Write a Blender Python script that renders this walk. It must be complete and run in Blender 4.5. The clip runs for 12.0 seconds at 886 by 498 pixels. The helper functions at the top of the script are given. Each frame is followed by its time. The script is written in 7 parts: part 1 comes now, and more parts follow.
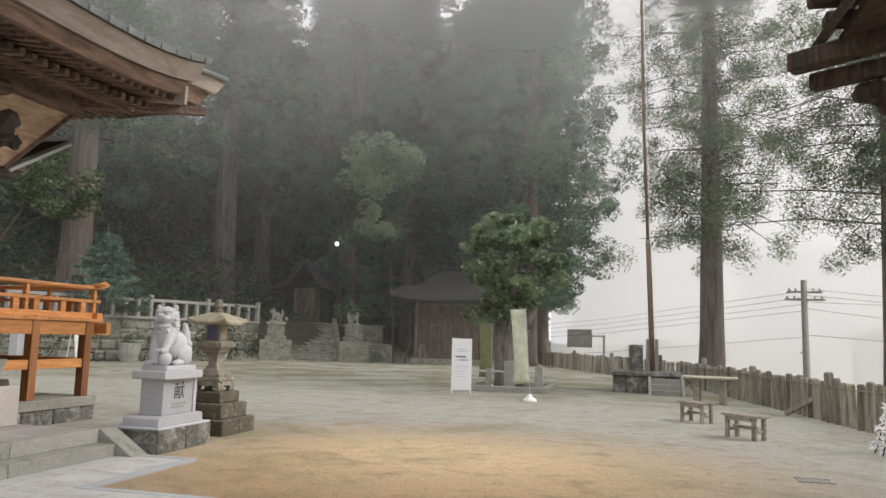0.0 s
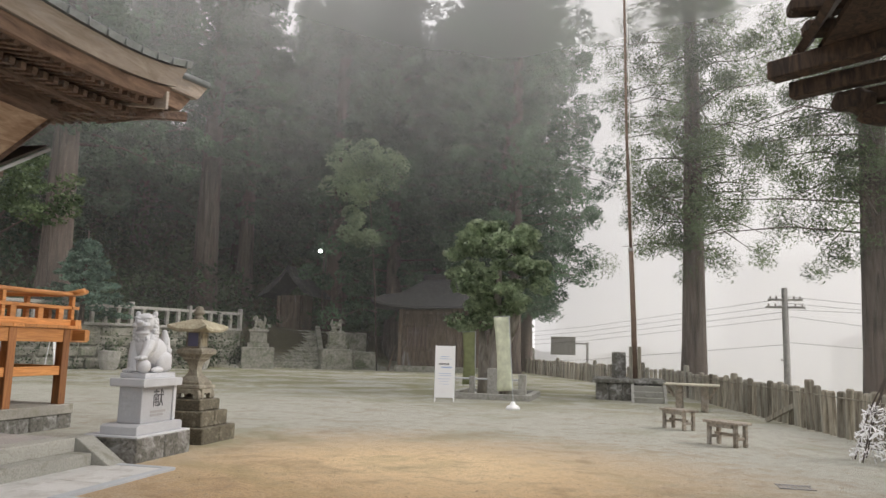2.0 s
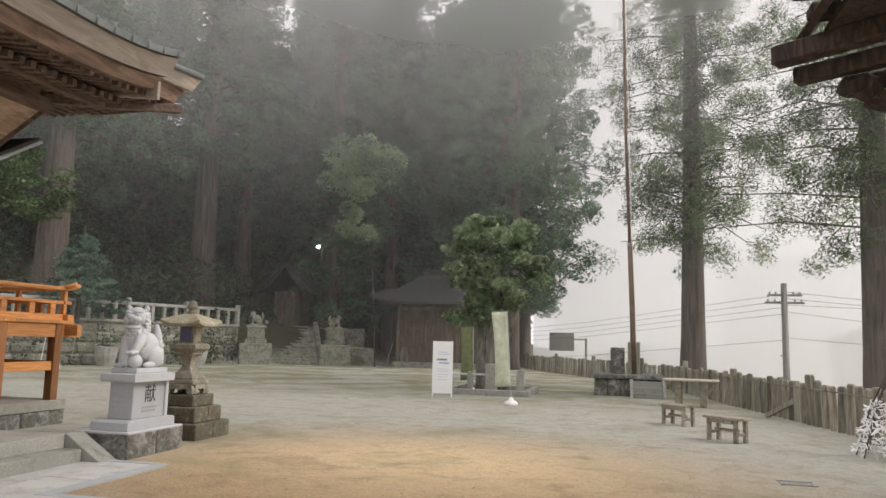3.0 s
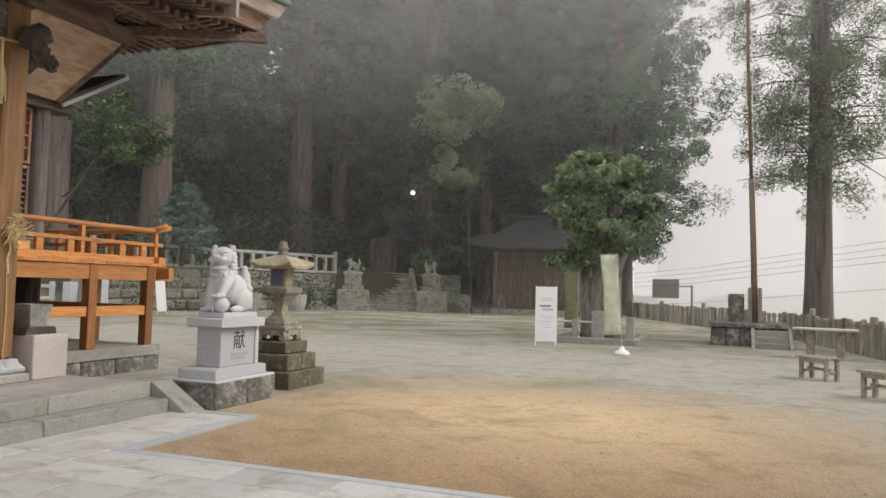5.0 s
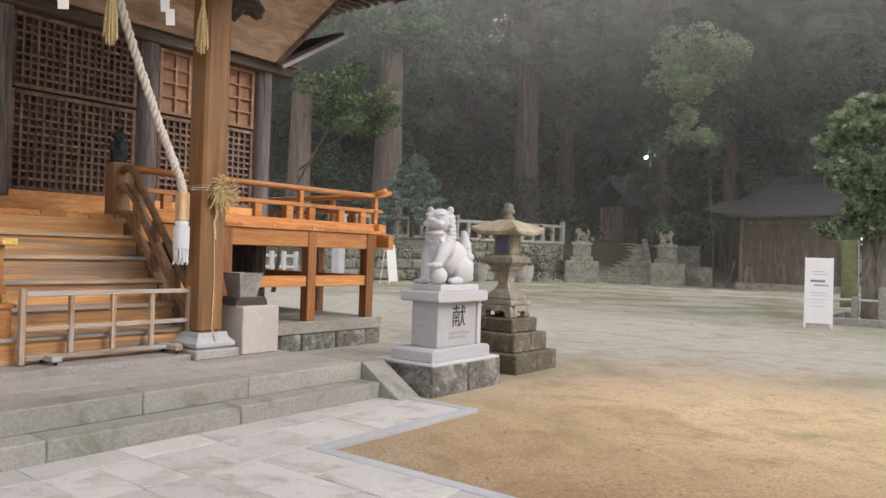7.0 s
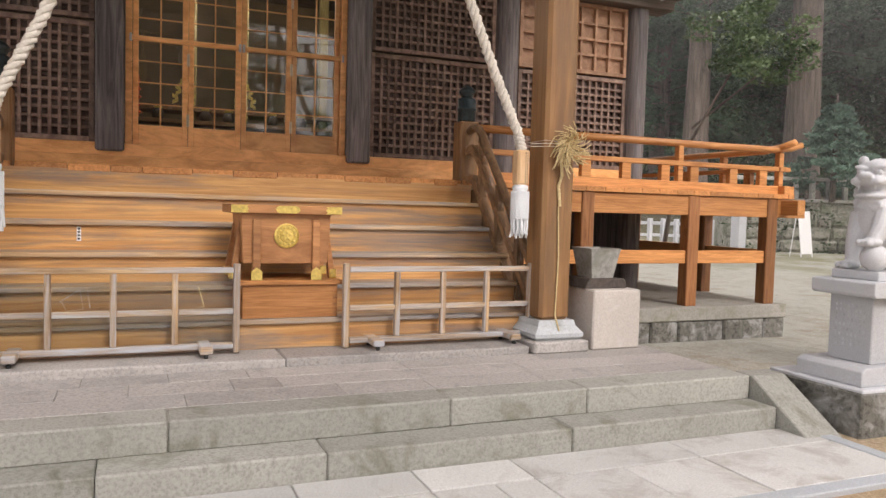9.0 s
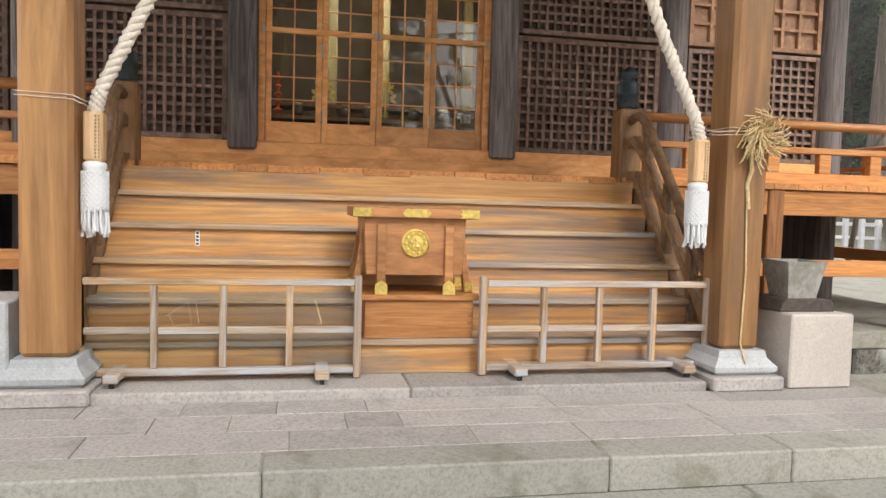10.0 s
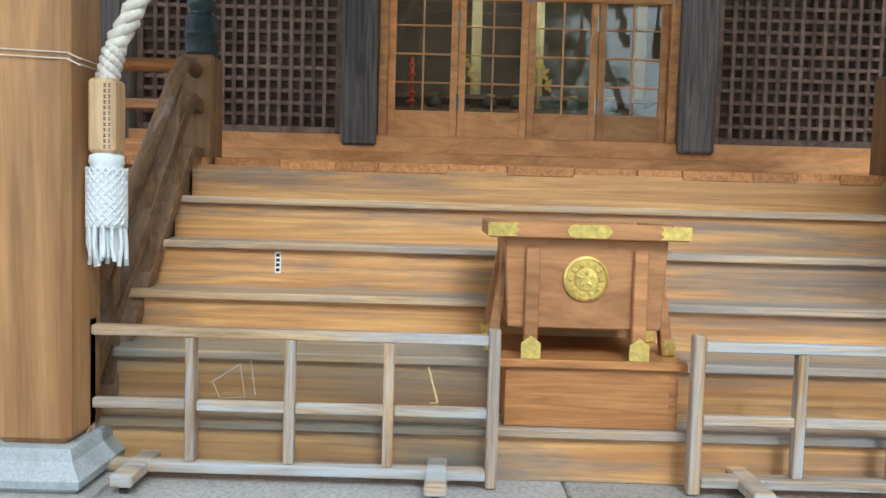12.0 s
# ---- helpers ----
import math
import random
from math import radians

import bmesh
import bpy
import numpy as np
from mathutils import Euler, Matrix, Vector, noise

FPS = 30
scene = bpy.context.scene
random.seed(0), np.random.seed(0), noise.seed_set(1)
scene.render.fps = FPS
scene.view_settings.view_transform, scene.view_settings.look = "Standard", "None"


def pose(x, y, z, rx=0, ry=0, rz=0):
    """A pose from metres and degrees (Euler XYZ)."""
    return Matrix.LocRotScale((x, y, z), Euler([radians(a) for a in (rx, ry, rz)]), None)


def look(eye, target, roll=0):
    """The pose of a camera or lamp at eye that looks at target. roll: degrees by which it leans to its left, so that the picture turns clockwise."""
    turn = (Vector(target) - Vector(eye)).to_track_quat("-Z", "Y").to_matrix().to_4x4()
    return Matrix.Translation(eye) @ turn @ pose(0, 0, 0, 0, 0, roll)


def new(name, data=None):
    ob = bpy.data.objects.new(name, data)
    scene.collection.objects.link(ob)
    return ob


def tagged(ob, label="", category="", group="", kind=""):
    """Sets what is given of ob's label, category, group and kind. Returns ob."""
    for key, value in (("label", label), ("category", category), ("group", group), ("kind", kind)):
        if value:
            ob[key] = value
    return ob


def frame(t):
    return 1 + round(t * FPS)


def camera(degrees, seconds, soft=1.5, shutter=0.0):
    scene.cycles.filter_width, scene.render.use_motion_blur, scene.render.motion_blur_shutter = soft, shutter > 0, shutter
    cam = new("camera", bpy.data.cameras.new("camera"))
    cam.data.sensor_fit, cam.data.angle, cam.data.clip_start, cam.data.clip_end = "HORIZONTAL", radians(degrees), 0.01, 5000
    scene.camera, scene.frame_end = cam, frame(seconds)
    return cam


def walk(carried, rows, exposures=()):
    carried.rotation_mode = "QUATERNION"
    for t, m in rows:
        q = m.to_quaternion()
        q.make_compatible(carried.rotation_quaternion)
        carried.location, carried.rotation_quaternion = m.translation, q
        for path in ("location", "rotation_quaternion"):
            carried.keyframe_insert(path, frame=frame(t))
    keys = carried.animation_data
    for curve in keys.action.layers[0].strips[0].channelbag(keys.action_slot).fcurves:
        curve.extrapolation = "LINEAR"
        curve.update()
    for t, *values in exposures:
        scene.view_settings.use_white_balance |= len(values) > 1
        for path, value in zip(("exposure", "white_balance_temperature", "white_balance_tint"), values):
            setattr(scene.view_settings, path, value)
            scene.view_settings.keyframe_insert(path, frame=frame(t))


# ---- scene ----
cam = camera(61.4, 12.0)
PATH = [
    (0, (0.005, 0.956, 1.565), (-0.496, 2.877, 1.804), 1.6),
    (0.5, (0.004, 0.958, 1.563), (-0.486, 2.882, 1.807), 1.5),
    (1, (0.012, 0.964, 1.556), (-0.467, 2.889, 1.805), 1.6),
    (1.5, (0.011, 0.976, 1.562), (-0.457, 2.904, 1.817), 1.6),
    (2, (0.015, 0.992, 1.559), (-0.445, 2.921, 1.819), 1.6),
    (2.5, (0.041, 1.021, 1.545), (-0.414, 2.951, 1.808), 1.6),
    (4.5, (-0.34, 1.999, 1.496), (-0.915, 3.91, 1.633), 1.6),
    (5, (-0.503, 2.297, 1.469), (-1.199, 4.169, 1.574), 1.6),
    (5.5, (-0.711, 2.673, 1.461), (-1.515, 4.502, 1.545), 1.7),
    (6, (-0.875, 3.084, 1.457), (-1.796, 4.858, 1.529), 1.6),
    (6.5, (-1.116, 3.374, 1.44), (-2.182, 5.065, 1.488), 1.7),
    (8.5, (-2.133, 4.781, 1.423), (-3.837, 5.825, 1.328), 1.6),
    (9, (-2.453, 4.998, 1.457), (-4.296, 5.766, 1.349), 1.6),
    (9.5, (-2.872, 5.104, 1.466), (-4.792, 5.653, 1.351), 1.6),
    (10, (-3.282, 5.294, 1.491), (-5.24, 5.683, 1.366), 1.6),
    (10.5, (-3.681, 5.34, 1.477), (-5.663, 5.574, 1.354), 1.6),
    (11, (-4.105, 5.372, 1.482), (-6.097, 5.496, 1.358), 1.6),
    (11.5, (-4.528, 5.471, 1.509), (-6.524, 5.515, 1.387), 1.5),
    (12, (-4.961, 5.478, 1.507), (-6.957, 5.469, 1.389), 1.6),
]
walk(cam, [(t, look(eye, target, roll)) for t, eye, target, roll in PATH],
     exposures=[(0, 0.5, 6420, 12), (4.5, 0.46, 6600, 13), (5.5, 0.62, 6480, 13), (6.5, 0.72, 6420, 15), (8.5, 0.82, 6680, 19), (9.5, 1.07, 6500, 13), (10.5, 1.18, 6420, 10), (12, 1.13, 5400, 0)])


# ---------------------------------------------------------------- world and light
world = bpy.data.worlds.new("foggy_sky")
scene.world = world
world.use_nodes = True
wn, wl = world.node_tree.nodes, world.node_tree.links
wn.clear()
SUN_UP, SUN_TURN = radians(38), radians(80)
sky = wn.new("ShaderNodeTexSky")
sky.sky_type, sky.sun_disc, sky.sun_elevation, sky.sun_rotation = "NISHITA", False, SUN_UP, SUN_TURN
sky.dust_density, sky.air_density = 4.0, 1.5
sky_bg = wn.new("ShaderNodeBackground")
sky_bg.inputs["Strength"].default_value = 0.05
wl.new(sky.outputs[0], sky_bg.inputs["Color"])
fog_bg = wn.new("ShaderNodeBackground")
fog_bg.inputs["Color"].default_value = (1.0, 0.98, 0.965, 1)
fog_bg.inputs["Strength"].default_value = 0.9
both = wn.new("ShaderNodeMixShader")
both.inputs[0].default_value = 0.88
wl.new(sky_bg.outputs[0], both.inputs[1])
wl.new(fog_bg.outputs[0], both.inputs[2])
wout = wn.new("ShaderNodeOutputWorld")
wl.new(both.outputs[0], wout.inputs[0])

sun_data = bpy.data.lights.new("sun", "SUN")
sun_data.energy, sun_data.angle, sun_data.color = 1.5, radians(25), (1.0, 0.95, 0.88)
sun = new("sun", sun_data)
sun.matrix_basis = look((30, 6, 40), (30 - 40 * math.cos(SUN_UP) * math.sin(SUN_TURN), 6 - 40 * math.cos(SUN_UP) * math.cos(SUN_TURN), 40 - 40 * math.sin(SUN_UP)))


# ---------------------------------------------------------------- materials
class Nodes:
    """A short way to write a node material."""

    def __init__(self, name, rough=0.7, metal=0.0):
        self.m = bpy.data.materials.new(name)
        self.m.use_nodes = True
        self.t = self.m.node_tree
        self.b = self.t.nodes["Principled BSDF"]
        self.b.inputs["Roughness"].default_value = rough
        self.b.inputs["Metallic"].default_value = metal

    def add(self, kind, **sets):
        n = self.t.nodes.new(kind)
        for k, v in sets.items():
            if k in n.inputs:
                n.inputs[k].default_value = v
        return n

    def link(self, a, b):
        self.t.links.new(a, b)

    def coords(self, scale=(1, 1, 1), by_object=True, world_space=False):
        if world_space:
            out = self.add("ShaderNodeNewGeometry").outputs["Position"]
        else:
            out = self.add("ShaderNodeTexCoord").outputs["Object"]
        mp = self.add("ShaderNodeMapping")
        mp.inputs["Scale"].default_value = scale
        self.link(out, mp.inputs["Vector"])
        if by_object and not world_space:
            info = self.add("ShaderNodeObjectInfo")
            mul = self.add("ShaderNodeMath")
            mul.operation = "MULTIPLY"
            mul.inputs[1].default_value = 37.0
            self.link(info.outputs["Random"], mul.inputs[0])
            comb = self.add("ShaderNodeCombineXYZ")
            for i in range(3):
                self.link(mul.outputs[0], comb.inputs[i])
            self.link(comb.outputs[0], mp.inputs["Location"])
        return mp.outputs[0]

    def noise(self, vec, scale, detail=6.0, rough=0.6, dist=0.0):
        n = self.add("ShaderNodeTexNoise")
        n.inputs["Scale"].default_value = scale
        n.inputs["Detail"].default_value = detail
        n.inputs["Roughness"].default_value = rough
        n.inputs["Distortion"].default_value = dist
        self.link(vec, n.inputs["Vector"])
        return n.outputs["Fac"]

    def ramp(self, fac, stops):
        r = self.add("ShaderNodeValToRGB")
        e = r.color_ramp.elements
        while len(e) < len(stops):
            e.new(0.5)
        for el, (p, c) in zip(e, stops):
            el.position = p
            el.color = (*c, 1) if not isinstance(c, (int, float)) else (c, c, c, 1)
        self.link(fac, r.inputs[0])
        return r.outputs[0]

    def mix(self, fac, a, b, blend="MIX"):
        x = self.t.nodes.new("ShaderNodeMix")
        x.data_type, x.blend_type = "RGBA", blend
        for sock, v in ((x.inputs[0], fac), (x.inputs[6], a), (x.inputs[7], b)):
            if isinstance(v, tuple):
                sock.default_value = (*v, 1)
            elif isinstance(v, (int, float)):
                sock.default_value = v
            else:
                self.link(v, sock)
        return x.outputs[2]

    def color(self, c):
        self.link(c, self.b.inputs["Base Color"])

    def bump(self, h, strength=0.3, dist=0.02):
        b = self.add("ShaderNodeBump")
        b.inputs["Strength"].default_value = strength
        b.inputs["Distance"].default_value = dist
        self.link(h, b.inputs["Height"])
        self.link(b.outputs[0], self.b.inputs["Normal"])

    def rough(self, fac, lo, hi):
        r = self.add("ShaderNodeMapRange")
        r.inputs["To Min"].default_value, r.inputs["To Max"].default_value = lo, hi
        self.link(fac, r.inputs["Value"])
        self.link(r.outputs[0], self.b.inputs["Roughness"])


def wood(name, dark, light, grain=(30, 2.5, 30), rough=0.55, grey=0.0, grey_col=(0.30, 0.29, 0.29), vary=0.25):
    """Sawn timber; grain: how fast the figure changes along x, y and z."""
    k = Nodes(name, rough)
    v = k.coords(grain)
    rings = k.noise(v, 1.0, 5, 0.65, 1.2)
    fine = k.noise(k.coords(tuple(g * 5 for g in grain)), 1.0, 3, 0.6)
    c = k.ramp(rings, [(0.36, dark), (0.50, tuple((a + b) / 2 for a, b in zip(dark, light))), (0.64, light)])
    c = k.mix(k.ramp(fine, [(0.46, 0.0), (0.80, 0.22)]), c, tuple(x * 0.6 for x in dark))
    info = k.add("ShaderNodeObjectInfo")
    hue = k.add("ShaderNodeHueSaturation")
    mr = k.add("ShaderNodeMapRange")
    mr.inputs["To Min"].default_value, mr.inputs["To Max"].default_value = 1 - vary, 1 + vary
    k.link(info.outputs["Random"], mr.inputs["Value"])
    k.link(mr.outputs[0], hue.inputs["Value"])
    k.link(c, hue.inputs["Color"])
    c = hue.outputs[0]
    if grey:
        patch = k.noise(k.coords(tuple(g * 0.42 + 0.25 for g in grain)), 0.8, 6, 0.7, 0.5)
        c = k.mix(k.ramp(patch, [(0.62 - 0.3 * grey, 0.0), (0.80 - 0.25 * grey, 0.9)]), c, grey_col)
    k.color(c)
    k.bump(rings, 0.18, 0.004)
    k.rough(fine, rough - 0.08, min(1, rough + 0.15))
    return k.m


def stone(name, base, spots, scale=60, rough=0.8, stain=None, stain_at=0.55, lump=0.0, joint_scale=1.6, bump=0.25):
    k = Nodes(name, rough)
    v = k.coords()
    grains = k.noise(v, scale, 4, 0.7)
    clouds = k.noise(v, joint_scale, 7, 0.62, 0.4)
    c = k.ramp(grains, [(0.33, spots), (0.52, base), (0.75, tuple(min(1, x * 1.18) for x in base))])
    c = k.mix(k.ramp(clouds, [(0.3, 0.35), (0.7, 0.0)]), c, tuple(x * 0.62 for x in base))
    if stain:
        moss = k.noise(v, joint_scale * 2.3, 8, 0.68, 0.5)
        c = k.mix(k.ramp(moss, [(stain_at - 0.08, 0.0), (stain_at + 0.12, 0.95)]), c, stain)
    info, hue, mr = k.add("ShaderNodeObjectInfo"), k.add("ShaderNodeHueSaturation"), k.add("ShaderNodeMapRange")
    mr.inputs["To Min"].default_value, mr.inputs["To Max"].default_value = 0.84, 1.12
    k.link(info.outputs["Random"], mr.inputs["Value"])
    k.link(mr.outputs[0], hue.inputs["Value"])
    k.link(c, hue.inputs["Color"])
    c = hue.outputs[0]
    k.color(c)
    if lump:
        h = k.noise(v, 9, 8, 0.62)
        k.bump(h, 0.9, lump)
    else:
        k.bump(grains, bump, 0.004)
    k.rough(clouds, rough - 0.1, min(1, rough + 0.1))
    return k.m


def leaf(name, dark, light, scale=0.8, rough=0.5, through_light=0.25):
    k = Nodes(name, rough)
    geo = k.add("ShaderNodeNewGeometry")
    patch = k.noise(k.coords(by_object=True), scale, 3, 0.6)
    c = k.ramp(geo.outputs["Random Per Island"], [(0.0, tuple(a * 0.7 + b * 0.3 for a, b in zip(dark, light))), (1.0, tuple(a * 0.35 + b * 0.65 for a, b in zip(dark, light)))])
    c = k.mix(k.ramp(patch, [(0.36, 0.9), (0.52, 0.0)]), c, tuple(x * 0.6 for x in dark))
    c = k.mix(k.ramp(patch, [(0.52, 0.0), (0.70, 0.75)]), c, tuple(min(1, x * 1.15) for x in light))
    k.color(c)
    tr = k.add("ShaderNodeBsdfTranslucent")
    k.link(c, tr.inputs["Color"])
    mx = k.add("ShaderNodeMixShader")
    mx.inputs[0].default_value = through_light
    k.link(k.b.outputs[0], mx.inputs[1])
    k.link(tr.outputs[0], mx.inputs[2])
    k.link(mx.outputs[0], k.t.nodes["Material Output"].inputs[0])
    return k.m


def plain(name, col, rough=0.6, metal=0.0, speck=0.12, scale=25):
    k = Nodes(name, rough, metal)
    n = k.noise(k.coords(), scale, 5, 0.65)
    k.color(k.ramp(n, [(0.3, tuple(max(0, x * (1 - speck)) for x in col)), (0.7, tuple(min(1, x * (1 + speck)) for x in col))]))
    k.bump(n, 0.12, 0.003)
    return k.m


def lit(name, col, power):
    k = Nodes(name)
    k.b.inputs["Base Color"].default_value = (*col, 1)
    k.b.inputs["Emission Color"].default_value = (*col, 1)
    k.b.inputs["Emission Strength"].default_value = power
    return k.m


def pane_glass(name, ior):
    m = bpy.data.materials.new(name)
    m.use_nodes = True
    t = m.node_tree
    t.nodes.clear()
    out, mx = t.nodes.new("ShaderNodeOutputMaterial"), t.nodes.new("ShaderNodeMixShader")
    tr, gl, fr = t.nodes.new("ShaderNodeBsdfTransparent"), t.nodes.new("ShaderNodeBsdfGlossy"), t.nodes.new("ShaderNodeFresnel")
    gl.inputs["Roughness"].default_value = 0.02
    tr.inputs["Color"].default_value = (0.93, 0.95, 0.94, 1)
    fr.inputs["IOR"].default_value = ior
    t.links.new(fr.outputs[0], mx.inputs[0])
    t.links.new(tr.outputs[0], mx.inputs[1])
    t.links.new(gl.outputs[0], mx.inputs[2])
    t.links.new(mx.outputs[0], out.inputs[0])
    return m


def mist(name, thick, scale=0.06, low=0.25, foot=0.12, full_at=22.0, glow=0.0):
    """Drifting fog as a thin see-through white sheet that scatters light; glow adds emission."""
    m = bpy.data.materials.new(name)
    m.use_nodes = True
    t = m.node_tree
    t.nodes.clear()
    out, mx = t.nodes.new("ShaderNodeOutputMaterial"), t.nodes.new("ShaderNodeMixShader")
    tr, df, tl, ad = (t.nodes.new(n) for n in ("ShaderNodeBsdfTransparent", "ShaderNodeBsdfDiffuse", "ShaderNodeBsdfTranslucent", "ShaderNodeMixShader"))
    for n in (df, tl):
        n.inputs["Color"].default_value = (0.965, 0.965, 0.975, 1)
    co, ns, rp = t.nodes.new("ShaderNodeTexCoord"), t.nodes.new("ShaderNodeTexNoise"), t.nodes.new("ShaderNodeMapRange")
    ns.inputs["Scale"].default_value, ns.inputs["Detail"].default_value = scale, 3.0
    rp.inputs["From Min"].default_value, rp.inputs["From Max"].default_value = 0.3, 0.7
    rp.inputs["To Min"].default_value, rp.inputs["To Max"].default_value = thick * low, thick
    sep, hz, mu = t.nodes.new("ShaderNodeSeparateXYZ"), t.nodes.new("ShaderNodeMapRange"), t.nodes.new("ShaderNodeMath")
    hz.inputs["From Min"].default_value, hz.inputs["From Max"].default_value = 7.0, full_at
    hz.inputs["To Min"].default_value, hz.inputs["To Max"].default_value = foot, 1.0
    mu.operation = "MULTIPLY"
    t.links.new(co.outputs["Object"], sep.inputs[0])
    t.links.new(sep.outputs[2], hz.inputs["Value"])
    t.links.new(co.outputs["Object"], ns.inputs["Vector"])
    t.links.new(ns.outputs["Fac"], rp.inputs["Value"])
    t.links.new(rp.outputs[0], mu.inputs[0])
    t.links.new(hz.outputs[0], mu.inputs[1])
    ad.inputs[0].default_value = 0.5
    t.links.new(df.outputs[0], ad.inputs[1])
    t.links.new(tl.outputs[0], ad.inputs[2])
    t.links.new(mu.outputs[0], mx.inputs[0])
    t.links.new(tr.outputs[0], mx.inputs[1])
    em, both = t.nodes.new("ShaderNodeEmission"), t.nodes.new("ShaderNodeAddShader")
    em.inputs["Strength"].default_value = glow
    em.inputs["Color"].default_value = (0.97, 0.98, 1.0, 1)
    t.links.new(ad.outputs[0], both.inputs[0])
    t.links.new(em.outputs[0], both.inputs[1])
    t.links.new(both.outputs[0] if glow else ad.outputs[0], mx.inputs[2])
    t.links.new(mx.outputs[0], out.inputs[0])
    return m


def ground_material():
    k = Nodes("courtyard_ground", 0.95)
    p = k.coords(world_space=True)
    grit = k.noise(p, 38, 6, 0.75)
    mid = k.noise(p, 3.2, 8, 0.65, 0.3)
    big = k.noise(p, 0.28, 5, 0.6, 0.5)
    gravel = k.ramp(grit, [(0.28, (0.24, 0.245, 0.215)), (0.5, (0.44, 0.440, 0.383)), (0.74, (0.635, 0.635, 0.57))])
    earth = k.ramp(grit, [(0.26, (0.22, 0.140, 0.072)), (0.5, (0.49, 0.325, 0.172)), (0.74, (0.72, 0.53, 0.32))])
    sand = k.ramp(grit, [(0.26, (0.46, 0.325, 0.18)), (0.5, (0.78, 0.585, 0.35)), (0.74, (0.90, 0.75, 0.51))])
    # bare warm earth beside the paving, gravel farther out
    sub = k.add("ShaderNodeVectorMath")
    sub.operation = "SUBTRACT"
    sub.inputs[1].default_value = (-2.6, 9.6, 0)
    k.link(p, sub.inputs[0])
    sc = k.add("ShaderNodeVectorMath")
    sc.operation = "MULTIPLY"
    sc.inputs[1].default_value = (1 / 4.2, 1 / 4.2, 0)
    k.link(sub.outputs[0], sc.inputs[0])
    ln = k.add("ShaderNodeVectorMath")
    ln.operation = "LENGTH"
    k.link(sc.outputs[0], ln.inputs[0])
    wob = k.add("ShaderNodeMath")
    wob.operation = "MULTIPLY_ADD"
    wob.inputs[1].default_value = 0.9
    k.link(mid, wob.inputs[0])
    k.link(ln.outputs["Value"], wob.inputs[2])
    c = k.mix(k.ramp(wob.outputs[0], [(0.0, 1.0), (0.95, 1.0), (1.0, 0.9)]), gravel, earth)
    m2 = k.add("ShaderNodeMapRange")
    m2.inputs["From Min"].default_value, m2.inputs["From Max"].default_value = 0.95, 1.85
    m2.inputs["To Min"].default_value, m2.inputs["To Max"].default_value = 1.0, 0.0
    k.link(wob.outputs[0], m2.inputs["Value"])
    core = k.add("ShaderNodeMapRange")
    core.inputs["From Min"].default_value, core.inputs["From Max"].default_value = 0.7, 1.6
    core.inputs["To Min"].default_value, core.inputs["To Max"].default_value = 1.0, 0.0
    off = k.add("ShaderNodeVectorMath")
    off.operation = "SUBTRACT"
    off.inputs[1].default_value = (-2.6, 11.0, 0)
    k.link(p, off.inputs[0])
    flat = k.add("ShaderNodeVectorMath")
    flat.operation = "MULTIPLY"
    flat.inputs[1].default_value = (1 / 4.2, 1 / 3.0, 0)
    k.link(off.outputs[0], flat.inputs[0])
    far = k.add("ShaderNodeVectorMath")
    far.operation = "LENGTH"
    k.link(flat.outputs[0], far.inputs[0])
    wob2 = k.add("ShaderNodeMath")
    wob2.operation = "MULTIPLY_ADD"
    wob2.inputs[1].default_value = 0.9
    k.link(mid, wob2.inputs[0])
    k.link(far.outputs["Value"], wob2.inputs[2])
    k.link(wob2.outputs[0], core.inputs["Value"])
    c = k.mix(m2.outputs[0], gravel, k.mix(core.outputs[0], earth, sand))
    speck = k.noise(p, 130, 3, 0.8)
    c = k.mix(k.ramp(speck, [(0.30, 0.7), (0.44, 0.0)]), c, (0.16, 0.125, 0.08))
    c = k.mix(k.ramp(speck, [(0.60, 0.0), (0.74, 0.6)]), c, (0.66, 0.61, 0.52))
    clod = k.noise(p, 13, 6, 0.8, 0.4)
    c = k.mix(k.ramp(clod, [(0.34, 0.5), (0.45, 0.0)]), c, (0.17, 0.125, 0.075))
    c = k.mix(k.ramp(clod, [(0.58, 0.0), (0.72, 0.4)]), c, (0.72, 0.65, 0.53))
    blot = k.noise(p, 0.9, 8, 0.72, 1.0)
    c = k.mix(k.ramp(blot, [(0.34, 0.42), (0.48, 0.0)]), c, (0.24, 0.165, 0.10))
    tone = k.ramp(mid, [(0.30, 0.38), (0.52, 0.0)])
    c = k.mix(tone, c, (0.19, 0.155, 0.105))
    green = k.ramp(big, [(0.54, 0.0), (0.68, 0.5)])
    c = k.mix(green, c, (0.16, 0.17, 0.07))
    # thin moss on the far side of the yard
    cut = k.add("ShaderNodeSeparateXYZ")
    k.link(p, cut.inputs[0])
    band = k.add("ShaderNodeMapRange")
    band.inputs["From Min"].default_value, band.inputs["From Max"].default_value = 18.0, 27.0
    k.link(cut.outputs["Y"], band.inputs["Value"])
    moss = k.add("ShaderNodeMath")
    moss.operation = "MULTIPLY"
    k.link(band.outputs[0], moss.inputs[0])
    k.link(k.ramp(k.noise(p, 0.45, 6, 0.65, 0.6), [(0.42, 0.0), (0.58, 0.75)]), moss.inputs[1])
    c = k.mix(moss.outputs[0], c, (0.20, 0.19, 0.075))
    # leaf mould under the trees
    dot = k.add("ShaderNodeVectorMath")
    dot.operation = "DOT_PRODUCT"
    dot.inputs[1].default_value = (-0.85, 0.52, 0)
    k.link(p, dot.inputs[0])
    mould = k.add("ShaderNodeMapRange")
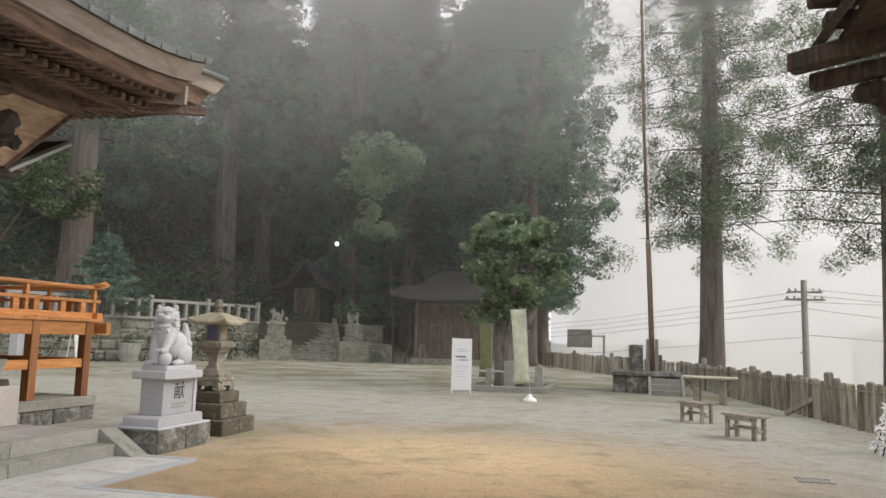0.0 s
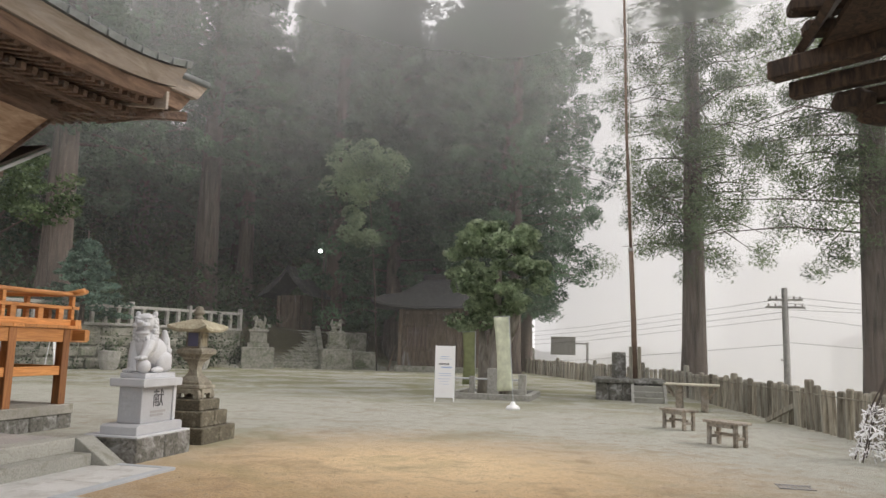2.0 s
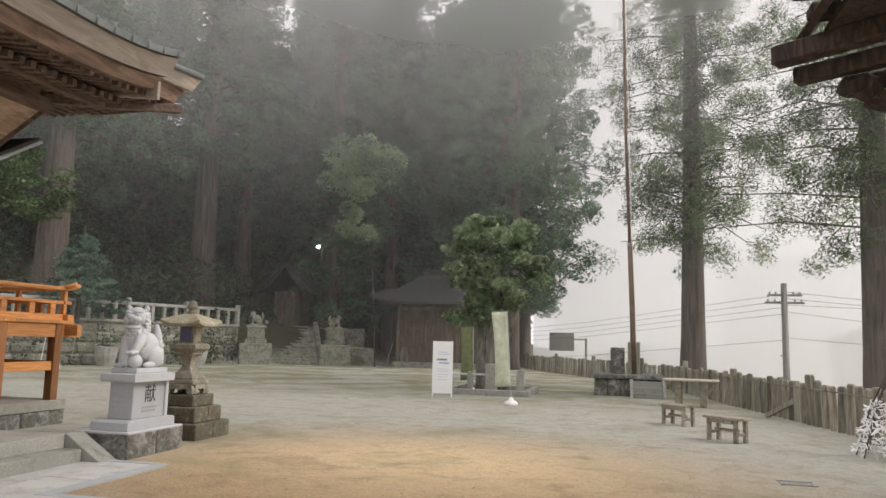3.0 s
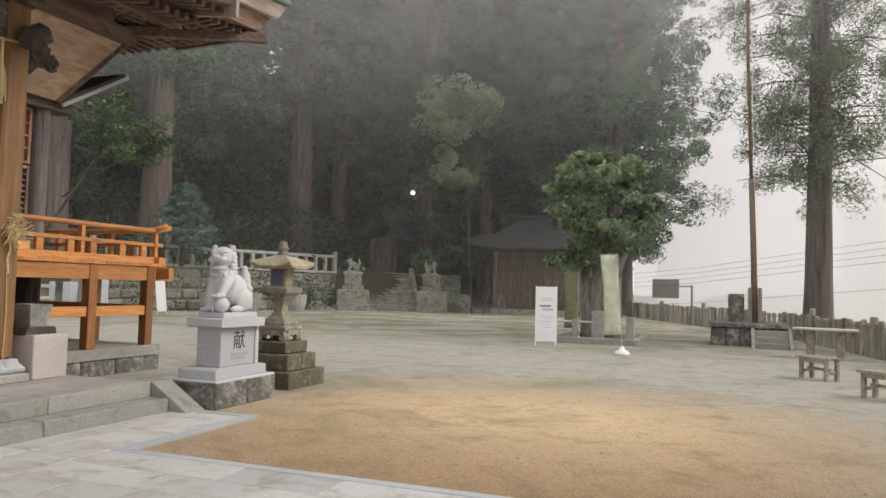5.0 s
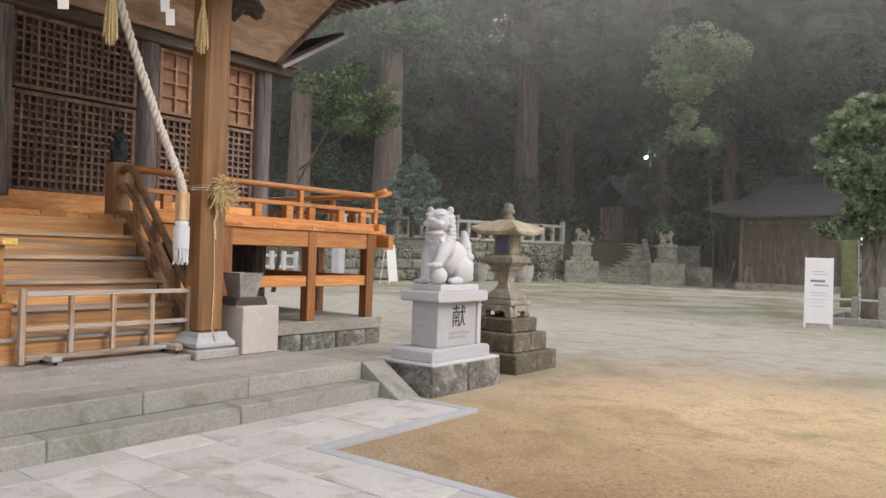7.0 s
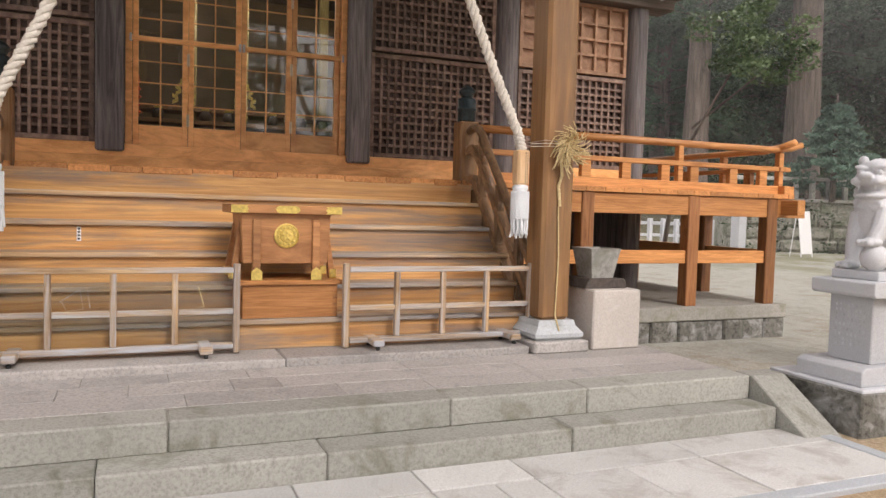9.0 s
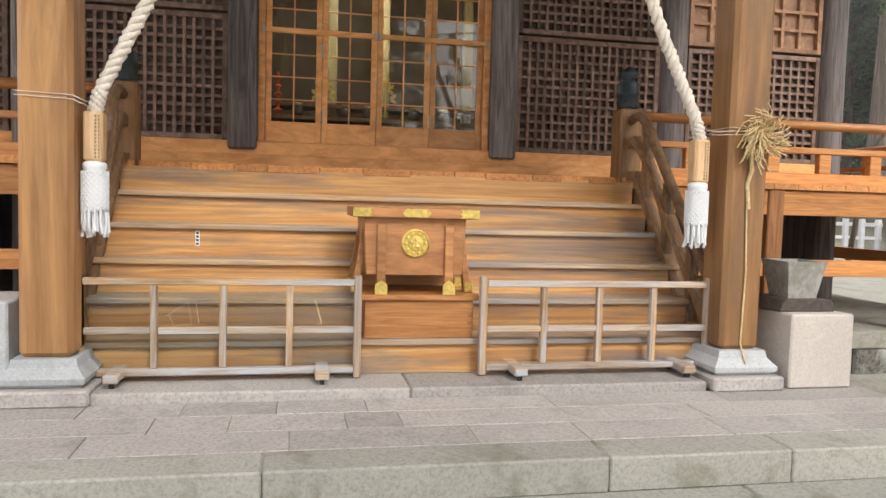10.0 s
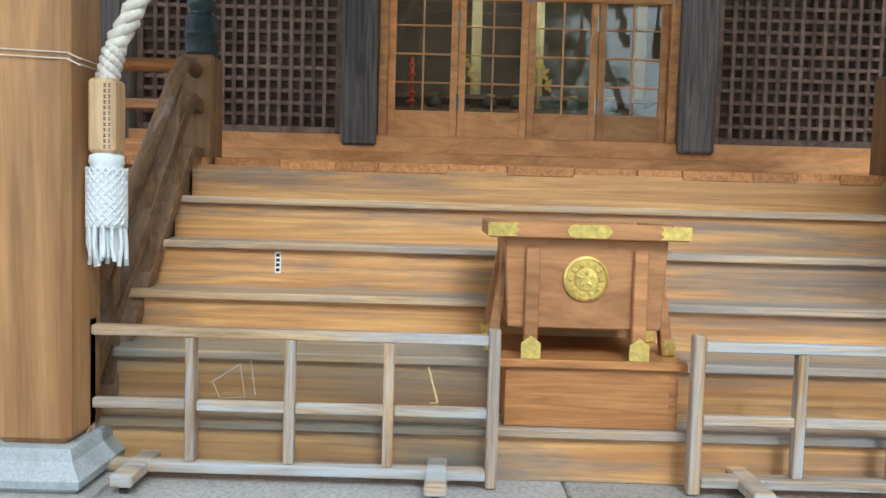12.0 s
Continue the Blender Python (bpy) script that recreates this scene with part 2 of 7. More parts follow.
    mould.inputs["From Min"].default_value, mould.inputs["From Max"].default_value = 39.4, 41.0
    k.link(dot.outputs["Value"], mould.inputs["Value"])
    c = k.mix(mould.outputs[0], c, k.ramp(mid, [(0.3, (0.035, 0.028, 0.018)), (0.7, (0.075, 0.07, 0.035))]))
    k.color(c)
    k.bump(grit, 0.9, 0.03)
    return k.m


M = dict(
    ground=ground_material(),
    new_wood=wood("orange_cedar", (0.40, 0.160, 0.046), (0.66, 0.305, 0.105), (26, 1.6, 26), 0.42, 0.0),
    new_wood_x=wood("orange_cedar_x", (0.40, 0.160, 0.046), (0.66, 0.305, 0.105), (1.6, 26, 26), 0.42, 0.0),
    step_wood=wood("worn_step_cedar", (0.43, 0.205, 0.070), (0.70, 0.405, 0.158), (26, 0.55, 15), 0.42, 0.50, (0.155, 0.158, 0.168), 0.2),
    nose_wood=wood("weathered_nosing", (0.40, 0.25, 0.12), (0.66, 0.47, 0.28), (26, 1.0, 26), 0.55, 0.62, (0.28, 0.30, 0.33)),
    pillar_wood=wood("keyaki_pillar", (0.205, 0.098, 0.037), (0.37, 0.197, 0.077), (7, 7, 0.45), 0.5, 0.42, (0.15, 0.088, 0.045)),
    post_wood=wood("veranda_post", (0.20, 0.075, 0.026), (0.36, 0.16, 0.058), (22, 22, 1.4), 0.5),
    rail_brown=wood("brown_handrail", (0.14, 0.075, 0.035), (0.27, 0.155, 0.075), (8, 30, 8), 0.55, 0.1),
    old_wood=wood("old_dark_timber", (0.095, 0.085, 0.084), (0.27, 0.24, 0.235), (18, 18, 1.0), 0.8, 0.3, (0.20, 0.20, 0.215)),
    old_wood_y=wood("old_beam_timber", (0.075, 0.058, 0.045), (0.19, 0.15, 0.12), (20, 1.2, 20), 0.8, 0.2),
    lattice=wood("lattice_timber", (0.135, 0.086, 0.068), (0.295, 0.205, 0.16), (25, 6, 6), 0.7, 0.1, (0.16, 0.13, 0.115)),
    panel_wood=wood("pale_lattice_timber", (0.28, 0.15, 0.085), (0.48, 0.29, 0.18), (25, 5, 5), 0.6),
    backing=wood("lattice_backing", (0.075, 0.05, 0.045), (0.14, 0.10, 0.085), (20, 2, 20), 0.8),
    soffit=wood("pale_soffit_board", (0.36, 0.235, 0.155), (0.62, 0.46, 0.33), (6, 1.3, 6), 0.65, 0.35, (0.20, 0.15, 0.115)),
    eave=wood("brown_eave_timber", (0.085, 0.056, 0.042), (0.20, 0.138, 0.105), (12, 2, 12), 0.75, 0.15),
    fascia=wood("pale_fascia", (0.33, 0.27, 0.22), (0.50, 0.43, 0.37), (10, 1.2, 10), 0.65, 0.35, (0.30, 0.27, 0.25)),
    brown_board=wood("red_brown_eave_board", (0.13, 0.082, 0.058), (0.30, 0.20, 0.145), (9, 1.0, 9), 0.7, 0.3, (0.10, 0.07, 0.055)),
    copper=plain("patinated_copper_sheet", (0.23, 0.245, 0.24), 0.45, 0.35, 0.22, 6),
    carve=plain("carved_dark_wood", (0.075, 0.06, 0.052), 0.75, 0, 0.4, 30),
    frame_grey=wood("weathered_rail_timber", (0.26, 0.165, 0.09), (0.56, 0.39, 0.22), (32, 1.6, 32), 0.75, 0.72, (0.44, 0.465, 0.505), 0.25),
    frame_post=wood("weathered_upright_timber", (0.25, 0.15, 0.08), (0.55, 0.37, 0.20), (32, 32, 1.4), 0.75, 0.55, (0.44, 0.455, 0.48), 0.3),
    box_wood=wood("box_keyaki", (0.28, 0.118, 0.043), (0.48, 0.228, 0.088), (20, 1.6, 12), 0.45),
    brass=plain("gilt_brass", (0.85, 0.62, 0.19), 0.34, 0.85, 0.25, 40),
    bronze=plain("dark_bronze_cap", (0.035, 0.05, 0.055), 0.45, 0.4, 0.3, 30),
    rope=plain("hemp_rope", (0.66, 0.61, 0.54), 0.9, 0, 0.15, 60),
    tassel=plain("white_cotton", (0.72, 0.745, 0.77), 0.9, 0, 0.06, 80),
    straw=plain("rice_straw", (0.60, 0.47, 0.25), 0.8, 0, 0.3, 50),
    paper=plain("white_paper", (0.86, 0.86, 0.87), 0.7, 0, 0.03),
    ink=plain("black_ink", (0.03, 0.03, 0.035), 0.7),
    blue_ink=plain("blue_print", (0.20, 0.33, 0.62), 0.7),
    red_box=plain("vermilion_lacquer", (0.72, 0.10, 0.02), 0.35, 0, 0.08, 8),
    granite=stone("white_granite", (0.54, 0.555, 0.58), (0.42, 0.43, 0.46), 120, 0.65, None, 0.5, 0, 2.5),
    statue=stone("statue_granite", (0.70, 0.71, 0.735), (0.56, 0.57, 0.60), 130, 0.7, None, 0.5, 0, 3.0, 0.4),
    base_stone=stone("rough_base_stone", (0.16, 0.155, 0.135), (0.05, 0.05, 0.042), 22, 0.9, (0.42, 0.42, 0.41), 0.56, 0.03, 2.2),
    lantern=stone("mossy_lantern_stone", (0.27, 0.245, 0.195), (0.14, 0.125, 0.10), 45, 0.92, (0.42, 0.40, 0.32), 0.55, 0.012, 2.8),
    lantern_step=stone("mossy_lantern_steps", (0.145, 0.128, 0.092), (0.06, 0.055, 0.04), 40, 0.95, (0.33, 0.31, 0.24), 0.60, 0.02, 3.2),
    lantern_cap=stone("lichen_lantern_roof", (0.40, 0.36, 0.26), (0.22, 0.19, 0.13), 40, 0.92, (0.50, 0.46, 0.34), 0.55, 0.012, 3.0),
    step_stone=stone("grey_step_stone", (0.365, 0.362, 0.325), (0.24, 0.238, 0.21), 55, 0.8, (0.16, 0.156, 0.11), 0.60, 0, 1.5, 0.3),
    flag_stone=stone("platform_flagstone", (0.45, 0.425, 0.405), (0.27, 0.25, 0.235), 50, 0.7, (0.26, 0.245, 0.235), 0.6, 0, 1.2, 0.2),
    pave=stone("pale_paving", (0.60, 0.595, 0.575), (0.48, 0.475, 0.46), 90, 0.6, (0.33, 0.305, 0.275), 0.575, 0, 1.2, 0.15),
    kerb=stone("blue_grey_kerb", (0.47, 0.50, 0.53), (0.38, 0.40, 0.43), 90, 0.6, (0.36, 0.36, 0.35), 0.64, 0, 1.4, 0.15),
    pillar_stone=stone("pillar_base_stone", (0.50, 0.53, 0.55), (0.38, 0.40, 0.42), 80, 0.75, (0.36, 0.37, 0.36), 0.6, 0, 3.0, 0.25),
    block_stone=stone("pinkish_block", (0.60, 0.55, 0.50), (0.50, 0.45, 0.41), 70, 0.75, (0.66, 0.64, 0.61), 0.62, 0, 2.0, 0.2),
    concrete=stone("mossy_concrete", (0.34, 0.325, 0.29), (0.25, 0.24, 0.21), 40, 0.9, (0.19, 0.19, 0.13), 0.58, 0, 1.5, 0.3),
    far_stone=stone("far_wall_stone", (0.36, 0.35, 0.30), (0.16, 0.16, 0.13), 8, 0.95, (0.13, 0.15, 0.09), 0.56, 0.06, 0.7),
    grey_stone=stone("grey_carved_stone", (0.42, 0.41, 0.38), (0.26, 0.26, 0.24), 18, 0.9, (0.22, 0.23, 0.18), 0.58, 0.01, 2.0),
    stake=wood("weathered_stake", (0.13, 0.112, 0.085), (0.37, 0.34, 0.275), (14, 14, 1.0), 0.9, 0.5, (0.31, 0.305, 0.26), 0.42),
    bench_wood=wood("grey_bench_timber", (0.20, 0.165, 0.13), (0.42, 0.37, 0.30), (12, 2, 12), 0.85, 0.5, (0.36, 0.34, 0.31)),
    table_top=plain("pale_table_slab", (0.50, 0.47, 0.38), 0.8, 0, 0.2, 8),
    rust_pole=plain("brown_pole_paint", (0.20, 0.14, 0.105), 0.7, 0, 0.25, 5),
    bark=wood("cedar_bark", (0.06, 0.048, 0.040), (0.155, 0.122, 0.102), (5, 5, 0.35), 0.95, 0.25, (0.15, 0.13, 0.11)),
    pale_bark=wood("old_camellia_bark", (0.14, 0.125, 0.105), (0.34, 0.31, 0.27), (6, 6, 1.5), 0.95, 0.3),
    cedar=leaf("cedar_needles", (0.032, 0.066, 0.040), (0.125, 0.205, 0.115), 0.34, 0.8, 0.3),
    # paler copy of cedar: fog veil and backlight are put into the leaf colour
    cedar_backlit=leaf("backlit_cedar_needles", (0.07, 0.10, 0.055), (0.21, 0.27, 0.14), 0.45, 0.8, 0.6),
    teal=leaf("blue_green_conifer_sprays", (0.06, 0.11, 0.08), (0.19, 0.30, 0.22), 0.9, 0.7, 0.35),
    cedar_light=leaf("young_cedar_needles", (0.15, 0.21, 0.13), (0.32, 0.40, 0.24), 0.5, 0.8, 0.4),
    broad=leaf("glossy_evergreen_leaves", (0.115, 0.170, 0.092), (0.46, 0.55, 0.36), 1.8, 0.24, 0.40),
    under=leaf("undergrowth_leaves", (0.03, 0.055, 0.025), (0.09, 0.14, 0.06), 0.6, 0.6, 0.25),
    camellia=leaf("camellia_leaves", (0.04, 0.07, 0.03), (0.15, 0.20, 0.10), 0.9, 0.25, 0.25),
    grip=wood("pale_grip_wood", (0.52, 0.32, 0.16), (0.74, 0.52, 0.31), (14, 14, 2), 0.55),
    pebble=plain("earthy_pebble", (0.42, 0.34, 0.24), 0.9, 0, 0.4, 40),
    door_wood=wood("door_cedar", (0.58, 0.27, 0.09), (0.84, 0.46, 0.185), (22, 2.0, 6), 0.4),
    # near-black: the pavilion's silhouette and shaded underside are put into the colour
    pavilion_wood=wood("shade_dark_timber", (0.022, 0.015, 0.011), (0.085, 0.052, 0.032), (14, 14, 3), 0.8),
    gilt_post=wood("gilt_altar_post", (0.36, 0.27, 0.10), (0.56, 0.45, 0.20), (6, 6, 1), 0.5),
    hinge_brass=plain("pale_brass_hinge", (0.70, 0.60, 0.44), 0.35, 0.7, 0.1, 30),
    old_flag=plain("dull_green_cloth", (0.20, 0.22, 0.11), 0.9, 0, 0.2, 6),
    glass=pane_glass("window_glass", 1.75),
    acrylic=pane_glass("clear_acrylic", 1.49),
    dark_room=plain("dark_interior_wall", (0.16, 0.115, 0.07), 0.8, 0, 0.3, 3),
    tube=lit("lit_tube", (1.0, 0.93, 0.80), 80.0),
    lamp_glow=lit("lit_bulb", (0.92, 1.0, 0.95), 60.0),
    pale_flag=plain("pale_green_cloth", (0.62, 0.65, 0.50), 0.85, 0, 0.18, 6),
    hut_wood=wood("hut_timber", (0.085, 0.062, 0.045), (0.19, 0.145, 0.11), (6, 6, 1), 0.9, 0.15),
    hut_roof=plain("dark_roof_shingle", (0.045, 0.045, 0.045), 1.0, 0, 0.3, 4),
    pale_metal=plain("pale_tin_roof", (0.70, 0.72, 0.74), 0.5, 0.1, 0.08, 2),
    far_wall=plain("far_house_plaster", (0.52, 0.50, 0.48), 0.9, 0, 0.1, 0.5),
    far_roof=plain("far_house_tiles", (0.20, 0.16, 0.15), 0.8, 0, 0.2, 1),
    far_glass=plain("far_window", (0.10, 0.11, 0.12), 0.3),
    pole_grey=plain("concrete_pole", (0.32, 0.31, 0.30), 0.85, 0, 0.15, 6),
    wire=plain("black_cable", (0.03, 0.03, 0.03), 0.6),
    mist_thin=mist("thin_mist", 0.37, 0.05, 0.6, 0.17, 17.0),
    mist_mid=mist("forest_mist", 0.16, 0.09, 0.4, 0.02, 24.0),
    mist_deep=mist("deep_forest_mist", 0.28, 0.09, 0.4, 0.02, 24.0),
    # emits a little by itself, to brighten the far fog
    mist_thick=mist("valley_mist", 0.82, 0.02, 0.9, 0.92, 30.0, 0.08),
)


# ---------------------------------------------------------------- mesh helpers
def thing(name, label="", category="", loc=(0, 0, 0), group="", kind=""):
    ob = new(name)
    ob.location = loc
    ob.empty_display_size = 0.1
    return tagged(ob, label, category, group, kind)


def base_of(ob):
    v = Vector((0, 0, 0))
    while ob is not None:
        v += ob.location
        ob = ob.parent
    return v


def part(name, bm, material, parent=None, label="", smooth=False, local=False):
    """Links a bmesh (in world places, or in the parent's own with local) as one mesh object."""
    if parent is not None and not local:
        bmesh.ops.translate(bm, verts=bm.verts, vec=-base_of(parent))
    if len(bm.faces) < 60000:
        bmesh.ops.recalc_face_normals(bm, faces=bm.faces)
    me = bpy.data.meshes.new(name)
    bm.to_mesh(me)
    bm.free()
    me.materials.append(M[material] if isinstance(material, str) else material)
    if smooth:
        for p in me.polygons:
            p.use_smooth = True
    ob = new(name, me)
    ob.parent = parent
    if label:
        ob["label"] = label
    return ob


def raw(name, verts, faces, material, parent=None, label="", smooth=False):
    me = bpy.data.meshes.new(name)
    me.from_pydata(verts, [], faces)
    me.materials.append(M[material])
    if smooth:
        me.polygons.foreach_set("use_smooth", [True] * len(me.polygons))
    ob = new(name, me)
    ob.parent = parent
    if label:
        ob["label"] = label
    return ob


def mesh_of(bm, name, material, smooth=False):
    bmesh.ops.recalc_face_normals(bm, faces=bm.faces)
    me = bpy.data.meshes.new(name)
    bm.to_mesh(me)
    bm.free()
    me.materials.append(M[material])
    if smooth:
        for p in me.polygons:
            p.use_smooth = True
    return me


def piece(name, me, parent, m):
    ob = new(name, me)
    ob.parent = parent
    ob.matrix_basis = m
    return ob


def box(x0, x1, y0, y1, z0, z1, bev=0.006, bm=None):
    """A box with chamfered edges, added to bm."""
    b = bmesh.new()
    bmesh.ops.create_cube(b, size=1.0, matrix=Matrix.Translation(((x0 + x1) / 2, (y0 + y1) / 2, (z0 + z1) / 2)) @ Matrix.Diagonal((abs(x1 - x0), abs(y1 - y0), abs(z1 - z0), 1)))
    if bev:
        bmesh.ops.bevel(b, geom=b.edges[:], offset=min(bev, 0.45 * min(abs(x1 - x0), abs(y1 - y0), abs(z1 - z0))), segments=1, affect="EDGES", profile=0.5)
    if bm is None:
        return b
    return join(bm, b)


def join(bm, other):
    me = bpy.data.meshes.new("tmp")
    other.to_mesh(me)
    other.free()
    bm.from_mesh(me)
    bpy.data.meshes.remove(me)
    return bm


def tube(points, radii, sides=10, bm=None, closed=True):
    """A round bar along points; radii: one number or one for each point."""
    bm = bm or bmesh.new()
    pts = [Vector(p) for p in points]
    if isinstance(radii, (int, float)):
        radii = [radii] * len(pts)
    rings = []
    side = None
    for i, p in enumerate(pts):
        d = (pts[min(i + 1, len(pts) - 1)] - pts[max(i - 1, 0)]).normalized()
        if side is None:
            side = d.orthogonal().normalized()
        side = (side - d * side.dot(d)).normalized()
        up = d.cross(side)
        rings.append([bm.verts.new(p + (side * math.cos(a) + up * math.sin(a)) * radii[i]) for a in (2 * math.pi * k / sides for k in range(sides))])
    for a, b in zip(rings, rings[1:]):
        for k in range(sides):
            bm.faces.new((a[k], a[(k + 1) % sides], b[(k + 1) % sides], b[k]))
    if closed:
        bm.faces.new(rings[0][::-1])
        bm.faces.new(rings[-1])
    return bm


def lathe(profile, centre=(0, 0, 0), sides=16, bm=None, turn=0.0, flat=1.0):
    """Turns (radius, height) pairs round the upright through centre; 4 or 6 sides give square or six-sided stones."""
    bm = bm or bmesh.new()
    c = Vector(centre)
    rings = [[bm.verts.new(c + Vector((r * math.cos(a), r * math.sin(a) * flat, z))) for a in (turn + 2 * math.pi * k / sides for k in range(sides))] for r, z in profile]
    for a, b in zip(rings, rings[1:]):
        for k in range(sides):
            bm.faces.new((a[k], a[(k + 1) % sides], b[(k + 1) % sides], b[k]))
    bm.faces.new(rings[0][::-1])
    bm.faces.new(rings[-1])
    return bm


def prism(outline, axis, a, b, bm=None, bev=0.0):
    """An outline of two-number points pushed from a to b along axis 'x', 'y' or 'z'."""
    b2 = bmesh.new()
    place = {"x": lambda u, v, w: (w, u, v), "y": lambda u, v, w: (u, w, v), "z": lambda u, v, w: (u, v, w)}[axis]
    lo = [b2.verts.new(place(u, v, a)) for u, v in outline]
    hi = [b2.verts.new(place(u, v, b)) for u, v in outline]
    n = len(outline)
    b2.faces.new(lo[::-1])
    b2.faces.new(hi)
    for k in range(n):
        b2.faces.new((lo[k], lo[(k + 1) % n], hi[(k + 1) % n], hi[k]))
    if bev:
        bmesh.ops.bevel(b2, geom=b2.edges[:], offset=bev, segments=1, affect="EDGES", profile=0.5)
    if bm is None:
        return b2
    return join(bm, b2)


def beam(p, q, w, h, bm=None, bev=0.006):
    """A squared bar from p to q, w wide across and h high."""
    p, q = Vector(p), Vector(q)
    d = q - p
    b = box(0, d.length, -w / 2, w / 2, -h / 2, h / 2, bev)
    x = d.normalized()
    y = Vector((0, 0, 1)).cross(x)
    y = y.normalized() if y.length > 1e-4 else Vector((0, 1, 0))
    z = x.cross(y)
    m = Matrix((x, y, z)).transposed().to_4x4()
    m.translation = p
    bmesh.ops.transform(b, matrix=m, verts=b.verts)
    if bm is None:
        return b
    return join(bm, b)


def rumple(bm, amount, scale=3.0, seed=0.0):
    for v in bm.verts:
        n = noise.noise_vector(v.co * scale + Vector((seed, seed, seed)))
        v.co += n * amount
    return bm


def blob(centre, radii, bm=None, sub=2, amount=0.0, scale=3.0, m=None):
    b = bmesh.new()
    bmesh.ops.create_icosphere(b, subdivisions=sub, radius=1.0)
    bmesh.ops.transform(b, matrix=Matrix.Translation(centre) @ (m or Matrix.Identity(4)) @ Matrix.Diagonal((*radii, 1)), verts=b.verts)
    if amount:
        rumple(b, amount, scale)
    if bm is None:
        return b
    return join(bm, b)


# ---------------------------------------------------------------- ground, fog and far distance
def fence_line(y):
    """x of the courtyard's edge at y."""
    return 7.2 - 0.165 * y if y < 33 else 1.75 - 0.42 * (y - 33)


def terrain(x, y):
    out = x - fence_line(max(min(y, 60), 5)) - 1.2
    z = 0.0
    if out > 0:
        z -= min(5.0, 0.55 * out)
    # wooded slope behind the wall
    back = (-24.6 - x) * 0.85 + (y - 36.5) * 0.52
    if back > 0 and out < 0:
        z += max(0.0, min(1.0, (-6.0 - x - 0.25 * max(0.0, y - 50)) / 5.0)) * min(24.0, min(back, 2.0) * 1.05 + max(0, back - 2) * 0.16 + max(0, back - 9) * 0.45)
    return z


def build_ground():
    xs = sorted(set(list(np.arange(-60, 30, 1.5)) + [-600, -300, -150, -90, 45, 70, 120, 250, 600]))
    ys = sorted(set(list(np.arange(-20, 90, 1.5)) + [-600, -300, -120, -50, 110, 160, 300, 600]))
    verts = []
    for y in ys:
        for x in xs:
            z = terrain(float(x), float(y))
            if z > 0.05:
                z += 0.5 * noise.noise(Vector((x * 0.3, y * 0.3, 0)))
            verts.append((float(x), float(y), z - 0.0))
    n = len(xs)
    faces = [(j * n + i, j * n + i + 1, (j + 1) * n + i + 1, (j + 1) * n + i) for j in range(len(ys) - 1) for i in range(n - 1)]
    ob = raw("ground", verts, faces, "ground", smooth=True)
    return tagged(ob, "flat courtyard of grey gravel and bare brown earth", "ground", kind="structure")


build_ground()


def mist_bank(radius, a0, a1, z1, material):
    """A curved sheet of fog round the courtyard, from a0 to a1 degrees left of +y."""
    bm = bmesh.new()
    n = 40
    cols = []
    for i in range(n + 1):
        a = radians(a0 + (a1 - a0) * i / n)
        r = radius + 1.5 * math.sin(7 * a)
        x, y = -2 - r * math.sin(a), 3 + r * math.cos(a)
        cols.append([bm.verts.new((x * (1 + 0.02 * k), y * (1 + 0.02 * k), -6 + (z1 + 6) * k / 4)) for k in range(5)])
    for p, q in zip(cols, cols[1:]):
        for k in range(4):
            bm.faces.new((p[k], q[k], q[k + 1], p[k + 1]))
    ob = part("mist_bank", bm, material, smooth=True)
    ob.visible_shadow = False
    return tagged(ob, "thin white morning fog drifting before the trees", "fog", kind="stuff")


mist_bank(25.8, -70, 100, 60, "mist_thin")
mist_bank(39, -70, 100, 65, "mist_mid")
mist_bank(48, -70, 100, 70, "mist_deep")
mist_bank(62, -70, 3, 80, "mist_thick")
mist_bank(80, -70, 5, 90, "mist_thick")


# ---------------------------------------------------------------- stone platform, steps and paving
MID = 6.07
platform = thing("stone_platform", "grey stone platform with two worn steps before the wooden stairs", "platform", (-7.8, MID, 0), kind="structure")
part("core", box(-10.9, -6.47, 3.12, 9.02, -0.1, 0.327, 0.01), "concrete", platform)


def slab(x0, x1, y0, y1, z0, z1, material, parent, name="stone", bev=0.008, gap=0.0022):
    b = box(x0 + gap, x1 - gap, y0 + gap, y1 - gap, z0, z1, bev)
    return part(name, b, material, parent)


def course(x0, x1, cuts, z0, z1, material, parent, name="stone", bev=0.01):
    for a, b in zip(cuts, cuts[1:]):
        slab(x0, x1, a, b, z0 + random.uniform(-0.002, 0.002), z1 + random.uniform(-0.002, 0.002), material, parent, name, bev)


PCUT = [3.09, 4.0, 5.17, 6.74, 7.69, 9.05]
course(-6.71, -6.44, PCUT, 0.168, 0.336, "step_stone", platform, "kerb_stone", 0.009)
course(-6.47, -6.19, [3.09, 4.84, 5.94, 7.43, 9.05], -0.05, 0.17, "step_stone", platform, "step_stone", 0.009)
rows_x = [-6.712, -7.02, -7.31, -7.575]
row_cuts = ([3.09, 4.34, 5.28, 6.19, 6.76, 7.55, 8.3, 9.05], [3.09, 4.6, 4.98, 5.57, 5.86, 6.8, 7.6, 8.4, 9.05], [3.09, 4.2, 4.71, 5.21, 5.70, 6.79, 7.9, 9.05])
for (xb, xa), cuts in zip(zip(rows_x, rows_x[1:]), row_cuts):
    course(xa, xb, cuts, 0.30, 0.333, "flag_stone", platform, "flagstone", 0.003)
course(-8.4, -7.58, [8.4, 9.05], 0.30, 0.333, "flag_stone", platform, "flagstone", 0.003)
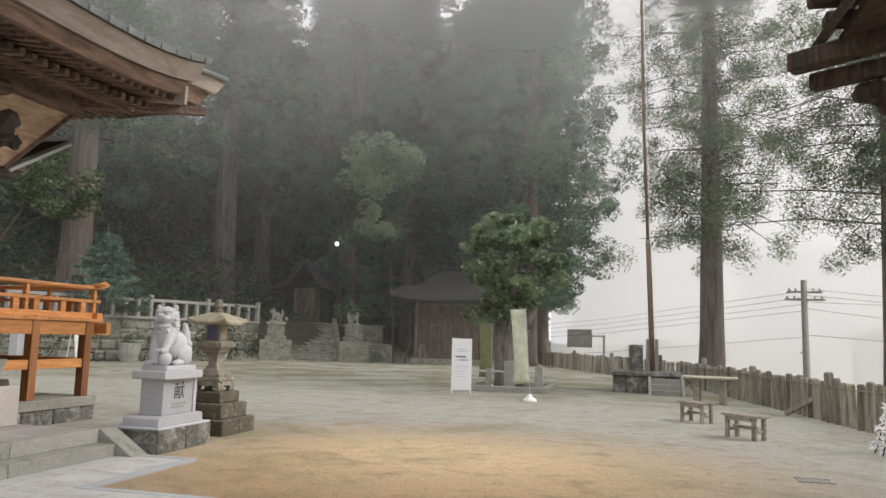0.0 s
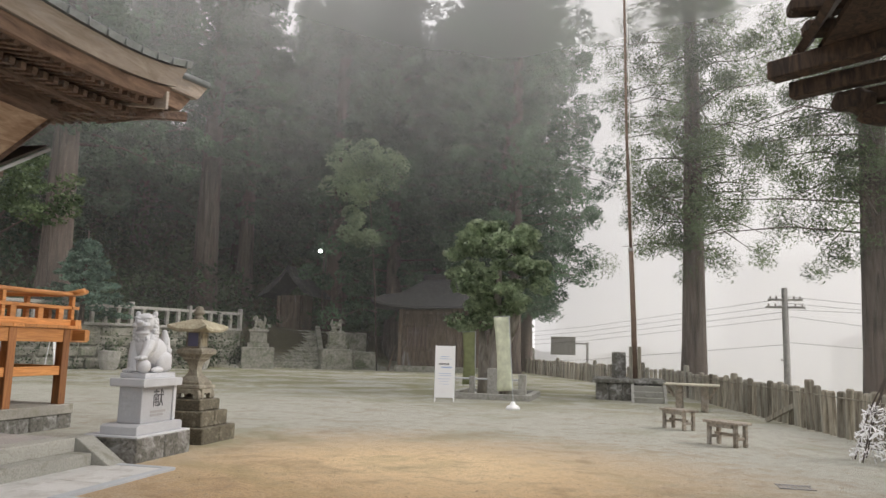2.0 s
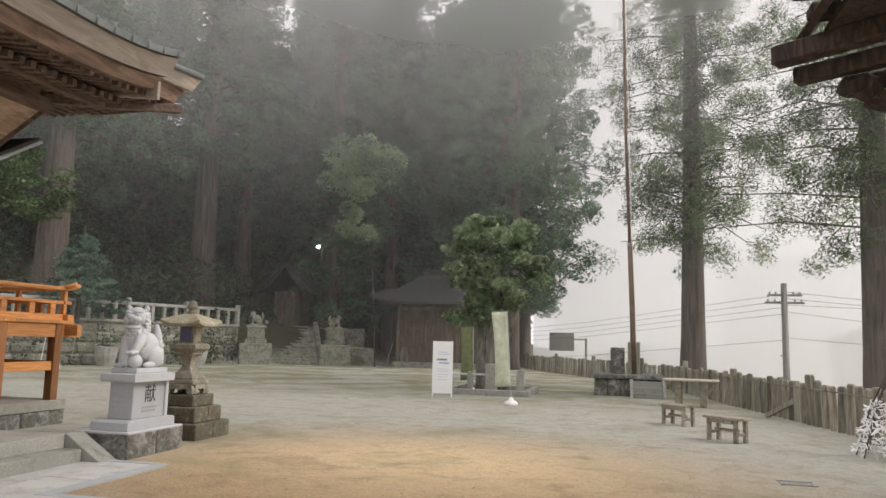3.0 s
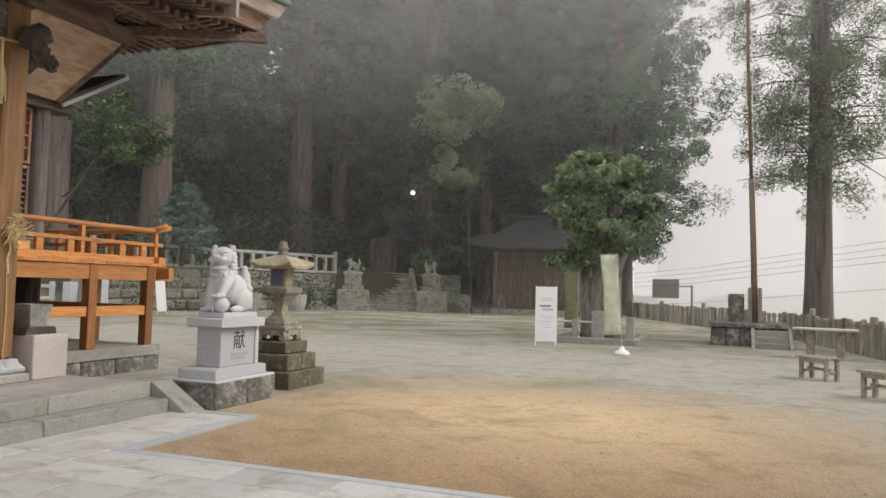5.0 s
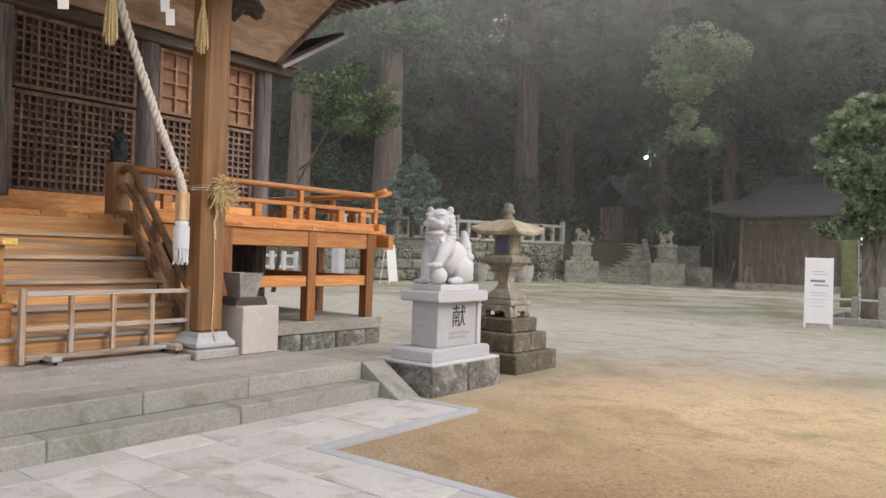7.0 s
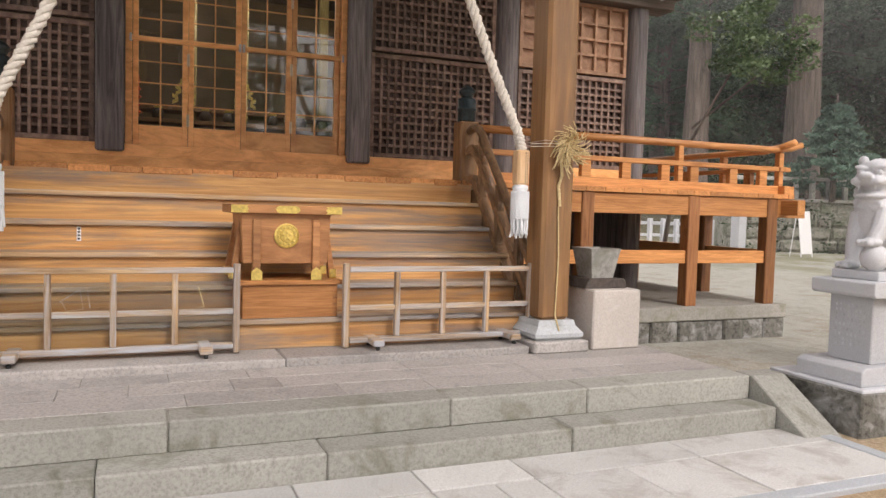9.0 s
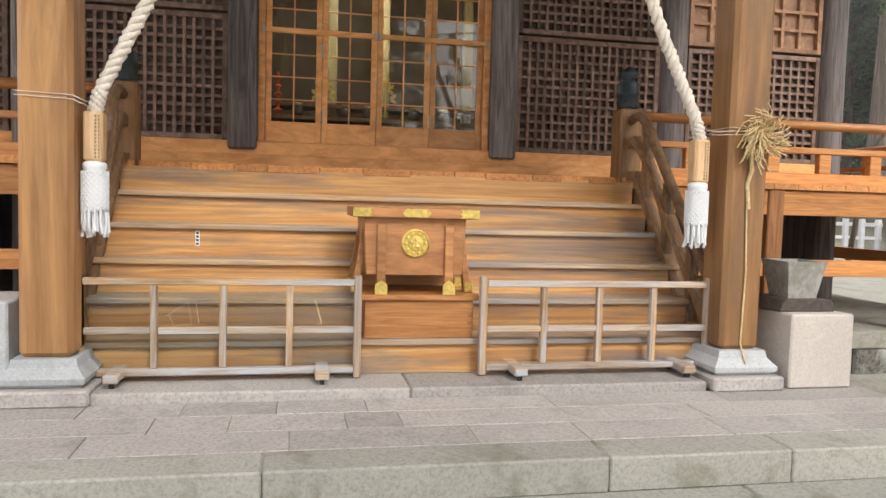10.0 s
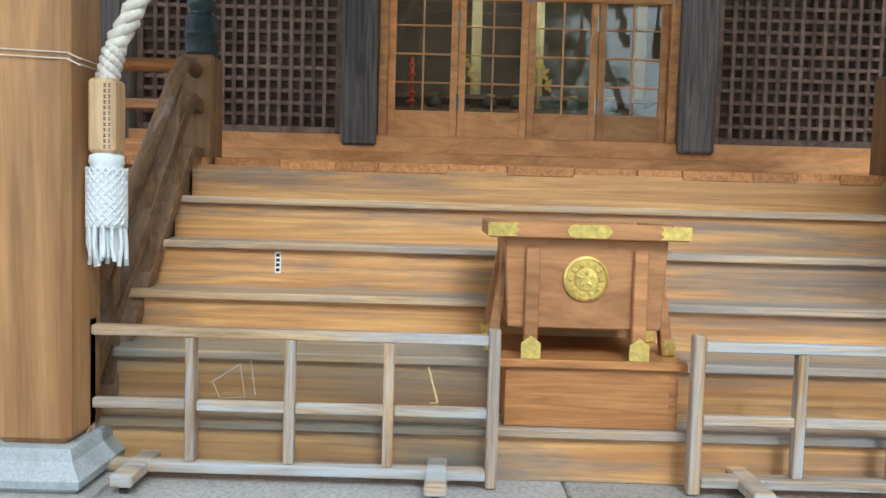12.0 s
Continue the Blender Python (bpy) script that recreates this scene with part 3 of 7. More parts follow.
course(-8.4, -7.58, [3.09, 3.74], 0.30, 0.333, "flag_stone", platform, "flagstone", 0.003)
course(-8.2, -7.575, [4.2, 5.98, 7.9], 0.30, 0.392, "flag_stone", platform, "sill_stone", 0.01)
for y0, y1 in ((9.055, 9.36), (2.78, 3.085)):
    b = prism([(-6.43, 0.336), (-6.60, 0.336), (-6.60, -0.05), (-5.92, -0.05), (-5.92, 0.012)], "y", y0, y1, bev=0.008)
    part("cheek_stone", b, "step_stone", platform)

paving = thing("paving", "pale rectangular paving slabs with grey kerb leading to the steps", "paving", (-4, MID, 0), kind="structure")
bed = box(-6.2, 14, 4.75, 7.39, -0.1, 0.012, 0)
box(-6.2, -5.24, 2.86, 9.26, -0.1, 0.011, 0, bed)
part("bed", bed, "concrete", paving)


def kerbs(x0, x1, y0, y1, along, step):
    a, end = (x0, x1) if along == "x" else (y0, y1)
    while a < end - 0.05:
        b = min(a + step, end)
        if along == "x":
            slab(a, b, y0, y1, -0.08, 0.034, "kerb", paving, "kerb", 0.006, 0.002)
        else:
            slab(x0, x1, a, b, -0.08, 0.034, "kerb", paving, "kerb", 0.006, 0.002)
        a = b


kerbs(-5.20, 13.9, 7.31, 7.42, "x", 1.8)
kerbs(-5.20, 13.9, 4.72, 4.83, "x", 1.8)
kerbs(-5.31, -5.20, 7.31, 9.29, "y", 1.98)
kerbs(-5.31, -5.20, 2.85, 4.83, "y", 1.98)
kerbs(-6.18, -5.315, 9.18, 9.29, "x", 1.2)
kerbs(-6.18, -5.315, 2.85, 2.96, "x", 1.2)

tile_meshes = {}


def tile(x0, x1, y0, y1, top=0.03):
    w, d = round(x1 - x0, 3), round(y1 - y0, 3)
    key = (w, d)
    if key not in tile_meshes:
        tile_meshes[key] = mesh_of(box(-w / 2 + 0.004, w / 2 - 0.004, -d / 2 + 0.004, d / 2 - 0.004, -0.04, 0, 0.004), "paving_slab", "pave")
    piece("paving_slab", tile_meshes[key], paving, pose((x0 + x1) / 2 + 4, (y0 + y1) / 2 - MID, top + random.uniform(-0.0025, 0.0025), random.uniform(-0.1, 0.1), random.uniform(-0.1, 0.1)))


for j in range(6):
    y0 = 4.83 + j * 0.4133
    x = -5.31
    while x < 9.0:
        x1 = -4.78 if (j % 2 and x < -5.3) else (-4.36 if x < -5.3 else x + 0.84)
        tile(x, x1, y0, y0 + 0.4133)
        x = x1
strip_cuts = [2.96, 3.5, 4.0, 4.5, 5.0, 5.4, 5.75, 6.09, 6.4, 6.75, 7.0, 7.56, 8.12, 8.65, 9.18]
for a, b in zip(strip_cuts, strip_cuts[1:]):
    tile(-5.87, -5.315, a, b)
for a, b in zip(strip_cuts[::2], strip_cuts[2::2]):
    tile(-6.19, -5.875, a, b)


# ---------------------------------------------------------------- wooden stairs
FLOOR, EDGE = 1.745, -9.30
stairs = thing("wooden_stairs", "broad worn cedar stairs rising to the hall veranda", "stairs", (-8.6, MID, 0.39))
RISE = (FLOOR - 0.392) / 6
RUN = 0.27
for k in range(6):
    x = -7.95 - k * RUN
    z = 0.392 + k * RISE
    part("riser", box(x - 0.03, x, 3.99, 8.14, z - 0.02 * (k > 0), z + RISE - 0.041, 0.003), "step_wood", stairs)
    if k < 5:
        part("tread", box(x - RUN - 0.03, x + 0.035, 3.976, 8.154, z + RISE - 0.040, z + RISE, 0.007), "nose_wood", stairs, "weathered grey tread")
for y0, y1 in ((3.89, 3.974), (8.156, 8.24)):
    part("stringer", prism([(-7.92, 0.393), (-9.32, 0.393), (-9.32, 1.66), (-9.26, 1.66), (-7.92, 0.50)], "y", y0, y1, bev=0.005), "rail_brown", stairs)

notice = thing("small_notice", "small white paper slip with black writing on a stair riser", "notice", (-8.757, 4.62, 1.19))
part("slip", box(-8.757, -8.754, 4.605, 4.635, 1.135, 1.245, 0), "paper", notice)
for z in (1.145, 1.17, 1.195, 1.22):
    part("writing", box(-8.754, -8.752, 4.611, 4.629, z, z + 0.015, 0), "ink", notice)


# ---------------------------------------------------------------- stair balustrades and newel posts
def balustrade(y):
    b = thing("stair_balustrade", "brown wooden stair balustrade with curved handrail and bronze-capped newel", "balustrade", (-9.42, y, FLOOR), "stair balustrades")
    part("newel", box(-9.52, -9.32, y - 0.10, y + 0.10, FLOOR - 0.10, 2.34, 0.015), "pillar_wood", b)
    prof = [(0.088, 2.34), (0.092, 2.36), (0.092, 2.45), (0.098, 2.455), (0.098, 2.475), (0.092, 2.48), (0.092, 2.56), (0.08, 2.575), (0.055, 2.585), (0.06, 2.60), (0.085, 2.63), (0.083, 2.655), (0.05, 2.685), (0.012, 2.71)]
    part("cap", lathe(prof, (-9.42, y, 0), 20), "bronze", b, "dark bronze onion cap", smooth=True)
    rail = [(-9.36, y, 2.23), (-9.22, y, 2.265), (-9.12, y, 2.245), (-9.02, y, 2.165), (-8.86, y, 1.98), (-8.5, y, 1.58), (-8.1, y, 1.13), (-7.95, y, 0.96)]
    part("handrail", tube(rail, 0.04, 12), "rail_brown", b, smooth=True)
    mid = [(-9.34, 2.03), (-9.20, 2.06), (-9.05, 1.95), (-8.5, 1.31), (-8.0, 0.73)]
    out = [(x, z + 0.04) for x, z in mid] + [(x, z - 0.04) for x, z in reversed(mid)]
    part("middle_rail", prism(out, "y", y - 0.045, y + 0.045, bev=0.006), "rail_brown", b)
    low = [(-9.34, 1.76), (-9.16, 1.76), (-8.5, 1.00), (-8.02, 0.45)]
    out = [(x, z + 0.04) for x, z in low] + [(x, z - 0.04) for x, z in reversed(low)]
    part("lower_rail", prism(out, "y", y - 0.045, y + 0.045, bev=0.006), "rail_brown", b)
    for x, z in ((-9.0, 1.66), (-8.62, 1.23), (-8.22, 0.77)):
        part("strut", prism([(x - 0.035, z - 0.06), (x + 0.035, z - 0.14), (x + 0.035, z + 0.38), (x - 0.035, z + 0.46)], "y", y - 0.035, y + 0.035, bev=0.004), "rail_brown", b)
    return b


balustrade(8.12)
balustrade(4.00)


# ---------------------------------------------------------------- veranda
def veranda(side):
    """side 1: the wing towards larger y; side -1: the other wing."""
    def Y(v):
        return MID + side * (v - MID)

    def bx(x0, x1, a, b, z0, z1, bev=0.006):
        return box(x0, x1, min(Y(a), Y(b)), max(Y(a), Y(b)), z0, z1, bev)

    v = thing("veranda", "orange cedar veranda on square posts round the hall", "veranda", (-9.4, Y(10.5), 0.40), "veranda wings")
    y = 8.05
    while y < 12.5:
        part("floor_board", bx(-10.8, EDGE, y, min(y + 0.24, 12.52), FLOOR - 0.055, FLOOR, 0.004), "new_wood_x", v)
        y += 0.243
    x = -11.1
    while x > -18:
        part("floor_board", bx(x - 0.24, x, 11.45, 12.52, FLOOR - 0.055, FLOOR, 0.004), "new_wood", v)
        x -= 0.243
    part("edge_beam", bx(EDGE - 0.16, EDGE - 0.035, 8.25, 12.75, 1.46, 1.685), "new_wood", v)
    part("side_beam", bx(-18, -9.46, 12.32, 12.45, 1.46, 1.685), "new_wood_x", v)
    part("beam_end", bx(-9.46, -9.08, 12.34, 12.46, 1.49, 1.67), "new_wood_x", v)
    part("tie_beam", bx(EDGE - 0.145, EDGE - 0.05, 8.3, 12.2, 0.90, 1.05), "new_wood", v)
    part("side_tie", bx(-18, -9.46, 12.35, 12.43, 0.90, 1.05), "new_wood_x", v)
    for yy in (8.28, 9.55, 11.0, 12.2):
        part("post", bx(EDGE - 0.17, EDGE - 0.015, yy - 0.08, yy + 0.08, 0.40, 1.69, 0.01), "post_wood", v)
    for xx in (-10.7, -12.3, -14.0, -15.8):
        part("post", bx(xx - 0.08, xx + 0.08, 12.31, 12.47, 0.40, 1.69, 0.01), "post_wood", v)
    for yy in (9.26, 11.2):
        b = tube([(-10.83, Y(yy), 0.3), (-10.83, Y(yy), 1.7)], 0.15, 16)
        part("hall_footing", b, "old_wood", v, smooth=True)
    return v


def railing(side):
    def Y(v):
        return MID + side * (v - MID)

    def bx(x0, x1, a, b, z0, z1, bev=0.005):
        return box(x0, x1, min(Y(a), Y(b)), max(Y(a), Y(b)), z0, z1, bev)

    r = thing("veranda_railing", "low orange cedar railing with turned-up corner ends", "railing", (-9.45, Y(10.5), FLOOR), "veranda railings")
    x = -9.45
    part("base_rail", bx(x - 0.05, x + 0.05, 8.22, 12.62, FLOOR, 1.85), "new_wood", r)
    part("middle_rail", bx(x - 0.045, x + 0.045, 8.2, 12.55, 2.03, 2.085), "new_wood", r)
    pts = [(x, Y(8.2), 2.29), (x, Y(11.6), 2.29), (x, Y(12.35), 2.295), (x, Y(12.6), 2.33), (x, Y(12.75), 2.375)]
    part("top_rail", tube(pts, 0.042, 12), "new_wood", r, smooth=True)
    part("base_rail", bx(-17.5, -9.30, 12.35, 12.45, FLOOR, 1.85), "new_wood_x", r)
    part("middle_rail", bx(-17.5, -9.38, 12.355, 12.445, 2.03, 2.085), "new_wood_x", r)
    pts = [(-17.5, Y(12.4), 2.29), (-9.7, Y(12.4), 2.295), (-9.4, Y(12.4), 2.33), (-9.22, Y(12.4), 2.375)]
    part("top_rail", tube(pts, 0.042, 12), "new_wood_x", r, smooth=True)
    for yy in (9.35, 10.85, 12.4):
        part("post", bx(x - 0.04, x + 0.04, yy - 0.035, yy + 0.035, 1.85, 2.26), "new_wood", r)
    for yy in (8.75, 9.13, 9.57, 10.1, 10.64, 11.06, 11.65, 12.12):
        part("block", bx(x - 0.035, x + 0.035, yy - 0.06, yy + 0.06, 1.85, 2.03), "new_wood", r)
    for xx in (-10.4, -11.6, -12.9, -14.2, -15.5):
        part("post", bx(xx - 0.035, xx + 0.035, 12.36, 12.44, 1.85, 2.26), "new_wood", r)
        part("block", bx(xx + 0.4, xx + 0.52, 12.365, 12.435, 1.85, 2.03), "new_wood", r)
    return r


for sd in (1, -1):
    veranda(sd)
    railing(sd)
    yy = (9.2, 12.42) if sd == 1 else (-0.28, 2.94)
    f = thing("veranda_footing", "low mossy concrete footing with rough stones under the veranda", "footing", (-9.3, sum(yy) / 2, 0), "veranda footings", "structure")
    part("cap", box(-18, -9.24, yy[0], yy[1], 0.24, 0.405, 0.012), "concrete", f)
    a = yy[0]
    while a < yy[1] - 0.1:
        b = min(a + random.uniform(0.35, 0.7), yy[1])
        part("stone", rumple(box(-9.75, -9.255, a + 0.006, b - 0.006, -0.1, 0.238, 0.02), 0.008, 4), "base_stone", f)
        a = b

centre_floor = thing("veranda_floor", "orange cedar floor boards at the head of the stairs", "floor", (-10, MID, FLOOR), kind="structure")
y = 4.12
while y < 8.0:
    w = random.uniform(0.24, 0.42)
    y1 = min(y + w, 8.03)
    part("floor_board", box(-10.72, EDGE + random.uniform(-0.006, 0.006), y + 0.002, y1 - 0.002, FLOOR - 0.06, FLOOR + random.uniform(-0.002, 0.002), 0.005), "new_wood_x", centre_floor)
    y = y1


# ---------------------------------------------------------------- hall front
WALL = -10.83
hall = thing("wall_front", "timber front of the hall with dark old posts", "wall", (WALL, MID, FLOOR), kind="structure")
for yy in (0.94, 2.88, 4.78, 7.36, 9.26, 11.2):
    inner = yy in (4.78, 7.36)
    r = 0.14 if not inner else 0.135
    b = box(WALL - 0.14, WALL + 0.15, yy - r, yy + r, FLOOR + 0.2, 6.0, 0.02) if inner else tube([(WALL, yy, FLOOR), (WALL, yy, 6.0)], 0.155, 20)
    part("column", b, "old_wood", hall, smooth=False)
part("sill", box(WALL - 0.06, WALL + 0.17, 0.9, 11.3, FLOOR, 1.90, 0.008), "door_wood", hall)
part("upper_sill", box(WALL - 0.06, WALL + 0.09, 0.9, 11.3, 1.90, 2.03, 0.006), "door_wood", hall)
part("wall_plate", box(WALL - 0.12, WALL + 0.22, 0.5, 11.64, 4.16, 4.30, 0.01), "old_wood_y", hall)
part("wall_plate", box(WALL - 0.12, WALL + 0.30, 0.42, 11.72, 4.305, 4.42, 0.01), "old_wood_y", hall)
part("upper_wall", box(WALL - 0.10, WALL - 0.02, 0.8, 11.34, 4.40, 7.4, 0), "old_wood_y", hall)
side = thing("wall_side", "dark timber side wall of the hall", "wall", (-14, 11.2, FLOOR), kind="structure")
for yw in (11.2, 0.94):
    part("boards", box(-18, WALL - 0.15, yw - 0.06, yw + 0.06, 0.5, 7.2, 0), "old_wood", side)
part("boards", box(-18.1, -18, 0.9, 11.3, 0.5, 7.2, 0), "old_wood", side)


def lattice_panel(y0, y1, z0, z1, cols, nrows, wood_name, back_name, group):
    cy = (y0 + y1) / 2
    p = thing("lattice_panel", "brown timber lattice shutter in the hall front" if wood_name == "lattice" else "pale timber lattice shutter in the hall front", "lattice", (WALL, cy, z0), group)
    x = WALL
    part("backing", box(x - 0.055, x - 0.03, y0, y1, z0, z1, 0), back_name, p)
    f = 0.05
    for a, b, c, d in ((y0, y0 + f, z0, z1), (y1 - f, y1, z0, z1), (y0 + f, y1 - f, z0, z0 + f), (y0 + f, y1 - f, z1 - f, z1)):
        part("frame", box(x - 0.03, x + 0.035, a, b, c, d, 0.004), wood_name, p)
    iy0, iy1, iz0, iz1 = y0 + f, y1 - f, z0 + f, z1 - f
    t = 0.030 if wood_name == "lattice" else 0.034
    vert = mesh_of(box(-0.025, 0.022, -t / 2, t / 2, 0, iz1 - iz0, 0.003), "slat", wood_name)
    hori = mesh_of(box(-0.025, 0.018, 0, iy1 - iy0, -t / 2, t / 2, 0.003), "slat", wood_name)
    for i in range(1, cols):
        piece("slat", vert, p, pose(0, iy0 + (iy1 - iy0) * i / cols - cy, f))
    for i in range(1, nrows):
        piece("slat", hori, p, pose(0, iy0 - cy, f + (iz1 - iz0) * i / nrows))
    return p


for y0, y1 in ((7.515, 9.10), (3.04, 4.635)):
    lattice_panel(y0, y1, 2.035, 3.225, 17, 12, "lattice", "backing", "dark lattice shutters")
    lattice_panel(y0, y1, 3.255, 4.155, 17, 9, "lattice", "backing", "dark lattice shutters")
for y0, y1 in ((9.43, 11.04), (1.10, 2.71)):
    lattice_panel(y0, y1, 2.035, 3.225, 15, 12, "lattice", "backing", "dark lattice shutters")
    lattice_panel(y0, y1, 3.255, 4.155, 7, 4, "panel_wood", "panel_wood", "pale lattice shutters")

# glazed folding doors
doors = thing("door_1", "four glazed cedar folding doors, closed, with a middle bar", "door", (WALL, MID, 2.03), kind="structure")
for a, b, c, d in ((4.92, 4.985, 2.03, 4.16), (7.155, 7.222, 2.03, 4.16), (4.985, 7.155, 4.06, 4.16)):
    part("door_frame", box(WALL - 0.05, WALL + 0.06, a, b, c, d, 0.005), "door_wood", doors)
for i in range(4):
    a = 4.99 + i * 0.5405
    b = a + 0.536
    lf = part("leaf", join(join(box(WALL - 0.02, WALL + 0.02, a, a + 0.055, 2.035, 4.055, 0.004), box(WALL - 0.02, WALL + 0.02, b - 0.055, b, 2.035, 4.055, 0.004)), join(box(WALL - 0.02, WALL + 0.02, a + 0.055, b - 0.055, 2.035, 2.235, 0.004), box(WALL - 0.02, WALL + 0.02, a + 0.055, b - 0.055, 3.98, 4.055, 0.004))), "door_wood", doors)
    g = part("pane", box(WALL - 0.004, WALL + 0.004, a + 0.05, b - 0.05, 2.23, 3.985, 0), "glass", lf)
    g.visible_shadow = False
    part("muntin", box(WALL - 0.01, WALL + 0.013, (a + b) / 2 - 0.007, (a + b) / 2 + 0.007, 2.235, 3.98, 0.002), "door_wood", lf)
    for k in range(1, 8):
        z = 2.235 + k * 0.218
        part("muntin", box(WALL - 0.009, WALL + 0.011, a + 0.055, b - 0.055, z - 0.006, z + 0.006, 0.002), "door_wood", lf)
    for z in (2.24, 2.87, 3.6):
        part("hinge", box(WALL + 0.02, WALL + 0.028, b - 0.012 if i % 2 == 0 else a - 0.012, b + 0.012 if i % 2 == 0 else a + 0.012, z, z + 0.13, 0.004), "hinge_brass", lf, "pale brass hinge")
part("bar", box(WALL + 0.022, WALL + 0.055, 4.96, 6.068, 3.085, 3.135, 0.005), "door_wood", doors)
part("bar", box(WALL + 0.022, WALL + 0.055, 6.074, 7.19, 3.085, 3.135, 0.005), "door_wood", doors)
for yy in (4.97, 6.05, 6.09, 7.18):
    part("latch", box(WALL + 0.03, WALL + 0.066, yy - 0.012, yy + 0.012, 3.07, 3.15, 0.003), "pillar_stone", doors, "steel latch")

# inside of the hall
room = thing("hall_interior", "dim timber hall interior behind the glass", "room", (-14, MID, 2.0), kind="structure")
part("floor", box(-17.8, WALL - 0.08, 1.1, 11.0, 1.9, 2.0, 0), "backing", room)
part("back_wall", box(-15.0, -14.9, 1.1, 11.0, 2.0, 5.2, 0), "dark_room", room)
part("ceiling_boards", box(-15.0, WALL - 0.1, 1.1, 11.0, 4.7, 4.8, 0), "old_wood_y", room)
for yy in (4.6, 5.75, 6.45, 7.6):
    part("inner_post", box(-13.6, -13.48, yy - 0.06, yy + 0.06, 2.0, 4.7, 0.006), "gilt_post", room)
altar = thing("altar_shelf", "long wooden altar shelf with offerings inside the hall", "altar", (-13.2, MID, 2.0))
part("board", box(-13.4, -12.9, 4.4, 7.8, 2.48, 2.53, 0.005), "rail_brown", altar)
part("board", box(-13.9, -13.4, 4.4, 7.8, 2.70, 2.75, 0.005), "rail_brown", altar)
for yy in (4.5, 6.07, 7.7):
    part("leg", box(-13.3, -13.2, yy - 0.05, yy + 0.05, 2.0, 2.48, 0.005), "rail_brown", altar)
part("cloth", box(-12.92, -12.895, 4.45, 7.75, 2.06, 2.44, 0.003), "carve", altar)


def gold_streamer(y):
    g = thing("gold_streamer", "folded gilt paper streamers on a stand by the altar", "streamer", (-13.1, y, 2.53), "gold streamers")
    part("rod", box(-13.11, -13.09, y - 0.01, y + 0.01, 2.53, 3.06, 0), "brass", g)
    part("tag", box(-13.115, -13.085, y - 0.045, y + 0.045, 3.04, 3.09, 0.004), "brass", g)
    for sgn in (-1, 1):
        for k in range(5):
            a = y + sgn * (0.030 + 0.019 * k + 0.022 * (k % 2))
            z = 3.0 - k * 0.058
            tip = 0.02 * sgn * (1 if k % 2 else -1)
            part("fold", prism([(a - 0.036, z - tip), (a + 0.036, z + tip), (a + 0.036, z + tip + 0.05), (a - 0.036, z - tip + 0.05)], "x", -13.12, -13.10), "brass", g)
    part("foot", box(-13.18, -13.02, y - 0.08, y + 0.08, 2.53, 2.56, 0.004), "carve", g)


for yy in (5.62, 6.42):
    gold_streamer(yy)
red = thing("red_stand", "red lacquered ornament stand beside the altar", "ornament", (-13.2, 5.05, 2.53))
part("stem", tube([(-13.2, 5.05, 2.53), (-13.2, 5.05, 3.1)], 0.02, 8), "red_box", red)
for k in range(5):
    part("tier", lathe([(0.02, 0), (0.07 - 0.008 * k, 0.02), (0.02, 0.05)], (-13.2, 5.05, 2.6 + 0.1 * k), 10), "red_box", red)
for yy in (5.3, 5.9, 6.2, 6.8, 7.2):
    vs = thing("altar_vase", "small dark vessel with gilt rim on the altar shelf", "vase", (-13.1, yy, 2.53), "altar vessels")
    part("body", lathe([(0.05, 0), (0.08, 0.05), (0.075, 0.1), (0.04, 0.15)], (-13.1, yy, 2.53), 12), "carve", vs, smooth=True)
    part("rim", lathe([(0.045, 0.15), (0.06, 0.17), (0.045, 0.18)], (-13.1, yy, 2.53), 12), "brass", vs, smooth=True)
tl = thing("ceiling_tube_lamp", "lit fluorescent tube lamp under the hall ceiling", "lamp", (-12.2, 6.2, 4.35))
part("housing", box(-12.26, -12.14, 5.6, 6.9, 4.37, 4.42, 0.005), "paper", tl)
part("tube", tube([(-12.2, 5.65, 4.345), (-12.2, 6.85, 4.345)], 0.02, 10), "tube", tl)
part("cord", box(-12.205, -12.195, 6.2, 6.21, 4.42, 4.7, 0), "wire", tl)


# ---------------------------------------------------------------- porch pillars
def pillar(y):
    p = thing("porch_pillar", "square keyaki porch pillar on a carved stone base", "pillar", (-7.8, y, 0.335), "porch pillars")
    part("base_plate", box(-8.05, -7.52, y - 0.25, y + 0.25, 0.333, 0.425, 0.012), "flag_stone", p, "flat stone plate")
    prof = [(0.19, 0.425), (0.22, 0.45), (0.225, 0.48), (0.20, 0.505), (0.175, 0.535), (0.165, 0.58)]
    b = lathe([(r * 1.414, z) for r, z in prof], (-7.79, y, 0), 4, turn=math.pi / 4)
    part("base", b, "pillar_stone", p, "grey stone base")
    b = bmesh.new()
    box(-7.935, -7.655, y - 0.14, y + 0.14, 0.58, 4.45, 0.028, b)
    part("shaft", b, "pillar_wood", p)
    return p


PL, PR = 3.965, 8.165
for yy in (PL, PR):
    pillar(yy)

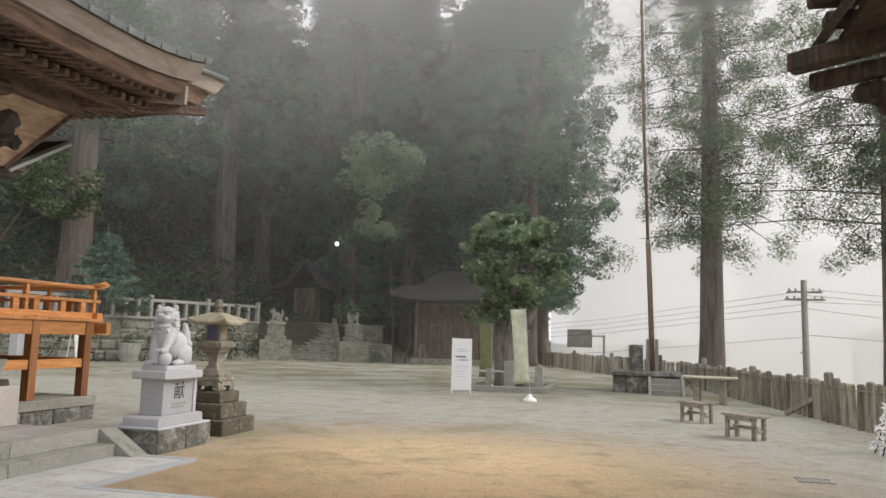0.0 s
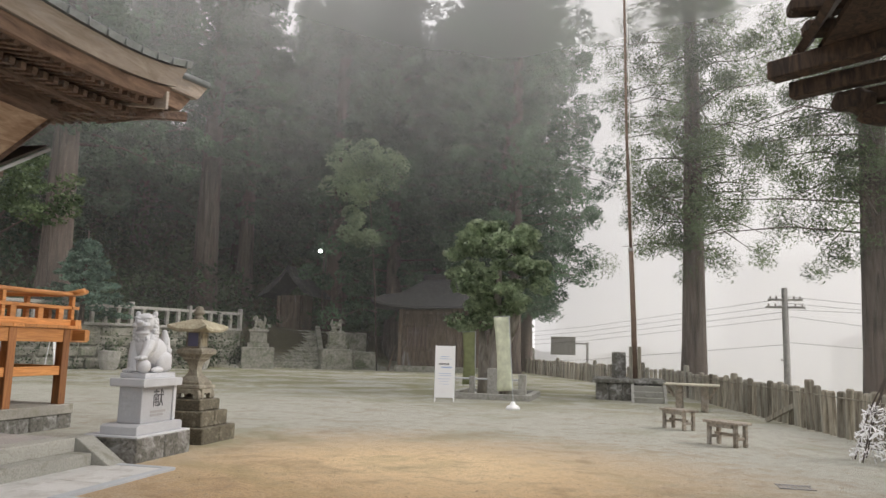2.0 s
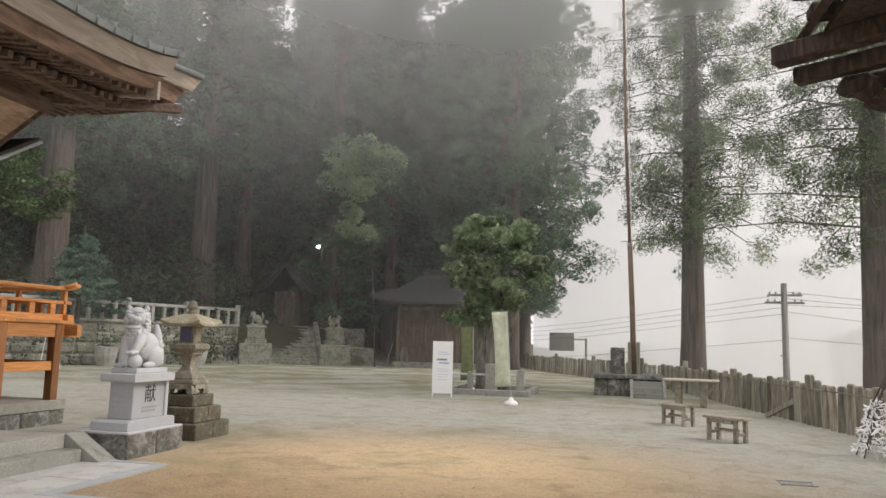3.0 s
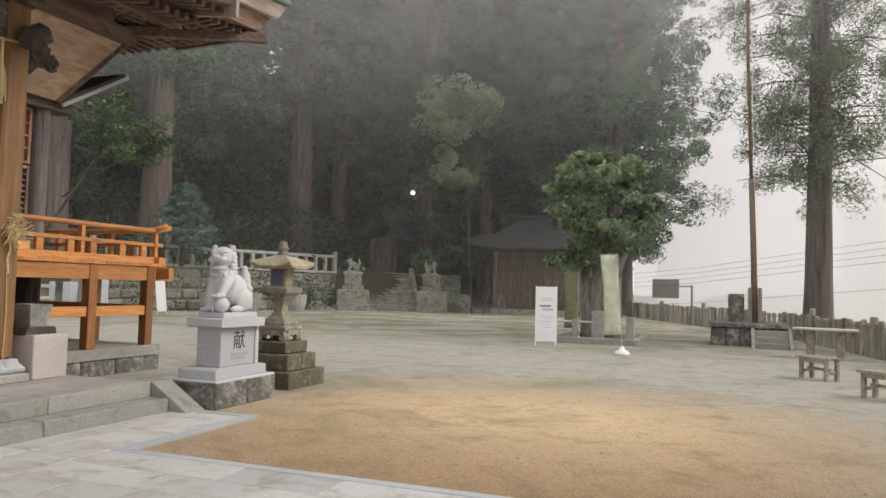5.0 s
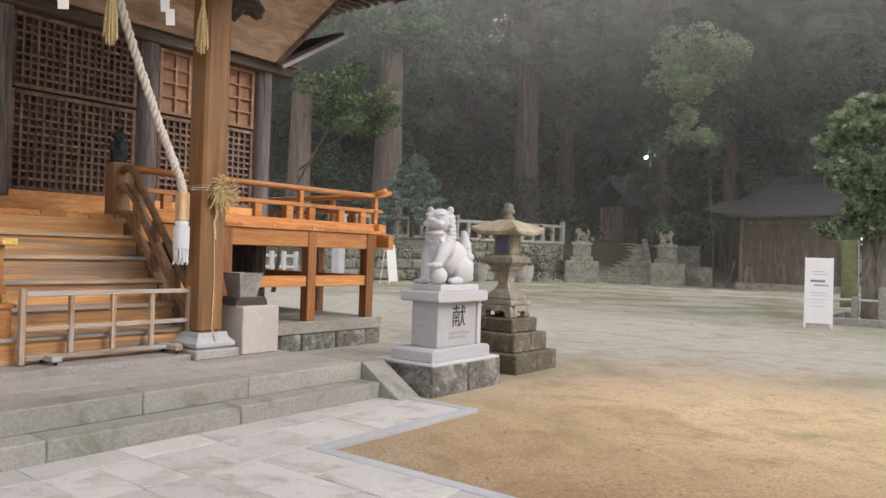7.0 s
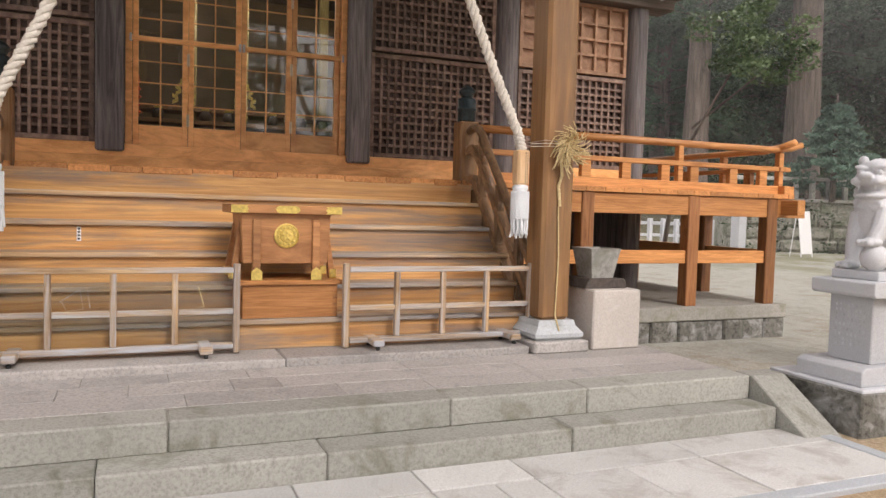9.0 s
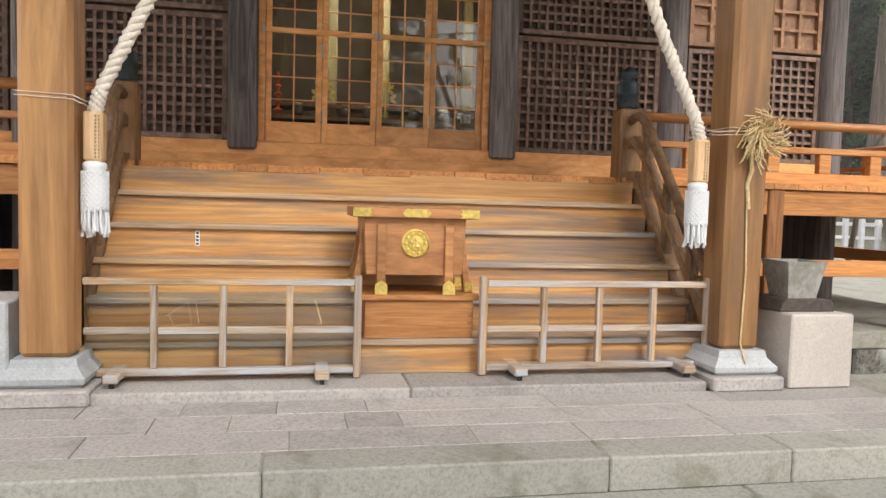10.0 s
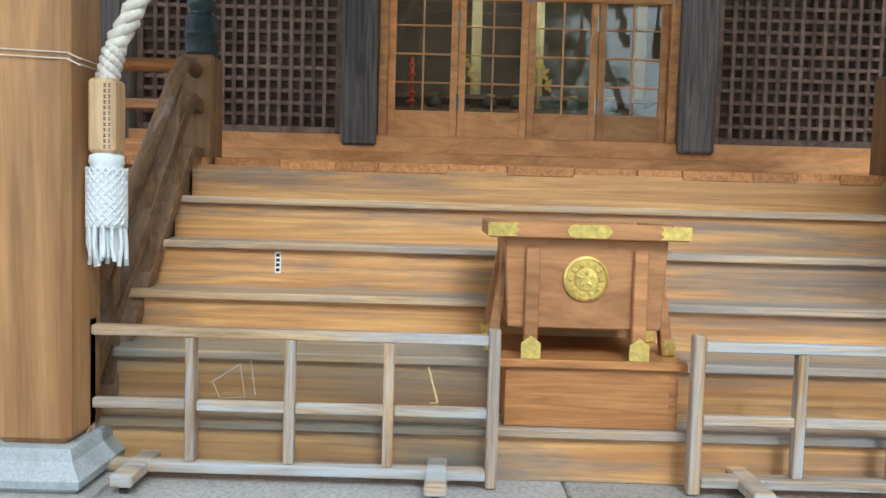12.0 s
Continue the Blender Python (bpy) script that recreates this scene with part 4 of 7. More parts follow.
porch = thing("porch_beams", "curved timber beams and carved ends above the porch pillars", "beam", (-7.8, MID, 4.2))
part("rainbow_beam", prism([(PL + 0.14, 4.02), (PL + 0.5, 4.10), (MID, 4.16), (PR - 0.5, 4.10), (PR - 0.14, 4.02), (PR - 0.14, 4.40), (PL + 0.14, 4.40)], "x", -7.92, -7.68, bev=0.01), "eave", porch)
part("top_beam", box(-7.95, -7.65, PL - 1.3, PR + 1.3, 4.62, 4.86, 0.01), "eave", porch)
for y in (PL, PR):
    s = 1 if y > MID else -1
    part("bracket", box(-8.05, -7.55, y - 0.24, y + 0.24, 4.45, 4.62, 0.05), "eave", porch)
    nose = blob((-7.8, y + s * 0.30, 4.02), (0.10, 0.19, 0.15), sub=4, amount=0.05, scale=11)
    blob((-7.8, y + s * 0.50, 3.95), (0.09, 0.11, 0.10), nose, sub=4, amount=0.045, scale=16)
    blob((-7.8, y + s * 0.24, 3.86), (0.09, 0.10, 0.09), nose, sub=4, amount=0.04, scale=16)
    part("carved_nose", nose, "carve", porch, "carved dark beam end")
    nose = blob((-7.45, y, 4.05), (0.22, 0.10, 0.14), sub=4, amount=0.05, scale=11)
    part("carved_nose", nose, "carve", porch)
    pts = [(-7.94, 4.02), (-8.6, 4.30), (-9.5, 4.62), (-10.6, 4.62)]
    part("link_beam", prism([(a, z + 0.12) for a, z in pts] + [(a, z - 0.12) for a, z in reversed(pts)], "y", y - 0.10, y + 0.10, bev=0.008), "eave", porch)


# ---------------------------------------------------------------- roofs
roof = thing("roof", "hall roof with coved board soffit, close rafters and thick copper eaves", "roof", (-12, MID, 4.4), kind="structure")
CY = 11.23


def ring(o, z, lift=0.0):
    """Corner rows of the roof at overhang o beyond the wall, front and both flanks, lifted towards the corners."""
    x = -10.83 + 0.33 + o
    pts = [(-19, CY + o, z + lift)]
    yy = []
    for k in range(13):
        s = -1 + 2 * k / 12
        yy.append((MID + (CY + o - MID) * s, abs(s) ** 5))
    flank = [(-19 + (x + 19) * k / 6, (k / 6) ** 4) for k in range(6)]
    front = [(x, y, z + lift * u) for y, u in yy]
    right = [(fx, CY + o, z + lift * u) for fx, u in flank]
    left = [(fx, 2 * MID - CY - o, z + lift * u) for fx, u in flank]
    return left + front + right[::-1]


def skin(name, rings, material, parent, label="", smooth=False):
    bm = bmesh.new()
    rows = [[bm.verts.new(p) for p in r] for r in rings]
    for a, b in zip(rows, rows[1:]):
        for i in range(len(a) - 1):
            bm.faces.new((a[i], a[i + 1], b[i + 1], b[i]))
    return part(name, bm, material, parent, label, smooth)


# coved boards between wall plate and purlin, as slabs
skin("soffit", [ring(0.0, 4.30), ring(0.68, 5.42), ring(0.68, 5.56), ring(-0.05, 4.44), ring(0.0, 4.30)], "soffit", roof, "pale sloping soffit boards")
skin("purlin", [ring(0.62, 5.36), ring(0.80, 5.40), ring(0.80, 5.60), ring(0.62, 5.60), ring(0.62, 5.36)], "eave", roof)
skin("rafter_deck", [ring(0.7, 5.86, 0.03), ring(2.1, 5.86, 0.10), ring(2.1, 5.90, 0.10), ring(0.7, 5.90, 0.03), ring(0.7, 5.86, 0.03)], "eave", roof)
skin("eave_board", [ring(2.0, 5.84, 0.12), ring(2.22, 5.84, 0.13), ring(2.35, 6.06, 0.18), ring(2.0, 6.06, 0.18), ring(2.0, 5.84, 0.12)], "brown_board", roof)
skin("eave_layers", [ring(2.15, 6.065, 0.18), ring(2.45, 6.07, 0.19), ring(2.56, 6.26, 0.25), ring(2.15, 6.26, 0.25), ring(2.15, 6.065, 0.18)], "fascia", roof)
skin("copper_roof", [ring(2.3, 6.265, 0.25), ring(2.62, 6.27, 0.27), ring(2.60, 6.36, 0.28), ring(1.6, 6.75, 0.2), ring(0.2, 7.6), ring(-1.6, 9.4), ring(-2.6, 10.8)], "copper", roof, "grey-green copper sheet roof", True)
raf = mesh_of(box(-1.75, 0, -0.035, 0.035, -0.10, 0.0, 0.004), "rafter", "eave")
k = 0
y = 0.9 - 2.0
while y < CY + 2.3:
    u = abs((y - MID) / (CY + 2.1 - MID)) ** 5
    piece("rafter", raf, roof, pose(-8.42 + 12, y - MID, 5.84 + 0.11 * u - 4.4, 0, -2))
    y += 0.20
x = -8.8
while x > -18:
    piece("rafter", raf, roof, pose(x + 12, CY + 2.08 - MID, 5.84 + 0.10 * max(0, (x + 13.5) / 5) ** 4 - 4.4, 0, -2, 90))
    x -= 0.20
for s in (1, -1):
    part("hip_rafter", beam((-10.2, MID + s * (CY + 0.3 - MID), 5.55), (-8.15, MID + s * (CY + 2.25 - MID), 5.84), 0.14, 0.16), "eave", roof)
    part("soffit_trim", beam((-10.50, MID + s * (CY - MID), 4.285), (-9.80, MID + s * (CY + 0.70 - MID), 5.41), 0.07, 0.07), "eave", roof)
    part("side_soffit_edge", beam((-10.46, MID + s * (CY + 0.06 - MID), 4.24), (-10.46, MID + s * (CY + 1.42 - MID), 5.06), 0.05, 0.06), "granite", roof, "pale edge board")
    # flank soffit takes the dark carve colour as painted shade; front boards stay pale
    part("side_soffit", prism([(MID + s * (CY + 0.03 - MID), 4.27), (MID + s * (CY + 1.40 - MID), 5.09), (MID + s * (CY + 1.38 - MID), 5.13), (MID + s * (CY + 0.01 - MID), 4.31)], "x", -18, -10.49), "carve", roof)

# porch roof in front
porch_roof = thing("porch_roof", "porch roof with layered timber eave and copper sheet edge", "roof", (-7, MID, 4.8), kind="structure")
PW = 3.74


def strip(x, z, lift, w=PW):
    return [(x, MID + w * s, z + lift * abs(s) ** 4) for s in (-1 + 2 * k / 16 for k in range(17))]


def slab_strip(name, prof, material, label="", smooth=False, w=PW):
    bm = bmesh.new()
    rows = [[bm.verts.new(p) for p in strip(x, z, lift, w)] for x, z, lift in prof]
    n = len(rows)
    for j in range(n):
        a, b = rows[j], rows[(j + 1) % n]
        for i in range(16):
            bm.faces.new((a[i], a[i + 1], b[i + 1], b[i]))
    bm.faces.new([r[0] for r in rows])
    bm.faces.new([r[-1] for r in rows][::-1])
    return part(name, bm, material, porch_roof, label, smooth)


slab_strip("deck", [(-9.8, 5.75, 0.0), (-8.5, 5.12, 0.0), (-6.2, 4.72, 0.14), (-6.2, 4.76, 0.14), (-8.5, 5.17, 0), (-9.8, 5.80, 0)], "eave")
slab_strip("eave_board", [(-6.35, 4.68, 0.18), (-6.12, 4.66, 0.20), (-6.02, 4.80, 0.22), (-6.35, 4.84, 0.2)], "brown_board", w=PW + 0.02)
slab_strip("eave_layers", [(-6.3, 4.845, 0.22), (-5.98, 4.81, 0.24), (-5.84, 5.02, 0.28), (-6.3, 5.08, 0.28)], "fascia", w=PW + 0.07)
slab_strip("copper_edge", [(-6.3, 5.085, 0.28), (-5.80, 5.03, 0.30), (-5.78, 5.11, 0.31), (-6.6, 5.40, 0.24), (-8.2, 5.95, 0.08), (-10.0, 6.9, 0), (-10.0, 6.8, 0), (-8.2, 5.85, 0.0)], "copper", "grey copper sheet", w=PW + 0.12)
kr = mesh_of(box(-2.3, 0, -0.035, 0.035, -0.09, 0, 0.004), "rafter", "eave")
y = MID - PW + 0.08
while y < MID + PW:
    u = abs((y - MID) / PW) ** 4
    piece("rafter", kr, porch_roof, pose(-6.22 + 7, y - MID, 4.715 + 0.14 * u - 4.8, 0, 9.5))
    y += 0.17
short = mesh_of(box(-0.75, 0, -0.04, 0.04, -0.085, 0, 0.004), "rafter_end", "eave")
y = MID - PW + 0.10
while y < MID + PW:
    u = abs((y - MID) / PW) ** 4
    piece("rafter_end", short, porch_roof, pose(-6.62 + 7, y - MID, 4.66 + 0.10 * u - 4.8, 0, 7))
    y += 0.17
slab_strip("purlin", [(-7.05, 4.60, 0.06), (-6.90, 4.58, 0.06), (-6.90, 4.70, 0.06), (-7.05, 4.72, 0.06)], "eave")
seam = mesh_of(box(-0.010, 0.024, -0.006, 0.006, -0.006, 0.10, 0.003), "copper_seam", "copper")
for k in range(24):
    s = -1 + 2 * (k + 0.5) / 24
    piece("copper_seam", seam, porch_roof, pose(-5.79 + 7, (PW + 0.12) * s, 5.025 + 0.30 * s ** 4 - 4.8))
for s in (1, -1):
    y = MID + s * (PW - 0.02)
    part("barge_board", prism([(-6.05, 4.70), (-7.5, 4.88), (-9.0, 5.25), (-9.9, 5.75), (-9.9, 6.05), (-9.0, 5.55), (-7.5, 5.14), (-6.05, 4.96)], "y", y - 0.03, y + 0.03, bev=0.006), "fascia", porch_roof)


# ---------------------------------------------------------------- things on the platform
def barrier(y0, y1, glazed):
    cy = (y0 + y1) / 2
    f = thing("wheeled_barrier", "low weathered wooden barrier frame with clear panels on casters" if glazed else "low weathered wooden barrier frame on casters", "barrier", (-7.85, cy, 0.392), "stair barriers")
    x0, x1 = -7.875, -7.825
    for a in (y0, y1 - 0.045):
        part("end_post", box(x0 - 0.004, x1 + 0.004, a, a + 0.045, 0.40, 1.03, 0.005), "frame_post", f)
    part("top_rail", box(x0, x1, y0 + 0.046, y1 - 0.046, 0.965, 1.005, 0.005), "frame_grey", f)
    part("bottom_rail", box(x0 - 0.01, x1 + 0.012, y0 + 0.046, y1 - 0.046, 0.432, 0.472, 0.005), "frame_grey", f)
    n = 4
    w = (y1 - y0 - 0.09) / n
    for i in range(1, n):
        a = y0 + 0.045 + w * i
        part("upright", box(x0 + 0.004, x1 - 0.002, a - 0.02, a + 0.02, 0.473, 0.964, 0.004), "frame_post", f)
    for i in range(n):
        a = y0 + 0.048 + w * i + (0.02 if i else 0)
        part("middle_rail", box(x0 + 0.008, x1 - 0.006, a, a + w - (0.04 if 0 < i < n - 1 else 0.023), 0.675, 0.715, 0.004), "frame_grey", f)
        if glazed:
            g = part("clear_panel", box(-7.866, -7.863, a, a + w - 0.03, 0.473, 0.964, 0), "acrylic", f)
            g.visible_shadow = False
    for a in (y0 + 0.19, y1 - 0.28):
        ft = part("foot", box(-7.98, -7.66, a, a + 0.085, 0.425, 0.475, 0.008), "frame_grey", f)
        for x in (-7.70, -7.94):
            part("caster", tube([(x, a + 0.03, 0.409), (x, a + 0.055, 0.409)], 0.017, 12), "wire", ft)
    return f


barrier(4.06, 5.70, True)
barrier(6.45, 8.06, False)
tape = thing("tape_mark", "torn clear tape stuck on the barrier panel", "tape", (-7.86, 4.6, 0.8), "torn tapes")
part("strip", tube([(-7.861, 4.56, 0.78), (-7.86, 4.68, 0.86), (-7.86, 4.70, 0.73), (-7.861, 4.60, 0.72), (-7.861, 4.57, 0.79)], 0.0025, 5), "frame_grey", tape)
part("strip", tube([(-7.861, 4.72, 0.88), (-7.86, 4.74, 0.74)], 0.003, 5), "frame_grey", tape)
tape = thing("tape_mark", "torn clear tape stuck on the barrier panel", "tape", (-7.86, 5.5, 0.8), "torn tapes")
part("strip", tube([(-7.861, 5.42, 0.87), (-7.86, 5.46, 0.73), (-7.86, 5.43, 0.725)], 0.004, 5), "straw", tape)

stand = thing("box_stand", "cedar stand under the offering box, set on the first step", "stand", (-8.2, 6.07, 0.61))
part("top", box(-8.52, -7.915, 5.70, 6.46, 0.865, 0.90, 0.006), "new_wood", stand)
part("front", box(-7.975, -7.945, 5.73, 6.43, 0.62, 0.864, 0.003), "new_wood", stand)
for a in (5.735, 6.40):
    part("side", box(-8.48, -7.976, a, a + 0.03, 0.62, 0.864, 0.003), "new_wood", stand)
for k in range(4):
    z = 0.64 + k * 0.058
    part("joint_tenon", box(-7.9455, -7.942, 6.395, 6.43, z, z + 0.03, 0.002), "box_wood", stand)

obox = thing("offering_box", "brown keyaki offering box with gilt fittings and round crest", "offering box", (-8.2, 6.045, 0.90))
part("body", prism([(5.735, 1.02), (6.355, 1.02), (6.375, 1.385), (5.715, 1.385)], "x", -8.46, -7.97, bev=0.005), "box_wood", obox)
top = part("top_frame", join(join(box(-8.53, -7.92, 5.645, 5.72, 1.385, 1.45, 0.006), box(-8.53, -7.92, 6.37, 6.445, 1.385, 1.45, 0.006)), join(box(-7.985, -7.918, 5.72, 6.37, 1.385, 1.449, 0.006), box(-8.53, -8.46, 5.72, 6.37, 1.385, 1.449, 0.006))), "box_wood", obox)
for k in range(9):
    x = -8.44 + k * 0.05
    part("slat", prism([(x - 0.018, 1.40), (x + 0.018, 1.40), (x, 1.436)], "y", 5.72, 6.37), "box_wood", obox)
for line in ([(5.642, 1.391), (5.765, 1.391), (5.752, 1.402), (5.765, 1.4175), (5.752, 1.433), (5.765, 1.444), (5.642, 1.444)],
             [(6.325, 1.391), (6.448, 1.391), (6.448, 1.444), (6.325, 1.444), (6.338, 1.433), (6.325, 1.4175), (6.338, 1.402)],
             [(5.955, 1.4175), (5.968, 1.397), (5.985, 1.391), (6.105, 1.391), (6.122, 1.397), (6.135, 1.4175), (6.122, 1.438), (6.105, 1.444), (5.985, 1.444), (5.968, 1.438)]):
    part("gilt_plate", prism(line, "x", -7.921, -7.9145), "brass", top, "gilt corner plate")
crest = lathe([(0.091, 0), (0.091, 0.012), (0.082, 0.018), (0.078, 0.012), (0.05, 0.012), (0.046, 0.017), (0.02, 0.02)], (0, 0, 0), 36)
bmesh.ops.transform(crest, matrix=pose(-7.97, 6.045, 1.225, 0, 90, 0), verts=crest.verts)
cr = part("crest", crest, "brass", obox, "round gilt crest")
for k in range(10):
    a = 2 * math.pi * k / 10
    part("leaf_relief", blob((-7.953, 6.045 + 0.062 * math.cos(a), 1.225 + 0.062 * math.sin(a)), (0.006, 0.013, 0.013), sub=1), "brass", cr)
for k in range(5):
    a = 2 * math.pi * k / 5 + 0.3
    part("leaf_relief", blob((-7.951, 6.045 + 0.026 * math.cos(a), 1.225 + 0.026 * math.sin(a)), (0.006, 0.017, 0.008), sub=1, m=Matrix.Rotation(a, 4, "X")), "brass", cr)
for a in (5.80, 6.235):
    leg = part("leg", prism([(-7.935, 0.90), (-7.985, 0.90), (-7.985, 1.345), (-7.945, 1.345)], "y", a, a + 0.055, bev=0.004), "box_wood", obox)
    part("gilt_shoe", prism([(a - 0.012, 0.902), (a + 0.067, 0.902), (a + 0.067, 0.965), (a + 0.0275, 0.995), (a - 0.012, 0.965)], "x", -7.934, -7.924), "brass", leg, "gilt foot plate")
for y, s in ((5.70, -1), (6.39, 1)):
    for x in (-8.08, -8.40):
        leg = part("leg", prism([(y - 0.0, 0.90), (y + s * 0.05, 0.90), (y + s * 0.0 - s * 0.02, 1.345), (y - s * 0.05, 1.345)], "x", x - 0.03, x + 0.03, bev=0.003), "box_wood", obox)
        part("gilt_shoe", box(x - 0.036, x + 0.036, y + min(0, s * 0.055), y + max(0, s * 0.055), 0.902, 0.97, 0.006), "brass", leg, "gilt foot plate")


def twisted(points, radius, strands=3, turns=9.0, sides=7):
    """A laid rope: strands wound round the line through points."""
    pts = [Vector(p) for p in points]
    fine = []
    for a, b in zip(pts, pts[1:]):
        for k in range(14):
            fine.append(a.lerp(b, k / 14))
    fine.append(pts[-1])
    bm = bmesh.new()
    n = len(fine)
    for s in range(strands):
        line = []
        for i, p in enumerate(fine):
            d = (fine[min(i + 1, n - 1)] - fine[max(i - 1, 0)]).normalized()
            u = d.cross(Vector((1, 0, 0))).normalized()
            w = d.cross(u)
            a = 2 * math.pi * (turns * i / n + s / strands)
            line.append(p + (u * math.cos(a) + w * math.sin(a)) * radius * 0.60)
        tube(line, radius * 0.50, sides, bm)
    return bm


def bell_rope(x, y, s, block_x):
    r = thing("bell_rope", "thick twisted white bell rope with wooden grip and knotted tassel", "bell rope", (x, y, 1.25), "bell ropes")
    top = MID - s * 0.45
    pts = [(x, y, 1.94), (x, y - s * 0.03, 2.06), (x, y - s * 0.27, 2.55), (x, y - s * 0.55, 3.2), (x, y - s * 0.86, 4.0), (x, y - s * 1.05, 4.75)]
    part("rope", twisted(pts, 0.042, 3, 17), "rope", r, smooth=True)
    g = part("grip", box(x - 0.052, x + 0.052, y - 0.052, y + 0.052, 1.665, 1.94, 0.012), "grip", r, "pale wooden grip block")
    side_y = y + 0.053
    for col, wide in ((0.010, 0.010), (0.029, 0.007)):
        line = bmesh.new()
        for k in range(12):
            z = 1.682 + k * 0.0205
            line = join(line, box(x + 0.052, x + 0.0532, y + col, y + col + wide, z, z + 0.0035, 0))
            line = join(line, box(x + 0.052, x + 0.0532, y + col, y + col + wide, z + 0.008, z + 0.0115, 0))
            line = join(line, box(x + 0.052, x + 0.0532, y + col + wide * 0.4, y + col + wide * 0.6, z + 0.0035, z + 0.008, 0))
        part("writing", line, "ink", g)
    prof = [(0.045, 1.665), (0.062, 1.655), (0.064, 1.63), (0.058, 1.62), (0.070, 1.58), (0.072, 1.5), (0.070, 1.40), (0.066, 1.385)]
    t = part("tassel", lathe(prof, (x, y, 0), 24), "tassel", r, "white knotted cotton tassel", smooth=True)
    knots = bmesh.new()
    for k in range(16):
        for sgn in (-1, 1):
            strand = []
            for q in range(13):
                a = 2 * math.pi * k / 16 + sgn * q * 0.235
                r0 = 0.0705 + (0.0015 if (q + (sgn > 0)) % 2 else -0.0005)
                strand.append((x + r0 * math.cos(a), y + r0 * math.sin(a), 1.61 - q * 0.0185))
            tube(strand, 0.0042, 5, knots)
    part("knot_net", knots, "tassel", t, smooth=True)["kind"] = "stuff"
    rnd = random.Random(5)
    for k in range(26):
        a = 2 * math.pi * k / 26
        q = 0.064 if k % 2 else 0.045
        px, py = x + q * math.cos(a), y + q * math.sin(a)
        end = 1.25 + rnd.uniform(-0.015, 0.03)
        part("strand", tube([(px, py, 1.40), (px * 1.0 + rnd.uniform(-0.006, 0.006), py + rnd.uniform(-0.006, 0.006), 1.32), (px + rnd.uniform(-0.01, 0.01), py + rnd.uniform(-0.01, 0.01), end)], 0.0085, 6), "tassel", t)
    return r


bell_rope(-7.79, 4.185, -1, -7.8)
bell_rope(-7.75, 7.86, 1, -7.75)
for y, e in ((PL, 4.16), (PR, 7.88)):
    cord = thing("tie_cord", "thin straw cord tying the bell rope to the pillar", "cord", (-7.65, y, 1.98), "tie cords")
    for dz in (0.0, 0.022):
        loop = [(-7.64, e, 1.965 + dz), (-7.648, y + 0.146, 1.99 + dz), (-7.648, y - 0.146, 2.0 + dz), (-7.94, y - 0.146, 2.0 + dz), (-7.942, y + 0.146, 1.99 + dz), (-7.648, y + 0.147, 1.985 + dz)]
        part("strand", tube(loop, 0.0022, 6), "rope", cord)

rnd = random.Random(11)
wisp = thing("straw_wisp", "bunch of loose rice straw tied on the pillar", "straw", (-7.62, 8.2, 1.98))
for k in range(120):
    a, l = rnd.uniform(0, 2 * math.pi), rnd.uniform(0.07, 0.2)
    b = (-7.625, 8.20 + rnd.uniform(-0.03, 0.03), 1.97 + rnd.uniform(-0.04, 0.05))
    c = (b[0] + rnd.uniform(0.0, 0.09), b[1] + 0.6 * l * math.cos(a), b[2] + 0.6 * l * math.sin(a))
    d = (b[0] + rnd.uniform(0.0, 0.11), b[1] + l * math.cos(a + 0.4), b[2] + l * math.sin(a + 0.4) - 0.03)
    part("stalk", tube([b, c, d], 0.0042, 5), "straw", wisp)
part("tail", tube([(-7.64, 8.16, 1.9), (-7.63, 8.17, 1.75), (-7.645, 8.15, 1.66), (-7.64, 8.165, 1.5)], 0.013, 7), "straw", wisp)
part("tail", tube([(-7.645, 8.155, 1.5), (-7.64, 8.17, 1.1), (-7.645, 8.16, 0.62), (-7.58, 8.165, 0.5)], 0.006, 6), "straw", wisp)

shime = thing("sacred_straw_rope", "thin straw rope strung between the porch pillars", "straw rope", (-7.64, MID, 3.98))
part("cord", twisted([(-7.64, PL - 0.15, 4.02), (-7.62, 5.0, 3.86), (-7.61, MID, 3.80), (-7.62, 7.1, 3.88), (-7.64, PR + 0.15, 4.02)], 0.016, 3, 40), "straw", shime)


def straw_tassel(y, top):
    t = thing("straw_tassel", "hanging rice-straw tassel on the rope", "tassel", (-7.62, y, top - 0.6), "straw tassels")
    part("neck", tube([(-7.62, y, top), (-7.62, y, top - 0.28)], 0.016, 8), "straw", t)
    for k in range(26):
        a = 2 * math.pi * k / 26
        q = 0.012 + 0.045 * (k % 3) / 2
        part("stalk", tube([(-7.62 + 0.012 * math.cos(a), y + 0.012 * math.sin(a), top - 0.26), (-7.62 + q * 0.8 * math.cos(a), y + q * 0.8 * math.sin(a), top - 0.42), (-7.62 + q * math.cos(a), y + q * math.sin(a), top - 0.62 - 0.03 * (k % 4))], 0.0075, 5), "straw", t)


def paper_streamer(y, top):
    g = thing("paper_streamer", "zigzag white paper streamer on the straw rope", "streamer", (-7.6, y, top - 0.5), "paper streamers")
    for k in range(4):
        o = 0.035 * (k % 2) + 0.02 * k
        part("fold", prism([(y - 0.05 + o, top - 0.11 * k), (y + 0.04 + o, top - 0.11 * k + 0.02), (y + 0.05 + o, top - 0.11 * k - 0.13), (y - 0.04 + o, top - 0.11 * k - 0.15)], "x", -7.602 + 0.004 * k, -7.599 + 0.004 * k), "paper", g)


for y, top in ((7.93, 3.99), (7.02, 3.86), (5.12, 3.86), (4.2, 3.99)):
    straw_tassel(y, top)
